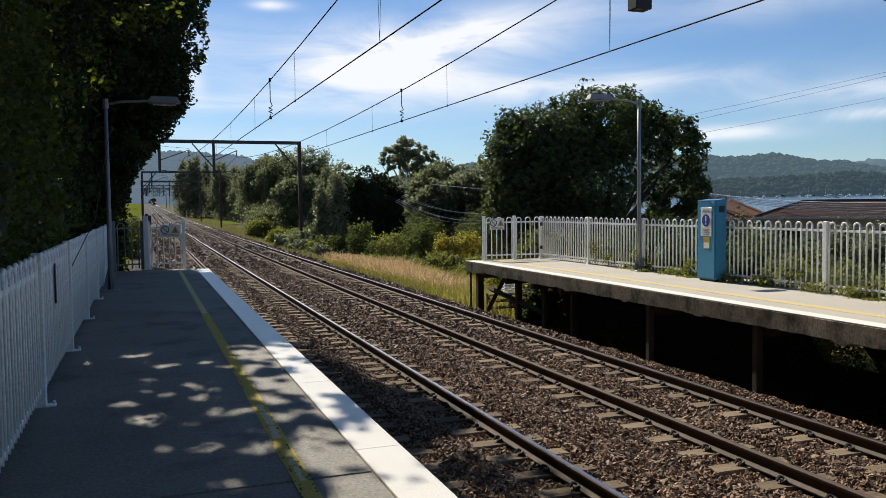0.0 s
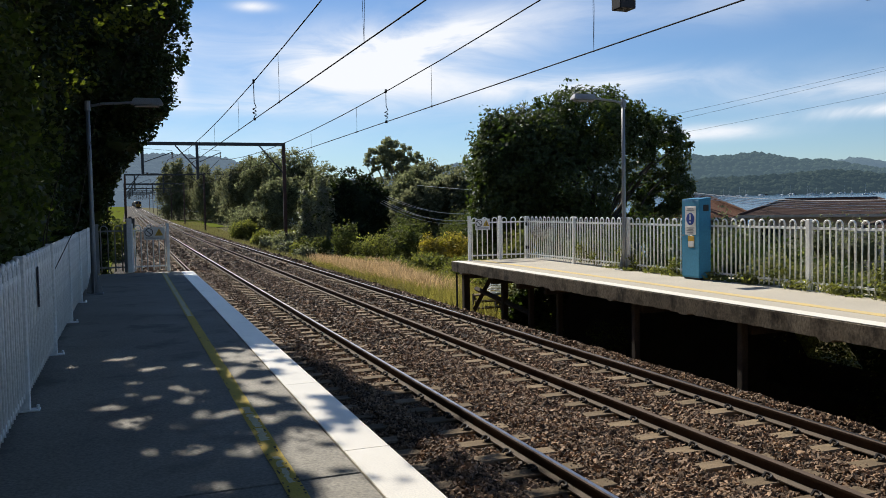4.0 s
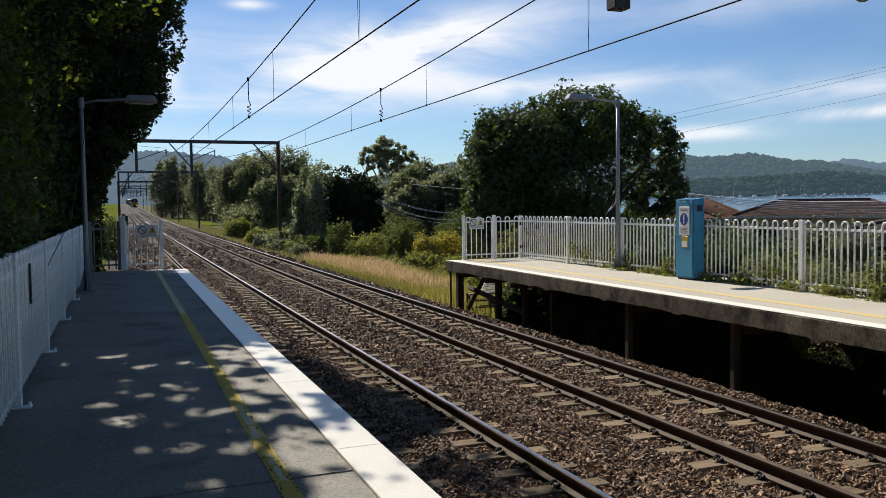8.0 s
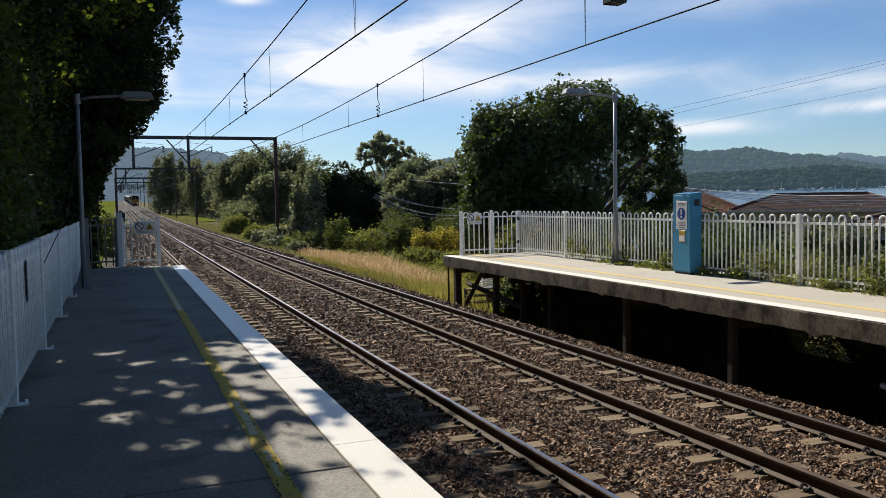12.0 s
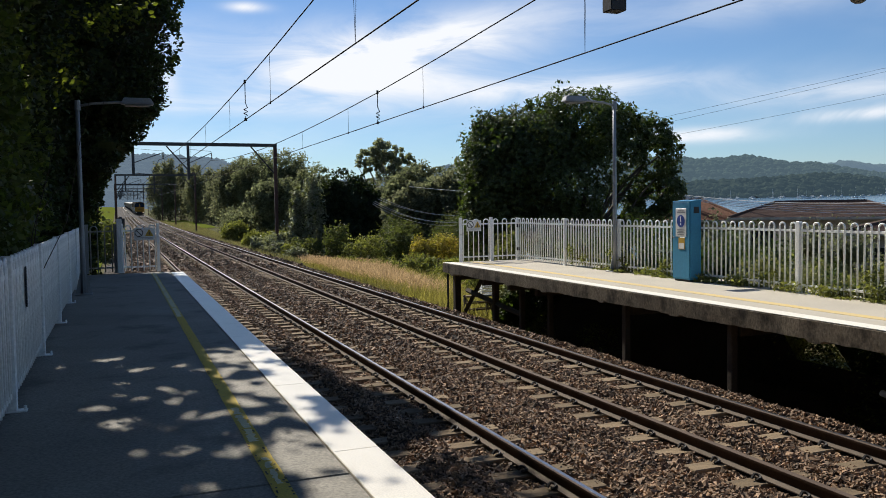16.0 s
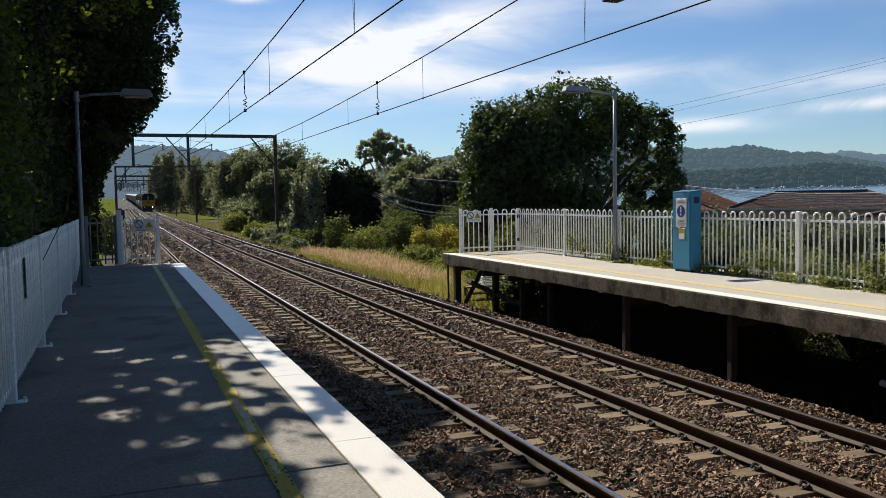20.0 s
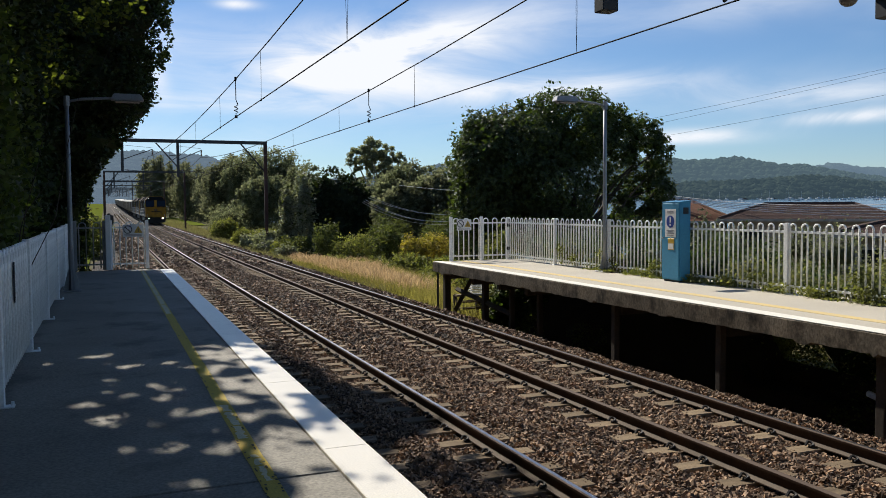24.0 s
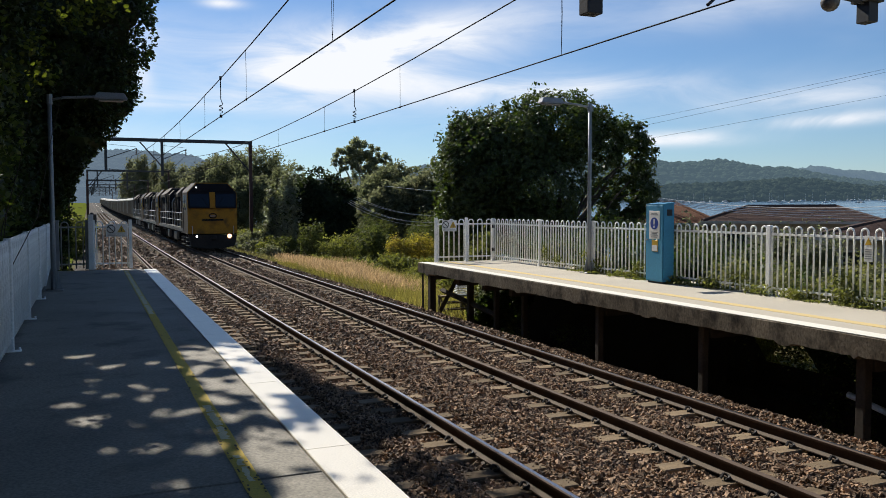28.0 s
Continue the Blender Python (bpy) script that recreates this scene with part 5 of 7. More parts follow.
# small openings in the canopy: place of the sun fleck on the platform, half width, half length
FLECKS = ((-3.86, 8.81, 0.15, 0.11), (-3.49, 8.86, 0.14, 0.11), (-3.31, 8.55, 0.10, 0.16), (-4.00, 8.24, 0.10, 0.09), (-3.89, 7.43, 0.11, 0.12), (-4.04, 7.65, 0.07, 0.11),
          (-4.21, 7.21, 0.15, 0.11), (-4.00, 6.63, 0.21, 0.21), (-3.75, 6.34, 0.11, 0.11), (-3.42, 6.65, 0.23, 0.18), (-3.64, 5.69, 0.16, 0.12), (-3.34, 5.57, 0.14, 0.13),
          (-3.30, 5.93, 0.09, 0.10), (-2.87, 8.87, 0.26, 0.30), (-2.95, 7.59, 0.28, 0.20), (-2.91, 7.18, 0.24, 0.16), (-3.10, 6.96, 0.17, 0.12), (-2.95, 5.35, 0.24, 0.34), (-2.97, 4.45, 0.24, 0.24))


def shade(x, y):
    """Whether leaves of the canopy stand between the sun and the place x, y at the platform's height."""
    a = noise.noise(Vector((x * 1.3, y * 1.1, 7.0)))
    b = noise.noise(Vector((x * 4.6, y * 3.4, 2.0)))
    c = noise.noise(Vector((x * 7.5, y * 10.0, 5.0)))
    if y > 9.9:
        edge = float(np.interp(y, (9.9, 10.5, 11.3, 13.2, 14.0, 14.6, 17.0), (-2.1, -1.0, -0.40, -0.32, -0.95, -1.6, -1.9)))
        return x < edge + 0.22 * a + 0.12 * b
    for fx, fy, w, h in FLECKS:
        if ((x - fx) / w) ** 2 + ((y - fy) / h) ** 2 < 0.72 + 1.0 * b + 1.5 * c:
            return False
    if x < -3.14:
        return b + 0.5 * a + 0.35 * c < 0.47
    if x > -2.3:
        return x < -0.3 + 0.3 * a and 0.5 + 0.25 * b + 0.1 * a + 0.95 * c < float(np.interp(y, (4.5, 6.5, 8.0, 9.5), (0.12, 0.25, 0.31, 0.46)))
    much = float(np.interp(y, (4.3, 4.7, 4.9, 5.1, 5.6, 5.9, 6.7, 7.0, 7.7, 8.0, 8.4, 8.9, 9.6, 9.9), (0.1, 0.42, 0.42, 0.1, 0.1, 0.5, 0.55, 0.2, 0.22, 0.42, 0.38, 0.2, 0.4, 0.7)))
    if x > -2.72:
        much -= 0.12
    return 0.5 + 0.8 * b + 0.3 * a + 0.55 * c < much


def canopy(name, base, trunk, low, high, x0, x1, y0, y1, count, leaf, seed, label):
    """A leaning tree whose upper boughs, out of view, are placed to cast the wanted shade; the stretch that they shade
    is given at the platform's height.
    """
    rng = np.random.default_rng(seed)
    t = thing(name, Matrix.Translation(base), label, "tree", "platform trees")
    flat = np.stack([x0 + (x1 - x0) * rng.random(count), y0 + (y1 - y0) * rng.random(count)], -1)
    flat = flat[[shade(a, b) for a, b in flat]]
    up = (low + (high - low) * rng.random(len(flat)) - PT) / SUN_WAY.z
    p = np.stack([flat[:, 0] + SUN_WAY.x * up, flat[:, 1] + SUN_WAY.y * up, PT + SUN_WAY.z * up], -1) - np.array(base)
    bm = bmesh.new()
    picks = rng.choice(len(p), 7, replace=False)
    limbs(bm, (0, 0, -0.3), [Vector(p[k]) for k in picks], trunk, seed)
    part("trunk", bm, M_BARK, t, smooth=True)
    leaves_mesh("crown", p, leaf * (0.6 + 0.8 * rng.random(len(p))), L_HEDGE, seed + 7, 0.3, parent=t)
    return t


# boughs above the view, shaped by the flecks and shade they should cast
canopy("overhanging_tree", at(-8.8, 17.5), 0.10, 7.1, 8.1, -5.6, -0.2, -3.0, 9.95, 120000, 0.078, 19, "slender dark tree with unseen boughs placed to shade the platform")
canopy("overhanging_tree", at(-8.6, 24.5), 0.14, 10.2, 11.6, -4.6, -0.1, 9.9, 16.5, 26000, 0.13, 22, "tall dark tree with unseen boughs placed to shade the platform")
# never in view; added overhead and behind to darken the platform's shade
tree("overhanging_tree", at(-8.9, -2.0), V((3.0, 0.5, 7.2, 3.6, 3.8, 1.2), (4.4, 5.2, 7.6, 3.2, 3.2, 1.0), (5.4, 0.5, 7.6, 3.2, 3.6, 1.1), (3.8, -5.5, 7.4, 4.4, 3.6, 1.3), (4.2, -11.0, 7.0, 4.6, 4.0, 1.5), (4.0, -14.0, 3.6, 5.0, 2.5, 3.4)), 22000, 0.36, L_HEDGE,
     "unseen broad leafy tree added above the near platform to block skylight", trunk=0.24, seed=24, group="platform trees", core=0.85)
tree("vine_spray", (-5.02, 10.9, 0.3), V((0.80, -0.5, 4.55, 0.40, 0.5, 0.20), (1.12, -0.3, 4.75, 0.35, 0.4, 0.15), (0.5, -0.5, 3.95, 0.3, 0.4, 0.3)), 420, 0.046, L_BRIGHT,
     "sunlit yellow-green leafy spray at the hedge's edge", "shrub", trunk=0.012, seed=15, round_leaf=True, per=9, spread=0.2, hollow=0.2)
tree("roadside_shrub", at(-5.6, 62.0), V((0, 0, 1.2, 1.6, 3.0, 1.5), (-1.5, 6, 1.6, 1.8, 3.0, 1.8)), 5000, 0.20, L_SHRUB, "bright green shrub beside the line", "shrub", trunk=0.05, seed=16)
tree("lineside_tree", at(-9.5, 45.0), V((0, 0, 4.0, 2.6, 4.0, 3.4), (-1.5, 5, 6.0, 3.0, 4.0, 3.0)), 14000, 0.20, L_FIG, "dark leafy tree beside the line", trunk=0.2, seed=17)
tree("lineside_tree", at(-12.0, 85.0), V((0, 0, 3.4, 3.4, 6.0, 3.6),), 7000, 0.28, L_OLIVE, "olive-green tree beside the line", trunk=0.2, seed=18)

# broad dark tree behind the far platform
FIG = V((-3.6, 0, 6.4, 1.8, 2.0, 2.25), (-2.2, 0, 7.55, 1.9, 2.0, 1.5), (0.2, 0.3, 8.28, 2.3, 2.3, 1.70), (-1.2, -0.3, 5.8, 2.7, 2.2, 2.0), (2.1, 0, 7.8, 1.35, 1.6, 1.35), (4.0, 0, 7.4, 1.05, 1.2, 1.50), (4.95, 0, 7.1, 0.55, 0.8, 1.0), (-4.05, 0, 7.4, 1.1, 1.4, 1.45), (4.5, 0, 5.4, 1.1, 1.1, 0.9), (3.2, 0.2, 5.6, 1.2, 1.0, 0.7),
        (-4.3, 0, 4.6, 1.1, 1.4, 1.3), (-2.0, 0, 3.9, 2.4, 1.8, 1.0), (5.0, 0.0, 4.4, 1.0, 0.8, 0.6), (1.2, 0.4, 3.4, 1.8, 1.0, 0.7), (3.2, 0.3, 4.1, 1.9, 1.2, 1.0), (-0.2, 0.3, 4.3, 1.8, 1.2, 0.9))


def fig_gaps(x, y, z):
    """Open places in the broad tree's crown, more of them low on its lake side."""
    return noise.noise(Vector((x * 1.1, y * 1.1, z * 1.1))) > -0.48 + 0.40 * soft_step(14.3, 17.0, x) * soft_step(7.5, 4.5, z) * soft_step(1.0, 2.2, z)


tree("spreading_tree", (15.0, 32.0, -2.2), FIG, 34000, 0.105, L_FIG, "broad dense dark-green tree with many stems", trunk=0.26, seed=21, per=40, spread=0.11, hollow=0.45, keep=lambda x, y, z: fig_gaps(x, y, z) and noise.noise(Vector((x * 2.3, y * 2.3, z * 2.3))) > -0.25)
spread = bpy.data.objects["spreading_tree"]
rosettes("leaf_whorl_mass", FIG, 30000, 8, 0.130, L_FIG_GLOSS, 23, spread, hollow=0.70, keep=lambda x, y, z: fig_gaps(x + 15.0, y + 32.0, z - 2.2))
for k in range(9):
    r = random.Random(50 + k)
    bm = bmesh.new()
    tip = Vector((-3.5 + 1.05 * k, r.uniform(-0.5, 0.5), r.uniform(5.2, 6.6)))
    root = Vector((0.16 * (k - 4), r.uniform(-0.2, 0.2), 0.6))
    pts = [root.lerp(tip, f) + Vector((r.uniform(-0.15, 0.15), r.uniform(-0.1, 0.1), 0.5 * math.sin(3.1 * f))) for f in (0, 0.25, 0.5, 0.75, 1.0)]
    tube(bm, pts, [0.11, 0.09, 0.07, 0.05, 0.03], 6)
    part("stem", bm, M_BARK, spread, smooth=True)

# clipped dark tree, vines and gums beyond the grass
tree("cypress", at(13.6, 67.0), V((0, 0, 3.5, 2.5, 2.6, 3.1), (-1.4, -0.8, 2.9, 1.5, 2.0, 3.0), (1.5, 0, 3.0, 1.7, 2.2, 3.0), (0.4, -1.0, 1.9, 2.6, 2.2, 2.4)), 34000, 0.15, L_CYPRESS, "dense very dark rounded evergreen tree", trunk=0.3, seed=31, hollow=0.84, spread=0.06, core=0.84, shoots=(700, 0.13, L_FIG, 4.9))
tree("vine_covered_tree", at(9.9, 64.0), V((0.1, 0, 3.2, 0.45, 0.5, 2.9), (0.6, 0.2, 4.6, 0.45, 0.5, 1.6), (-0.6, 0.5, 2.7, 0.40, 0.5, 2.4), (-0.9, 0.5, 4.0, 0.35, 0.5, 1.5), (-1.0, 0.4, 1.5, 0.5, 0.6, 1.3), (0.9, 0.3, 2.4, 0.4, 0.5, 2.2)), 9500, 0.115, L_SILVER, "tree hung with pale glossy vines", trunk=0.10, seed=32, core=0.5, shoots=(1200, 0.13, L_DEEP, 0.3))
tree("gum_tree", at(26.6, 95.0), V((-1.4, 0.2, 8.2, 1.2, 1.2, 0.7), (0.3, 0.4, 7.6, 1.5, 1.3, 0.7), (2.2, 0.4, 8.6, 1.2, 1.2, 0.6), (-2.3, 0, 12.4, 1.7, 1.5, 0.95), (-0.7, 0, 13.4, 1.8, 1.5, 0.95), (0.9, 0.3, 12.6, 1.6, 1.4, 0.9), (2.3, 0, 11.5, 1.5, 1.3, 0.85), (-0.3, 0.6, 11.9, 2.0, 1.5, 0.8), (0.2, 0.5, 10.2, 1.9, 1.5, 0.7), (3.3, 0, 10.5, 1.0, 1.0, 0.5), (0.6, -0.3, 10.9, 1.3, 1.2, 0.5), (-3.2, 0, 11.2, 0.8, 0.9, 0.5), (-1.2, 0.5, 11.4, 1.0, 1.0, 0.5), (-2.4, 0.3, 9.6, 0.8, 0.8, 0.5), (1.4, 0.4, 9.4, 0.9, 0.9, 0.5)),
     24000, 0.15, L_GUM, "tall gum tree with layered open crown", trunk=0.34, bark=M_GUM_BARK, seed=33, hollow=0.60, spread=0.13, per=90)
for k, (x, y, h, r, lm) in enumerate(((10.6, 112, 11.0, 2.3, L_CASUARINA), (13.0, 108, 11.8, 2.5, L_OLIVE), (15.8, 104, 11.4, 2.6, L_OLIVE), (17.2, 97, 9.4, 2.3, L_OLIVE), (11.8, 92, 7.6, 1.9, L_OLIVE),
                                      (18.5, 84, 7.0, 2.4, L_OLIVE), (21.5, 88, 7.8, 2.4, L_CASUARINA), (31.0, 100, 9.4, 2.6, L_OLIVE), (35.0, 104, 8.8, 2.8, L_CASUARINA), (39.0, 100, 9.0, 3.0, L_OLIVE), (24.5, 78, 8.2, 2.5, L_CASUARINA),
                                      (29.0, 74, 8.6, 2.6, L_OLIVE), (19.5, 62, 6.5, 2.2, L_OLIVE), (23.0, 60, 6.6, 2.2, L_OLIVE), (25.0, 106, 9.2, 2.6, L_OLIVE), (27.5, 99, 8.6, 2.4, L_CASUARINA), (23.5, 97, 7.8, 2.2, L_OLIVE), (29.0, 92, 8.6, 2.4, L_CASUARINA), (24.9, 80, 10.6, 1.8, L_CASUARINA), (27.4, 82, 11.0, 1.7, L_OLIVE), (22.6, 79, 9.8, 1.6, L_OLIVE), (20.6, 60, 8.6, 1.5, L_CASUARINA), (18.6, 61, 6.6, 1.5, L_OLIVE), (16.8, 60, 6.2, 1.4, L_CASUARINA), (21.8, 57, 6.4, 1.3, L_OLIVE))):
    tree("lineside_tree", at(x, y), V((0, 0, h * 0.45, r, r, h * 0.42), (0.5 * r, 0, h * 0.72, r * 0.8, r * 0.8, h * 0.26), (-0.5 * r, 0.3, h * 0.62, r * 0.8, r * 0.8, h * 0.26)), 14000, 0.155, lm,
         "grey-green bushland tree beside the railway", trunk=0.16, seed=40 + k, group="bushland trees", hollow=0.5, spread=0.13, core=0.5, per=44)
for k, (x, y, h, r) in enumerate(((6.9, 246, 15.5, 2.6), (9.6, 240, 17.0, 2.8), (13.0, 250, 15.0, 3.0), (16.6, 244, 16.0, 3.1), (20.4, 238, 15.0, 3.0), (24.0, 232, 14.5, 3.2), (27.6, 226, 14.0, 3.2), (14.5, 215, 13.5, 2.8), (18.6, 205, 12.5, 3.0), (18.0, 160, 10.5, 3.0), (14.6, 150, 9.5, 2.8), (13.8, 128, 9.0, 2.6))):
    tree("casuarina", at(x, y), V((0, 0, h * 0.42, r, r, h * 0.42), (0, 0, h * 0.75, r * 0.6, r * 0.6, h * 0.27)), 9000, 0.26, L_CASUARINA, "tall dark feathery tree along the line", trunk=0.2, seed=60 + k, group="tall dark trees", hollow=0.5, core=0.3)
# shrubs along the cutting
for k, (x, y, w, h, lm, lab) in enumerate(((10.0, 100, 2.6, 3.9, L_OLIVE, "large rounded green shrub"), (8.4, 96, 1.5, 2.2, L_SHRUB, "bright green shrub"), (8.0, 78, 1.2, 1.6, L_SHRUB, "bright green shrub"),
                                          (8.8, 72, 1.2, 1.9, L_SHRUB, "bright green shrub"), (7.4, 64, 0.9, 1.1, L_SILVER, "pale green shrub"), (7.2, 56, 0.8, 1.0, L_SILVER, "pale green shrub"), (9.1, 52, 0.72, 2.9, L_DEEP, "small dark conical shrub"),
                                          (10.3, 50, 1.25, 2.1, L_SHRUB, "round bright green shrub"), (11.95, 48, 0.9, 2.6, L_DEEP, "dark green shrub"), (8.2, 47.5, 1.0, 0.9, L_SHRUB, "low green plants"), (10.0, 46, 1.2, 0.9, L_SHRUB, "low green plants"),
                                          (11.8, 44, 1.2, 1.1, L_SHRUB, "low green plants"), (9.0, 60, 1.0, 1.7, L_DEEP, "dark green shrub"), (12.75, 46, 0.75, 2.2, L_YELLOW, "yellow-leaved shrub"), (14.2, 46.2, 0.95, 2.25, L_YELLOW, "yellow-leaved shrub"),
                                          (13.0, 41, 1.3, 1.0, L_SHRUB, "low green plants"), (10.9, 33, 0.9, 1.0, L_SHRUB, "low green plants"), (14.6, 56, 1.4, 3.2, L_DEEP, "dark green shrub"), (17.6, 52, 1.8, 3.9, L_DEEP, "dark green shrub"), (8.0, 66, 1.2, 1.8, L_SILVER, "pale green shrub"),
                                          (9.2, 27.0, 0.6, 3.1, L_SHRUB, "light green sapling"), (16.0, 24.0, 1.3, 3.5, L_OLIVE, "leafy green garden shrub"), (7.4, 20.7, 0.8, 1.7, L_FIG, "dark green shrub"), (7.7, 22.8, 0.7, 1.6, L_OLIVE, "grey-green shrub"), (6.6, 21.4, 0.5, 1.0, L_FIG, "low dark weeds"), (7.6, 58, 0.8, 1.5, L_SHRUB, "bright green shrub"), (6.9, 68, 0.9, 1.3, L_SILVER, "pale green shrub"))):
    tree("shrub", at(x, y), V((0, 0, h * 0.5, w, w, h * 0.52), (0.35 * w, -0.2 * w, h * 0.62, w * 0.6, w * 0.6, h * 0.34), (-0.4 * w, 0.1 * w, h * 0.45, w * 0.6, w * 0.6, h * 0.36)), int(2400 + 700 * w * h), 0.085 if y < 62 else 0.13, lm,
         lab + " beside the railway", "shrub", trunk=0.04, seed=90 + k, group="lineside shrubs", per=16)
for k, (x, y, h) in enumerate(((6.0, 6.9, 1.2), (5.9, 5.6, 1.4), (6.0, 4.2, 1.3), (6.1, 8.6, 0.9), (6.2, 16.2, 0.8), (5.9, 18.6, 0.7))):
    tree("undergrowth", (x, y, -0.85), V((0, 0, h * 0.5, 0.35, 0.6, h * 0.5),), 600, 0.030, L_DEEP, "straggly undergrowth in the dark under the platform", "shrub", trunk=0.012, seed=190 + k, per=8, group="undergrowth")
# climbers behind the far fence
for k, (x, y, w, h, lm) in enumerate(((8.3, 12.8, 0.8, 2.6, L_FIG), (8.5, 10.9, 0.85, 2.4, L_FIG), (8.4, 9.0, 0.8, 2.2, L_FIG), (8.7, 7.2, 0.85, 2.4, L_FIG), (8.3, 5.2, 0.8, 2.3, L_FIG), (8.8, 16.0, 0.9, 3.0, L_FIG), (8.7, 18.2, 0.9, 3.1, L_FIG),
                                       (8.7, 20.4, 0.9, 3.1, L_FIG), (8.9, 22.6, 0.8, 3.0, L_FIG), (9.9, 14.2, 1.0, 2.7, L_FIG), (10.2, 11.8, 1.1, 2.5, L_FIG), (10.4, 9.2, 1.1, 2.4, L_FIG), (10.6, 6.6, 1.1, 2.4, L_FIG), (11.0, 4.0, 1.1, 2.4, L_OLIVE),
                                       (12.6, 13.0, 1.4, 2.7, L_FIG), (13.0, 9.0, 1.4, 2.6, L_OLIVE), (11.6, 17.5, 1.3, 3.0, L_FIG), (12.0, 22.0, 1.5, 3.4, L_FIG), (14.5, 17.5, 1.6, 3.2, L_OLIVE))):
    # beyond y 13.5 the dark leaf colour stands in for the broad tree's shade
    tree("climber", at(x, y), V((0, 0, h * 0.55, w, 1.25, h * 0.5), (-0.4, 0.3, h * 0.85, w * 0.6, 0.7, h * 0.2), (0.2, -0.6, h * 0.8, w * 0.6, 0.6, h * 0.22)), 4600, 0.046, L_TANGLE if lm is L_FIG and k % 2 == 0 and y < 13.5 else lm, "leafy climber tangled behind the white fence", "climber", trunk=0.03, seed=130 + k, group="fence climbers", per=14, hollow=0.4, spread=0.11, core=0.45, shoots=(4600 if x < 8.6 and y < 13.5 else 350, 0.036, L_TANGLE, 0.4))


def weeds(name, x0, x1, y0, y1, z, count, size, material, label, seed, high=0.22):
    """A strip of low weeds in tufts."""
    rng = np.random.default_rng(seed)
    k = max(int((y1 - y0) / 0.22), 2)
    tx, ty, th = x0 + (x1 - x0) * rng.random(k), y0 + (y1 - y0) * rng.random(k), rng.random(k) ** 1.6
    pick = rng.integers(0, k, count)
    p = np.stack([tx[pick] + 0.09 * rng.normal(size=count), ty[pick] + 0.13 * rng.normal(size=count), z + 0.02 + high * th[pick] * rng.random(count)], -1)
    return tagged(leaves_mesh(name, p, size * (0.6 + 0.8 * rng.random(count)), material, seed), label, "weeds", kind="stuff")


for k, (y, h) in enumerate(((19.0, 0.55), (18.3, 0.4), (17.0, 0.5), (16.55, 0.35), (14.9, 0.35), (11.9, 0.4), (9.6, 0.5), (7.9, 0.35))):
    tree("fence_weed", (7.16, y, PT), V((0, 0, h * 0.6, 0.16, 0.28, h * 0.5), (0.05, 0.15, h * 0.85, 0.1, 0.16, h * 0.25)), 520, 0.036, L_SHRUB, "leafy weed climbing through the foot of the fence", "weed", trunk=0.008, seed=170 + k, per=6, group="fence weeds")
dry = thing("dry_creeper", pose(7.10, 21.2, 1.80), "pale dry creeper stems and seed heads caught in the fence", "creeper")
rng = random.Random(33)
heads = []
for k in range(13):
    bm = bmesh.new()
    p = Vector((rng.uniform(-0.05, 0.0), rng.uniform(-0.65, 0.55), rng.uniform(-0.12, 0.02)))
    pts = [p.copy()]
    for j in range(5):
        p = p + Vector((rng.uniform(-0.02, 0.02), rng.uniform(-0.12, 0.14), rng.uniform(-0.06, 0.09)))
        pts.append(p.copy())
    tube(bm, pts, 0.011, 5)
    part("stem", bm, M_TWIG, dry)
    heads += [q + Vector((rng.uniform(-0.03, 0.02), rng.uniform(-0.05, 0.05), rng.uniform(-0.04, 0.05))) for q in pts for _ in range(3)]
leaves_mesh("seed_heads", np.array([v[:] for v in heads]), np.array([rng.uniform(0.025, 0.05) for _ in heads]), M_TWIG, 34, parent=dry, label="pale dry seed heads", kind="stuff")
weeds("weeds", 7.0, 7.22, 4.0, 17.6, PT, 9000, 0.036, L_SHRUB, "green weeds growing along the foot of the fence", 5, 0.30)
weeds("weeds", -4.6, -3.2, 23.5, 26.0, -0.2, 1500, 0.08, L_SHRUB, "sunlit weeds beyond the end of the near platform", 6, 1.2)


def blades(name, count, spot, low, high, wide, material, label, seed, lean=0.35, tip_only=False):
    """Upright grass: a thin blade each; spot(rng, n) gives x and y."""
    rng = np.random.default_rng(seed)
    x, y = spot(rng, count)
    z = np.array([land(a, b) for a, b in zip(x, y)]) - 0.03
    h = low + (high - low) * rng.random(count)
    turn = rng.random(count) * 6.283
    dx, dy = np.cos(turn) * wide, np.sin(turn) * wide
    lx, ly = lean * h * rng.normal(size=count), lean * h * rng.normal(size=count)
    foot = np.stack([x, y, z], -1)
    tip = foot + np.stack([lx, ly, h], -1)
    if tip_only:
        a = foot + (tip - foot) * 0.72
        tri = np.stack([a, tip, (a + tip) / 2 + np.stack([dx, dy, 0 * dx], -1)], 1)
    else:
        tri = np.stack([foot - np.stack([dx, dy, 0 * dx], -1), foot + np.stack([dx, dy, 0 * dx], -1), tip], 1)
    me = bpy.data.meshes.new(name)
    me.vertices.add(3 * count)
    me.vertices.foreach_set("co", tri.reshape(-1).astype(np.float32))
    me.loops.add(3 * count)
    me.loops.foreach_set("vertex_index", np.arange(3 * count, dtype=np.int32))
    me.polygons.add(count)
    me.polygons.foreach_set("loop_start", (3 * np.arange(count)).astype(np.int32))
    me.polygons.foreach_set("loop_total", np.full(count, 3, np.int32))
    me.update(calc_edges=True)
    me.materials.append(material)
    return tagged(new(name, me), label, "grass", kind="stuff")


def meadow(rng, n):
    y = 25 + 23 * rng.random(n)
    return 5.9 + (5.8 - 0.05 * (y - 25)) * rng.random(n), y


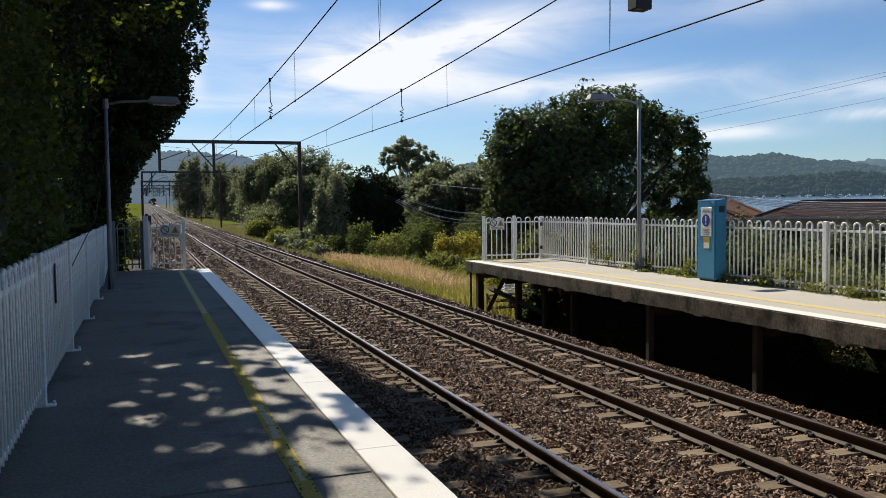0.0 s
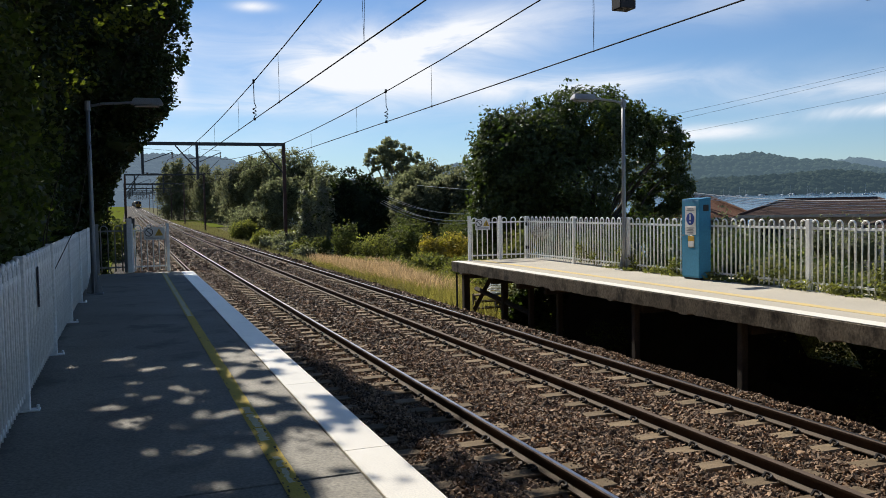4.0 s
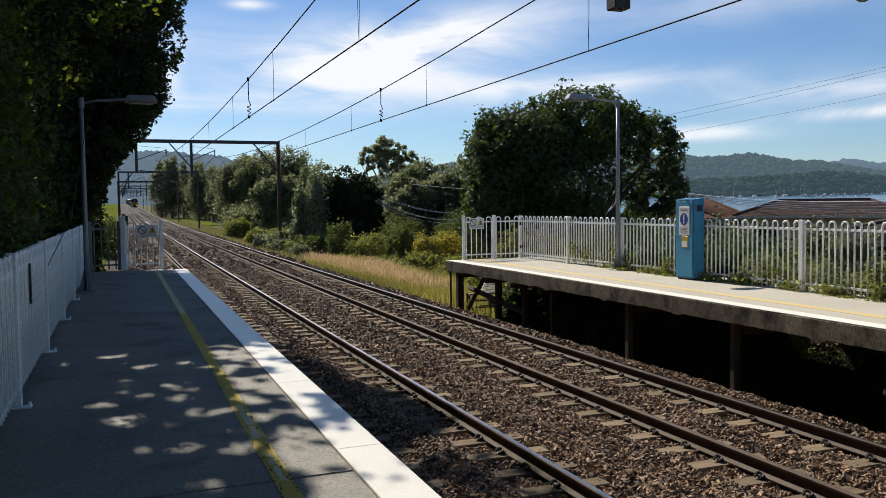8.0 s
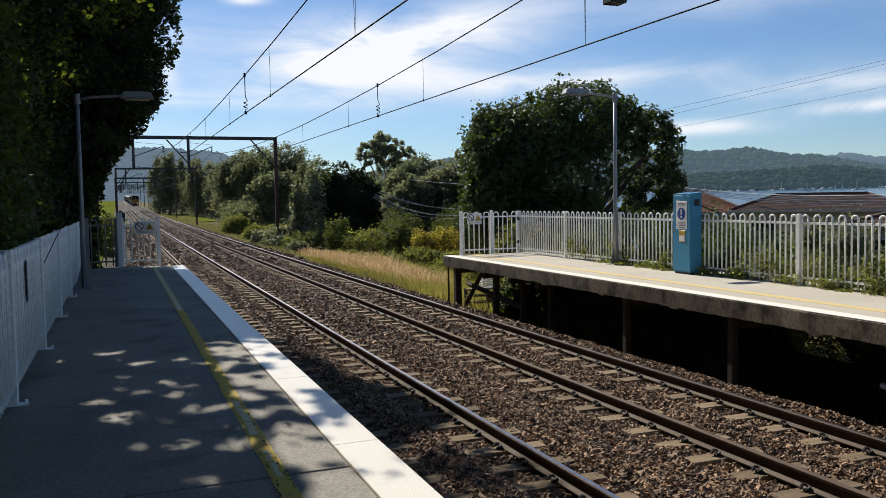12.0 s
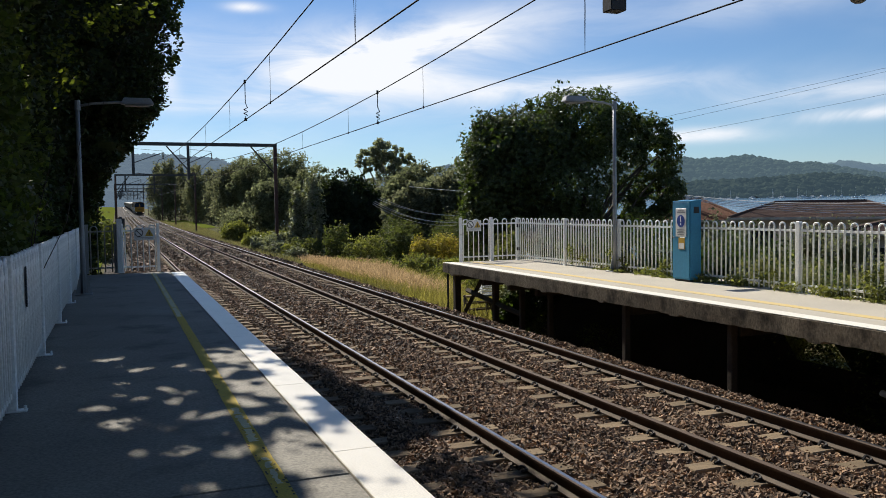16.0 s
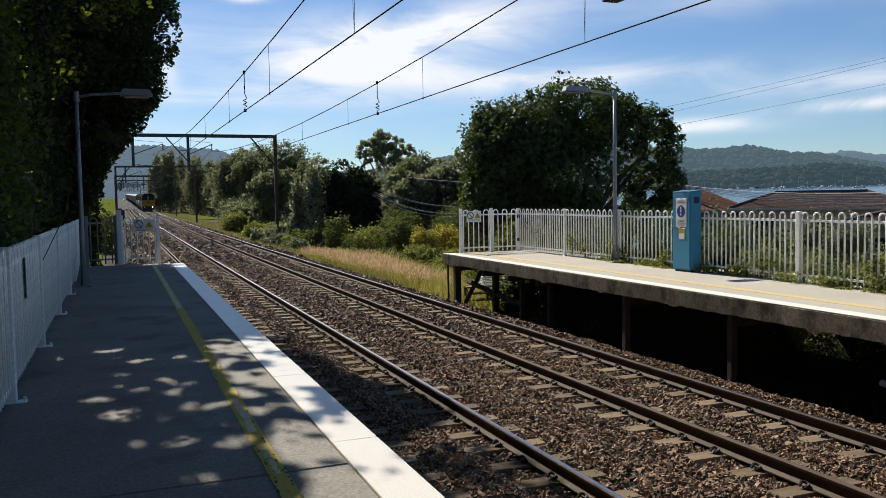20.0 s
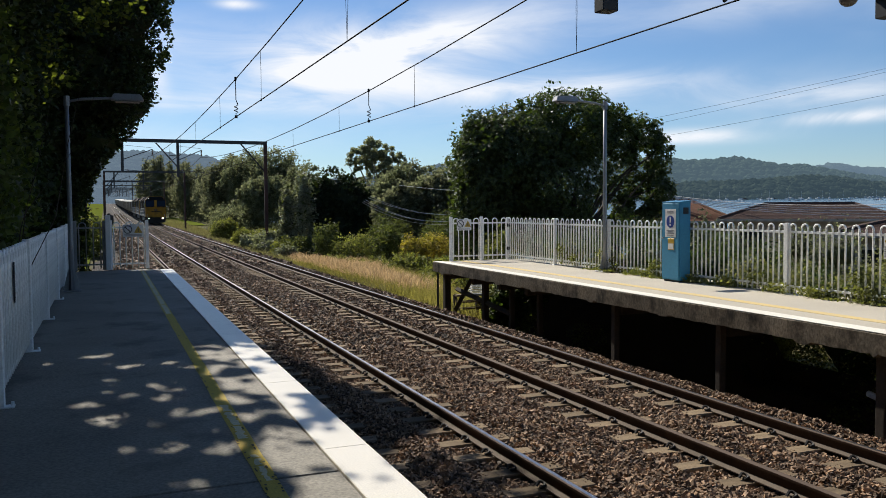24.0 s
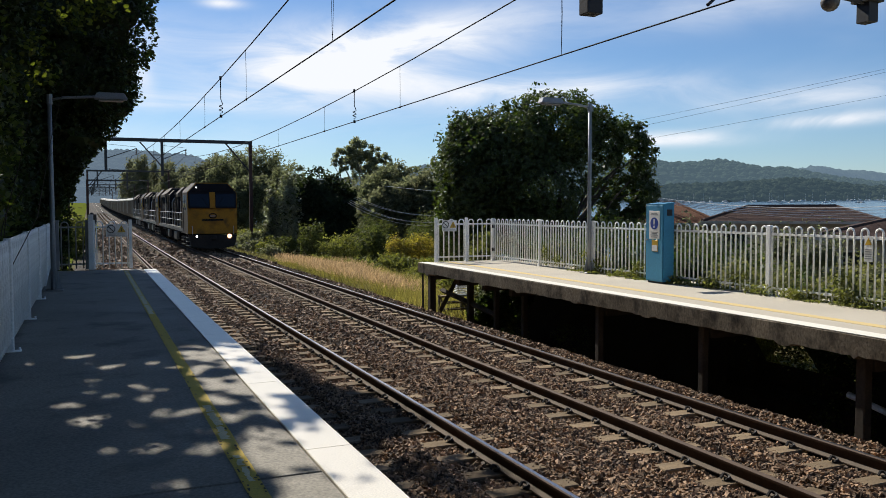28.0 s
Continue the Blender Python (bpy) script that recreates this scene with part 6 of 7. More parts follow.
def seeding(rng, n):
    y = 27 + 21 * rng.random(n) ** 0.6
    return 5.9 + (1.2 + 0.16 * (y - 27)) * rng.random(n), y


def verge(rng, n):
    y = 30 + 190 * rng.random(n) ** 1.5
    return 5.7 + (2.2 + 0.02 * y) * rng.random(n), y


blades("meadow_grass", 42000, meadow, 0.30, 0.85, 0.010, L_GRASS, "long green and yellow grass beside the line", 7)
blades("seed_grass", 13000, seeding, 0.65, 1.05, 0.020, L_SEED, "tall grass with pinkish seed heads", 8, tip_only=True)
blades("verge_grass", 30000, verge, 0.15, 0.55, 0.03, L_VERGE, "rough grass on the railway verge", 9)
blades("under_platform_grass", 2200, lambda rng, n: (5.3 + 4.0 * rng.random(n), 22.0 + 5 * rng.random(n)), 0.2, 0.9, 0.012, L_GRASS, "grass growing beyond the end of the platform", 10)
grid_mesh("lawn", steps((7.2, 1.0), (15, 0)), steps((165, 5), (250, 0)), lambda x, y: land(x, y) + 0.10, L_LAWN, "bright mown grass clearing beside the line", "grass")
grid_mesh("lawn", steps((-24, 2.0), (-5.0, 0)), steps((48, 5), (260, 20), (700, 0)), lambda x, y: land(x, y) + 0.12, L_LAWN, "bright mown grass beyond the end of the near platform", "grass")


# ---- lakeside houses ----
M_ROOF = mat("brown_roof_tile", (0.105, 0.062, 0.048), (0.070, 0.042, 0.034), 1.2, 18, rough=0.85, bump=0.4, space="World", random_tone=0.15, spec=0.25)
M_ROOF_RED = mat("rust_red_roof_tile", (0.19, 0.082, 0.040), (0.12, 0.055, 0.032), 1.2, 18, rough=0.85, bump=0.4, space="World", random_tone=0.15, spec=0.25)
M_WALL = mat("cream_render", (0.42, 0.36, 0.30), (0.34, 0.29, 0.24), 1.0, 20, rough=0.9, bump=0.2)
M_WALL_BRICK = mat("brown_brick_wall", (0.20, 0.13, 0.10), (0.14, 0.095, 0.075), 1.5, 16, rough=0.9, bump=0.3)
M_GLASS = mat("dark_window_glass", (0.02, 0.025, 0.03), None, 2, 20, rough=0.08, bump=0)
M_TRIM = mat("pale_trim", (0.50, 0.47, 0.43), None, 3, 30, rough=0.6, bump=0)


def house(m, w, d, eave, rise_up, floor, roof_material, wall_material, label):
    """A house with a hipped roof in tile courses; w along x, d along y."""
    t = thing("house", m, label, "house", "lakeside houses")
    bm = bmesh.new()
    box(bm, -w / 2 + 0.5, w / 2 - 0.5, -d / 2 + 0.5, d / 2 - 0.5, floor, eave)
    wall = part("wall", bm, wall_material, t)
    top, run = eave + rise_up, min(w, d) / 2
    n = 20
    for k in range(n):
        f0, f1 = k / n, (k + 1.15) / n
        bm = bmesh.new()
        ring = []
        for f, lift in ((f0, 0.022), (min(f1, 1.0), 0.0), (f0, -0.02)):
            ix, iy = w / 2 - run * min(f, 0.985), d / 2 - run * min(f, 0.985)
            z = eave + rise_up * f + lift
            ring.append([bm.verts.new((sx * ix, sy * iy, z)) for sx, sy in ((-1, -1), (1, -1), (1, 1), (-1, 1))])
        for a, b in ((0, 1), (2, 0)):
            for j in range(4):
                bm.faces.new((ring[a][j], ring[a][(j + 1) % 4], ring[b][(j + 1) % 4], ring[b][j]))
        bmesh.ops.recalc_face_normals(bm, faces=bm.faces)
        part("tile_course", bm, roof_material, t)
    bm = bmesh.new()
    tube(bm, [(-w / 2 + run, 0, top), (w / 2 - run, 0, top)], 0.10, 6)
    for sx in (-1, 1):
        for sy in (-1, 1):
            tube(bm, [(sx * (w / 2 - run), 0, top), (sx * w / 2, sy * d / 2, eave + 0.03)], 0.08, 6)
    part("ridge_cap", bm, roof_material, t)
    bm = bmesh.new()
    for sy in (-1, 1):
        box(bm, -w / 2 - 0.08, w / 2 + 0.08, sy * (d / 2 + 0.05) - 0.06, sy * (d / 2 + 0.05) + 0.06, eave - 0.13, eave)
    for sx in (-1, 1):
        box(bm, sx * (w / 2 + 0.05) - 0.06, sx * (w / 2 + 0.05) + 0.06, -d / 2 + 0.02, d / 2 - 0.02, eave - 0.13, eave)
    part("gutter", bm, M_TRIM, t)
    for x in np.arange(-w / 2 + 1.6, w / 2 - 1.0, 2.6):
        bm = bmesh.new()
        box(bm, x - 0.6, x + 0.6, -d / 2 + 0.44, -d / 2 + 0.52, eave - 1.75, eave - 0.55, 0.01)
        win = part("window", bm, M_TRIM, t)
        bm = bmesh.new()
        box(bm, x - 0.53, x + 0.53, -d / 2 + 0.425, -d / 2 + 0.437, eave - 1.68, eave - 0.62)
        part("pane", bm, M_GLASS, win)
    return t


house(pose(30.6, 33.4, 0, 0, 0, -46), 8.7, 4.3, 1.88, 0.78, -4.9, M_ROOF, M_WALL, "lakeside house with brown hipped tile roof and cream walls")
house(pose(26.8, 39.4, 0, 0, 0, -40), 6.4, 5.0, 1.75, 1.15, -4.8, M_ROOF_RED, M_WALL_BRICK, "lakeside house with rust-red hipped tile roof")
house(pose(27.5, 22.6, 0, 0, 0, -52), 9.0, 6.0, 1.45, 0.75, -4.9, M_ROOF, M_WALL, "lakeside house with dark brown tile roof")
bm = bmesh.new()
rod(bm, (0, 0, -0.3), (0, 0, 8.9), 0.11, 0.09, 8)
cable(((25.9, 40.2, 3.3), (12.0, 46.0, 3.9)), 0.014, "pale service cable above the house roofs", M_CABLE, 0.3)
pole = thing("power_pole", pose(25.9, 40.2, -4.2), "weathered timber power pole among the houses", "power pole")
part("pole", bm, M_BARK, pole)
for k in range(5):
    cable(((25.9, 40.2, 3.32 - 0.05 * k), (29.6, 26.0, 2.66 - 0.15 * k)), 0.014, "pale service cable above the house roofs", M_CABLE, 0.35)


# ---- boats and houses on the far shore ----
M_BOAT = mat("white_boat_hull", (0.75, 0.75, 0.74), (0.6, 0.6, 0.6), 2, 10, rough=0.4, bump=0)


def boat(x, y, size, sail, seed):
    z = -4.55 + 0.0115 * (math.hypot(x, y) - 60)
    t = thing("moored_boat", pose(x, y, z, 0, 0, seed * 37 % 180), "small white boat moored on the lake", "boat", "moored boats")
    bm = bmesh.new()
    prism(bm, [(-0.35 * size * 0.4, 0.0), (0.35 * size * 0.4, 0.0), (0.5 * size * 0.4, 0.14 * size), (-0.5 * size * 0.4, 0.14 * size)], -size / 2, size / 2)
    part("hull", bm, M_BOAT, t)
    bm = bmesh.new()
    box(bm, -0.13 * size, 0.13 * size, -size * 0.2, size * 0.15, 0.14 * size, 0.26 * size, 0.02)
    part("cabin", bm, M_BOAT, t)
    if sail:
        bm = bmesh.new()
        rod(bm, (0, 0, 0.2 * size), (0, 0, 1.7 * size), 0.10, 0.07, 5)
        part("mast", bm, M_BOAT, t)


rng = random.Random(8)
for k in range(46):
    a = radians(rng.uniform(33, 53))
    r = rng.uniform(980, 1190)
    boat(r * math.sin(a), r * math.cos(a), rng.uniform(4, 7.5), rng.random() < 0.4, k)


for k in range(58):
    x = rng.uniform(560, 1330)
    boat(x, rng.uniform(965, 1000), rng.uniform(5, 9), rng.random() < 0.35, 50 + k)


def shore_house(x, y, z, w, h, label):
    """A small pale house among the trees of the far shore."""
    t = thing("shore_house", pose(x, y, z, 0, 0, -40), label, "house", "far shore houses")
    bm = bmesh.new()
    box(bm, -w / 2, w / 2, -4, 4, -6, h, 0.05)
    part("wall", bm, M_TRIM, t)
    bm = bmesh.new()
    prism(bm, [(-w / 2 - 0.6, h), (w / 2 + 0.6, h), (0, h + 2.2)], -4.6, 4.6)
    part("roof", bm, M_ROOF, t)


for x, y, w, h in ((905, 1001, 9, 3.0), (957, 1001, 16, 3.4), (1020, 1001, 9, 3.0)):
    shore_house(x, y, 7.5, w, h, "small pale boathouse on the far shore")


# ---- the freight train ----
M_LOCO_YELLOW = mat("locomotive_yellow", (0.40, 0.195, 0.020), (0.29, 0.140, 0.017), 0.8, 25, rough=0.5, bump=0.03, spots=((0.075, 0.048, 0.02), 1.7, 0.48, 0.75), spec=0.12)
M_LOCO_DARK = mat("locomotive_dark_blue", (0.016, 0.018, 0.023), (0.011, 0.012, 0.015), 1.0, 25, rough=0.9, bump=0.05, spec=0.05)
M_LOCO_GREY = mat("locomotive_silver_grey", (0.20, 0.19, 0.175), (0.12, 0.115, 0.105), 1.0, 25, rough=0.5, bump=0.05, spec=0.12)
M_LOCO_ROOF = mat("sooty_roof", (0.155, 0.128, 0.105), (0.085, 0.068, 0.056), 1.0, 25, rough=0.7, bump=0.1, spec=0.12)
M_LOCO_DUST = mat("dusty_brown_panel", (0.125, 0.100, 0.078), (0.070, 0.056, 0.046), 0.9, 25, rough=0.7, bump=0.1, spec=0.12)
# paler colour for upward faces, sunlight painted in
M_LOCO_LIT_TOP = mat("sun_bleached_roof", (0.36, 0.33, 0.29), (0.22, 0.20, 0.175), 0.9, 25, rough=0.7, bump=0.1, spec=0.12)
M_BOGIE = mat("bogie_grime", (0.040, 0.036, 0.032), (0.028, 0.025, 0.023), 2, 25, rough=0.8, bump=0.2, spec=0.12)
M_CAB_GLASS = mat("blue_tinted_glass", (0.012, 0.020, 0.036), (0.010, 0.016, 0.028), 1.0, 20, rough=0.06, bump=0, spec=0.12)
M_RAILING = mat("white_handrail", (0.55, 0.55, 0.53), None, 3, 30, rough=0.45, bump=0, spec=0.12)
M_WAGON = mat("weathered_wagon_side", (0.33, 0.275, 0.215), (0.19, 0.150, 0.118), 0.7, 20, rough=0.75, bump=0.15, random_tone=0.2, spots=((0.10, 0.06, 0.04), 1.6, 0.58, 0.75), spec=0.12)
M_WAGON_TOP = mat("pale_wagon_cover", (0.46, 0.44, 0.385), (0.33, 0.31, 0.27), 0.7, 20, rough=0.6, bump=0.1, random_tone=0.15, spec=0.12)
M_BADGE_PALE = mat("badge_pale", (0.32, 0.26, 0.24), None, 6, 40, rough=0.5, bump=0, spec=0.12)
M_BEAM_BRIGHT = glow("headlight_bright", (1.0, 0.80, 0.52), 14.0)
M_MARKER = glow("marker_lamp", (1.0, 0.96, 0.88), 2.0)
# warm emission that paints the halo around the bright headlight
M_BEAM_HALO = glow("lit_reflector", (1.0, 0.46, 0.24), 1.1)
M_BEAM_DIM = glow("headlight_dim", (1.0, 0.95, 0.82), 5.0)


def bogie(parent, y, axles, gap):
    bm = bmesh.new()
    n = (axles - 1) * gap / 2
    for s in (-1, 1):
        box(bm, s * 1.08 - 0.07, s * 1.08 + 0.07, y - n - 0.5, y + n + 0.5, 0.42, 0.72, 0.03)
        for k in range(axles):
            yy = y - n + gap * k
            box(bm, s * 1.12 - 0.10, s * 1.12 + 0.10, yy - 0.17, yy + 0.17, 0.34, 0.66, 0.02)
    box(bm, -1.05, 1.05, y - 0.3, y + 0.3, 0.5, 0.85, 0.02)
    b = part("bogie", bm, M_BOGIE, parent)
    for k in range(axles):
        yy = y - n + gap * k
        bm = bmesh.new()
        for s in (-1, 1):
            rod(bm, (s * 0.70, yy, 0.47), (s * 0.82, yy, 0.47), 0.465, sides=18)
            rod(bm, (s * 0.66, yy, 0.47), (s * 0.70, yy, 0.47), 0.50, sides=18)
        rod(bm, (-0.7, yy, 0.47), (0.7, yy, 0.47), 0.09)
        part("wheelset", bm, M_BOGIE, b)


def locomotive(label, lights):
    """A big single-cab diesel; its cab looks towards -y, the body reaches 22 m back."""
    t = thing("locomotive", Matrix(), label, "locomotive", "locomotives")
    f = -11.0
    bm = bmesh.new()
    box(bm, -1.42, 1.42, f + 0.25, 10.9, 1.00, 1.30, 0.02)
    frame_part = part("underframe", bm, M_LOCO_DARK, t)
    bm = bmesh.new()
    for s in (-1, 1):
        box(bm, s * 1.43 - 0.012, s * 1.43 + 0.012, f + 3.0, 10.9, 1.10, 1.28)
    part("sill_stripe", bm, M_LOCO_GREY, frame_part)
    # cab
    cab = [(-1.44, 1.05), (1.44, 1.05), (1.44, 3.52), (0.92, 4.10), (-0.92, 4.10), (-1.44, 3.52)]
    bm = bmesh.new()
    faces = prism(bm, cab, f, f + 2.9)
    for face in faces[2:5]:
        face.material_index = 1
    # top face takes the painted sunlit tone
    faces[3].material_index = 3
    for face in (faces[1], faces[5]):
        face.material_index = 2
    for v in bm.verts:
        if v.co.y < f + 0.1 and v.co.z > 2.4:
            v.co.y += 0.16 * (v.co.z - 2.4)
    body = part("cab", bm, [M_LOCO_YELLOW, M_LOCO_ROOF, M_LOCO_DUST, M_LOCO_LIT_TOP], t)
    bm = bmesh.new()
    prism(bm, [(-1.40, 0), (1.40, 0), (1.40, 0.96), (0.90, 1.50), (-0.90, 1.50), (-1.40, 0.96)], -0.03, 0.0)
    band = part("front_band", bm, M_LOCO_DARK, body)
    band.matrix_local = Matrix.Translation((0, f + 0.01, 2.56)) @ Matrix.Rotation(-math.atan(0.16), 4, "X")
    for s in (-1, 1):
        bm = bmesh.new()
        box(bm, s * 0.76 - 0.55, s * 0.76 + 0.55, -0.045, -0.032, 0.10, 0.86, 0.004)
        part("windscreen", bm, M_CAB_GLASS, band)
    bm = bmesh.new()
    box(bm, -0.16, 0.16, -0.05, -0.032, 0.02, 0.98, 0.004)
    part("centre_pillar", bm, M_LOCO_YELLOW, band)
    for s in (-1, 1):
        bm = bmesh.new()
        rod(bm, (s * 0.12, -0.06, 1.18), (s * 0.12, -0.02, 1.18), 0.085, sides=14)
        part("top_headlight", bm, M_LOCO_GREY, band)
        bm = bmesh.new()
        box(bm, s * 0.72 - 0.22, s * 0.72 + 0.22, -0.045, -0.03, 1.10, 1.26, 0.004)
        part("number_box", bm, M_SIGN_INK, band)
        bm = bmesh.new()
        rod(bm, (s * 0.95, f - 0.11, 0.90), (s * 0.95, f + 0.05, 0.90), 0.16, sides=16)
        rim = part("light_housing", bm, M_LOCO_DARK, body)
        bm = bmesh.new()
        rod(bm, (s * 0.95, f - 0.135, 0.90), (s * 0.95, f - 0.112, 0.90), (0.085 if s > 0 else 0.055) if lights else 0.12, sides=16)
        part("headlight", bm, (M_BEAM_BRIGHT if s > 0 else M_BEAM_DIM) if lights else M_LENS, rim)
        # disc behind the lamp; on the bright side its glow imitates a halo
        bm = bmesh.new()
        rod(bm, (s * 0.95, f - 0.125, 0.90), (s * 0.95, f - 0.111, 0.90), 0.145, sides=16)
        part("reflector", bm, (M_BEAM_HALO if s > 0 else M_LOCO_DARK) if lights else M_LENS, rim)
        for y0, y1 in ((0.75, 1.45), (1.75, 2.35)):
            bm = bmesh.new()
            box(bm, s * 1.45 - 0.008, s * 1.45 + 0.008, f + y0, f + y1, 2.62, 3.35, 0.004)
            part("side_window", bm, M_CAB_GLASS, body)
        bm = bmesh.new()
        box(bm, s * 1.455 - 0.012, s * 1.455 + 0.012, f + 2.40, f + 2.84, 1.3, 3.3, 0.006)
        part("cab_door", bm, M_LOCO_DUST, body)
    bm = bmesh.new()
    for a in range(16):
        b = a * math.pi / 8
        for r, zz in ((0.21, 0.13),):
            tube(bm, [(r * math.cos(b), f - 0.016, 2.12 + zz * math.sin(b)), (r * math.cos(b + 0.4), f - 0.016, 2.12 + zz * math.sin(b + 0.4))], 0.03, 4)
    badge = part("badge", bm, M_LOCO_DARK, body, "small dark oval badge")
    bm = bmesh.new()
    box(bm, -0.15, 0.15, f - 0.022, f - 0.004, 2.07, 2.17, 0.01)
    part("badge_centre", bm, M_BADGE_PALE, badge, "pale centre of the badge")
    for s in (-1, 1):
        bm = bmesh.new()
        tube(bm, [(s * 0.25, -0.06, 0.08), (s * 0.62, -0.07, 0.66)], 0.014, 4)
        part("wiper", bm, M_LOCO_DARK, band)
        bm = bmesh.new()
        tube(bm, [(s * 1.50, f + 0.5, 2.5), (s * 1.66, f + 0.42, 2.55), (s * 1.66, f + 0.42, 3.0), (s * 1.50, f + 0.5, 3.0)], 0.022, 5)
        part("mirror", bm, M_LOCO_DARK, body)
    bm = bmesh.new()
    prism(bm, [(-1.30, 3.60), (1.30, 3.60), (0.90, 4.04), (-0.90, 4.04)], f + 0.10, f + 0.22)
    part("brow", bm, M_LOCO_DARK, body)
    for x, z, r in ((-0.92, 3.80, 0.045),):
        bm = bmesh.new()
        rod(bm, (x, f + 0.02, z), (x, f + 0.10, z), r, sides=12)
        part("marker_light", bm, M_MARKER if lights else M_LENS, body)
    bm = bmesh.new()
    box(bm, -0.62, 0.62, f - 0.012, f - 0.001, 1.82, 1.92)
    part("nameplate_bar", bm, M_LOCO_DARK, body)
    bm = bmesh.new()
    prism(bm, [(-1.40, 0.98), (-1.25, 0.30), (-0.5, 0.16), (0.5, 0.16), (1.25, 0.30), (1.40, 0.98)], f - 0.10, f + 0.4)
    part("pilot", bm, M_BOGIE, t)
    bm = bmesh.new()
    box(bm, -0.16, 0.16, f - 0.45, f, 0.72, 0.98, 0.03)
    part("coupler", bm, M_BOGIE, t)
    for s in (-1, 1):
        bm = bmesh.new()
        # pale slab paints the walkway as sunlit
        box(bm, s * 1.20 - 0.22, s * 1.20 + 0.22, f + 4.55, f + 20.8, 1.302, 1.335, 0.004)
        part("walkway", bm, M_LOCO_LIT_TOP, t, "walkway with sunlight put into its pale colour")
        for y, h in ((4.9, 3.2), (7.6, 3.0), (10.6, 3.1), (13.6, 3.0)):
            bm = bmesh.new()
            tube(bm, [(s * 1.10, f + y, 1.33), (s * 1.10, f + y, h), (s * 0.9, f + y + 0.4, h + 0.3)], 0.03, 5)
            part("stand_pipe", bm, M_RAILING, t)
    # hood in sections
    for k, (y0, y1, w, h, m) in enumerate(((3.0, 4.5, 1.30, 3.95, M_LOCO_DUST), (4.55, 8.2, 0.95, 3.45, M_LOCO_DARK), (8.25, 10.0, 1.15, 3.85, M_LOCO_DARK), (10.05, 14.2, 0.95, 3.40, M_LOCO_DARK), (14.25, 15.6, 1.20, 3.90, M_LOCO_DARK), (15.65, 20.6, 1.30, 4.0, M_LOCO_DARK))):
        bm = bmesh.new()
        prism(bm, [(-w, 1.3), (w, 1.3), (w, h - 0.35), (w - 0.35, h), (-w + 0.35, h), (-w, h - 0.35)], f + y0, f + y1)
        bm.faces.ensure_lookup_table()
        # hood's top face is coloured as if sunlit
        bm.faces[3].material_index = 1
        bm.faces[4].material_index = bm.faces[2].material_index = 2
        hood = part("hood", bm, [m, M_LOCO_LIT_TOP, M_LOCO_ROOF], t)
        for s in (-1, 1):
            bm = bmesh.new()
            box(bm, s * (w + 0.05) - 0.05, s * (w + 0.05) + 0.05, f + y1 - 0.35, f + y1 - 0.18, 1.3, h - 0.2, 0.01)
            part("hood_pillar", bm, M_LOCO_DUST, hood)
        n = int((y1 - y0) / 0.75)
        for j in range(n):
            yy = f + y0 + 0.15 + j * (y1 - y0 - 0.2) / n
            for s in (-1, 1):
                bm = bmesh.new()
                box(bm, s * (w + 0.008) - 0.012, s * (w + 0.008) + 0.012, yy, yy + 0.58, 1.5, h - 0.5, 0.004)
                part("hood_door", bm, M_LOCO_GREY if (j + k) % 5 == 1 else M_LOCO_DARK, hood)
    bm = bmesh.new()
    prism(bm, [(-1.20, 3.35), (-1.20, 3.55), (-0.75, 4.02), (0.75, 4.02), (1.20, 3.55), (1.20, 3.35)], f + 8.2, f + 10.05)
    part("cooling_hood", bm, M_LOCO_ROOF, t, "sooty angled roof hood")
    bm = bmesh.new()
    prism(bm, [(-1.40, 3.4), (-1.40, 3.6), (-0.8, 4.12), (0.8, 4.12), (1.40, 3.6), (1.40, 3.4)], f + 16.2, f + 19.8)
    part("radiator_hood", bm, M_LOCO_ROOF, t, "sooty angled roof hood")
    bm = bmesh.new()
    box(bm, -0.35, 0.35, f + 11.5, f + 12.6, 3.6, 3.95, 0.03)
    part("exhaust", bm, M_BOGIE, t)
    for s in (-1, 1):
        bm = bmesh.new()
        for z in (2.28, 1.80):
            tube(bm, [(s * 1.42, f + 3.1, z), (s * 1.42, f + 20.8, z)], 0.022, 5)
        for k in range(11):
            y = f + 3.1 + 1.77 * k
            tube(bm, [(s * 1.42, y, 1.28), (s * 1.42, y, 2.28)], 0.020, 5)
        part("handrail", bm, M_RAILING, t, "white handrail")
        bm = bmesh.new()
        tube(bm, [(s * 1.20, f - 0.12, 1.0), (s * 1.20, f - 0.16, 1.35), (s * 1.20, f - 0.02, 1.5)], 0.02, 5)
        part("grab_rail", bm, M_RAILING, t)
        for y in (f + 0.35, f + 2.95):
            for j in range(4):
                bm = bmesh.new()
                box(bm, s * 1.36 - 0.12, s * 1.36 + 0.12, y, y + 0.4, 0.32 + 0.24 * j, 0.35 + 0.24 * j)
                part("cab_step", bm, M_LOCO_GREY, t)
        for y0, y1, m in ((7.4, 9.2, M_LOCO_GREY), (12.9, 14.2, M_LOCO_GREY)):
            bm = bmesh.new()
            box(bm, s * 1.30 - 0.10, s * 1.30 + 0.10, f + y0, f + y1, 0.45, 0.98, 0.03)
            part("air_tank", bm, m, t)
    bm = bmesh.new()
    box(bm, -1.2, 1.2, f + 8.0, f + 14.0, 0.35, 1.0, 0.06)
    part("fuel_tank", bm, M_LOCO_DARK, t)
    bogie(t, f + 4.6, 3, 1.85)
    bogie(t, f + 17.4, 3, 1.85)
    return t


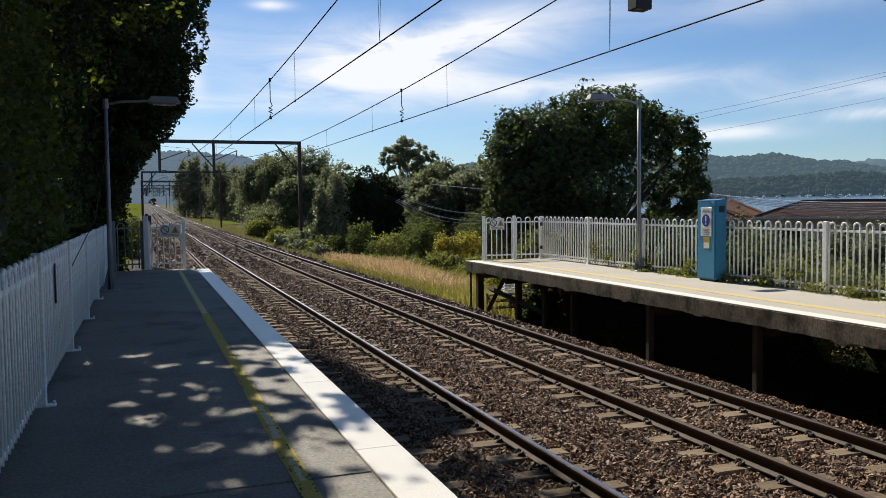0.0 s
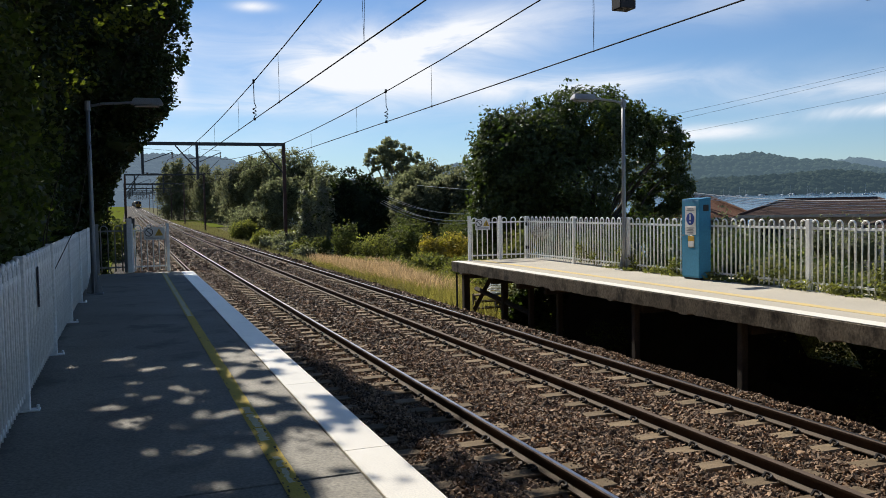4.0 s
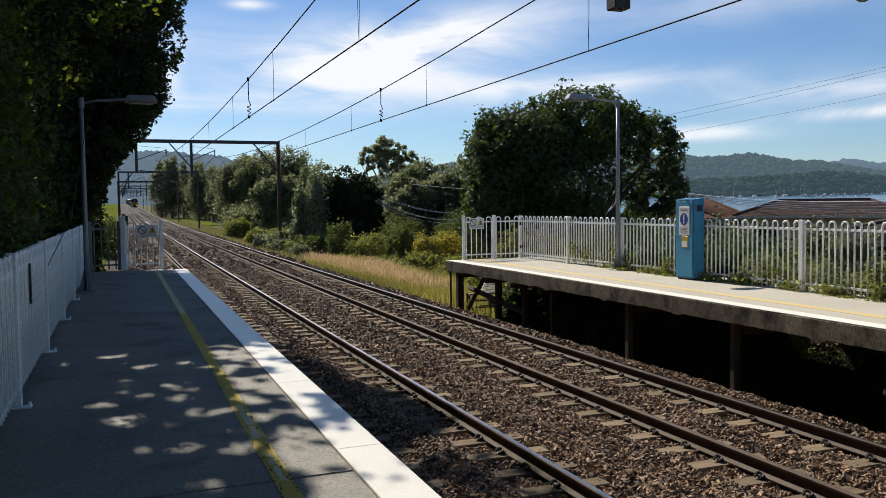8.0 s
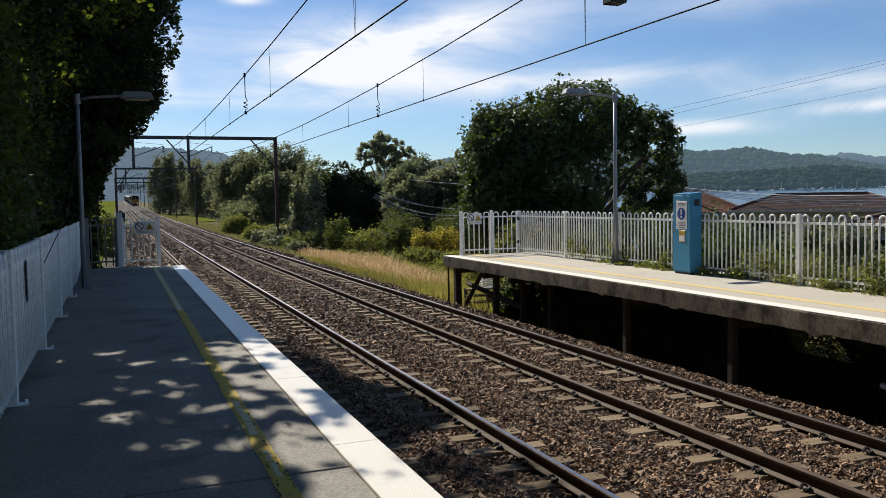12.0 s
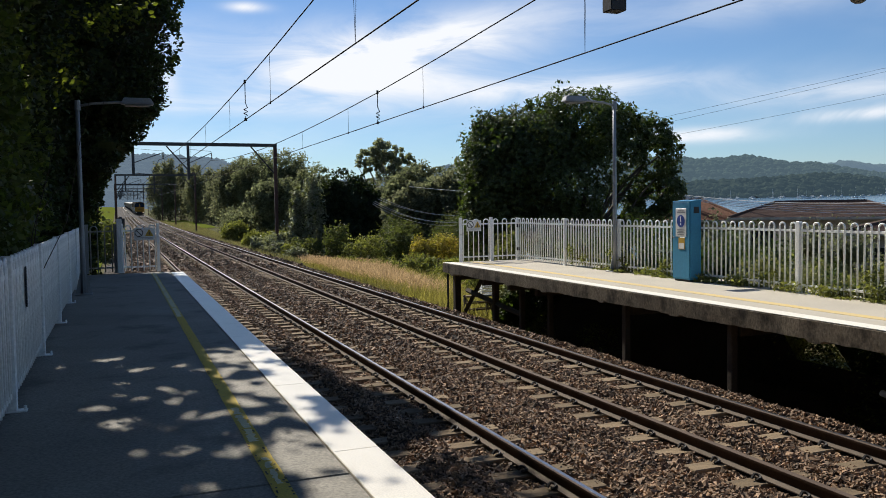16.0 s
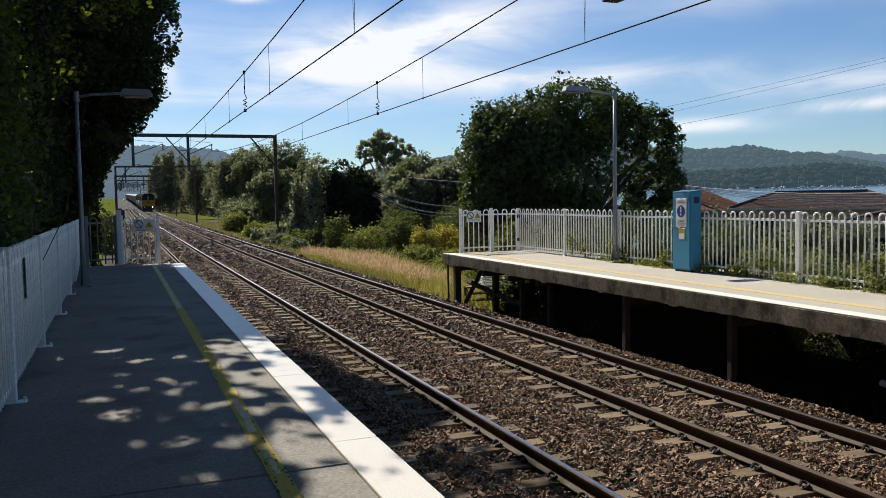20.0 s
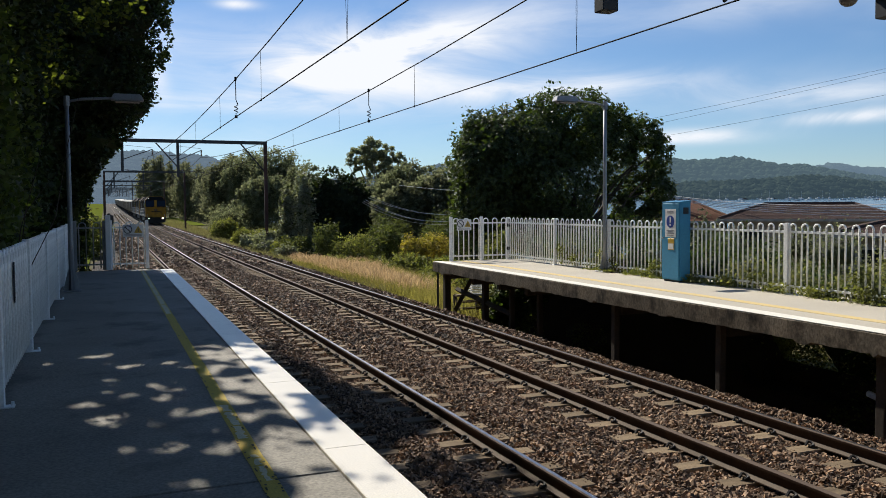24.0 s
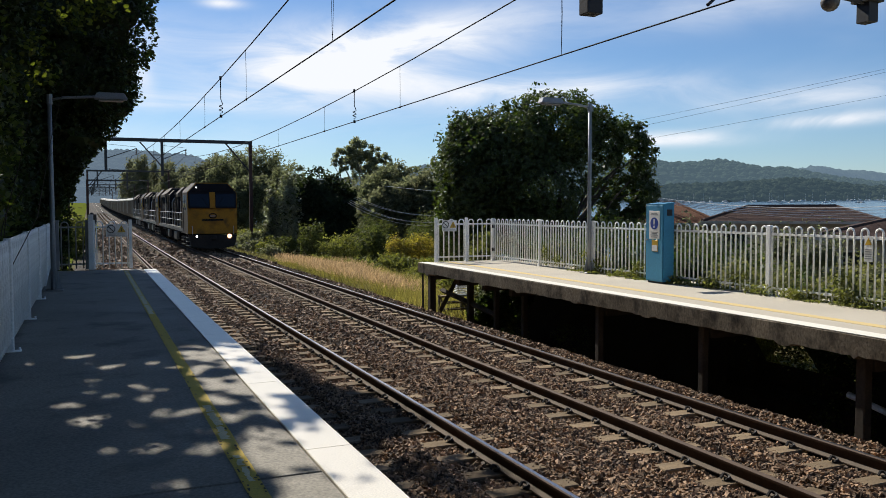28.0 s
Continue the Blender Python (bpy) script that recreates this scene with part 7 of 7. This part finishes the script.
def wagon(label):
    """A ribbed hopper wagon with a pale cover."""
    t = thing("hopper_wagon", Matrix(), label, "wagon", "hopper wagons")
    L = 15.2
    bm = bmesh.new()
    prism(bm, [(-1.0, 0.95), (1.0, 0.95), (1.40, 1.5), (1.40, 3.45), (-1.40, 3.45), (-1.40, 1.5)], -L / 2 + 0.5, L / 2 - 0.5)
    part("body", bm, M_WAGON, t)
    bm = bmesh.new()
    prism(bm, [(-1.42, 3.45), (1.42, 3.45), (0.9, 3.78), (-0.9, 3.78)], -L / 2 + 0.55, L / 2 - 0.55)
    part("cover", bm, M_WAGON_TOP, t, "pale cover")
    for s in (-1, 1):
        for k in range(13):
            y = -L / 2 + 0.7 + k * (L - 1.4) / 12
            bm = bmesh.new()
            box(bm, s * 1.44 - 0.05, s * 1.44 + 0.05, y - 0.06, y + 0.06, 1.5, 3.47, 0.01)
            part("rib", bm, M_WAGON_TOP if k in (0, 12) else M_WAGON, t)
        bm = bmesh.new()
        box(bm, s * 1.45 - 0.06, s * 1.45 + 0.06, -L / 2 + 0.5, L / 2 - 0.5, 3.36, 3.48, 0.01)
        part("top_rail", bm, M_WAGON_TOP, t)
    bm = bmesh.new()
    box(bm, -0.3, 0.3, -L / 2 - 0.1, L / 2 + 0.1, 0.75, 1.0, 0.02)
    part("centre_sill", bm, M_BOGIE, t)
    bogie(t, -L / 2 + 2.2, 2, 1.8)
    bogie(t, L / 2 - 2.2, 2, 1.8)
    return t


VEHICLES = []
lead = locomotive("leading yellow-nosed diesel locomotive with lit headlights", True)
VEHICLES.append((lead, 11.0, 6.4))
second = locomotive("trailing diesel locomotive with dark hood and white handrails", False)
VEHICLES.append((second, 33.3, 6.4))
VEHICLES.append((copy_thing(second, Matrix()), 55.6, 6.4))
first_wagon = wagon("weathered ribbed hopper wagon with pale cover")
for k in range(22):
    VEHICLES.append((first_wagon if k == 0 else copy_thing(first_wagon, Matrix()), 67.0 + 7.8 + 15.6 * k, 5.4))


# ---- what moves ----
TRAIN_AT = ((0.0, 595.0), (3.0, 537.0), (6.0, 478.5), (9.0, 420.0), (12.0, 361.5), (15.0, 303.0), (18.0, 245.5), (21.0, 188.1),
            (23.0, 148.4), (25.0, 108.8), (26.0, 89.2), (27.0, 69.7), (28.0, 50.9))


def motions():
    for vehicle, behind, base in VEHICLES:
        rows = []
        for t, y in TRAIN_AT:
            yy = y + behind
            slope = math.degrees(math.atan2(rise(yy + base) - rise(yy - base), 2 * base))
            rows.append((t, pose(FAR_C, yy, (rise(yy + base) + rise(yy - base)) / 2, slope, 0, 0)))
        walk(vehicle, rows)


motions()
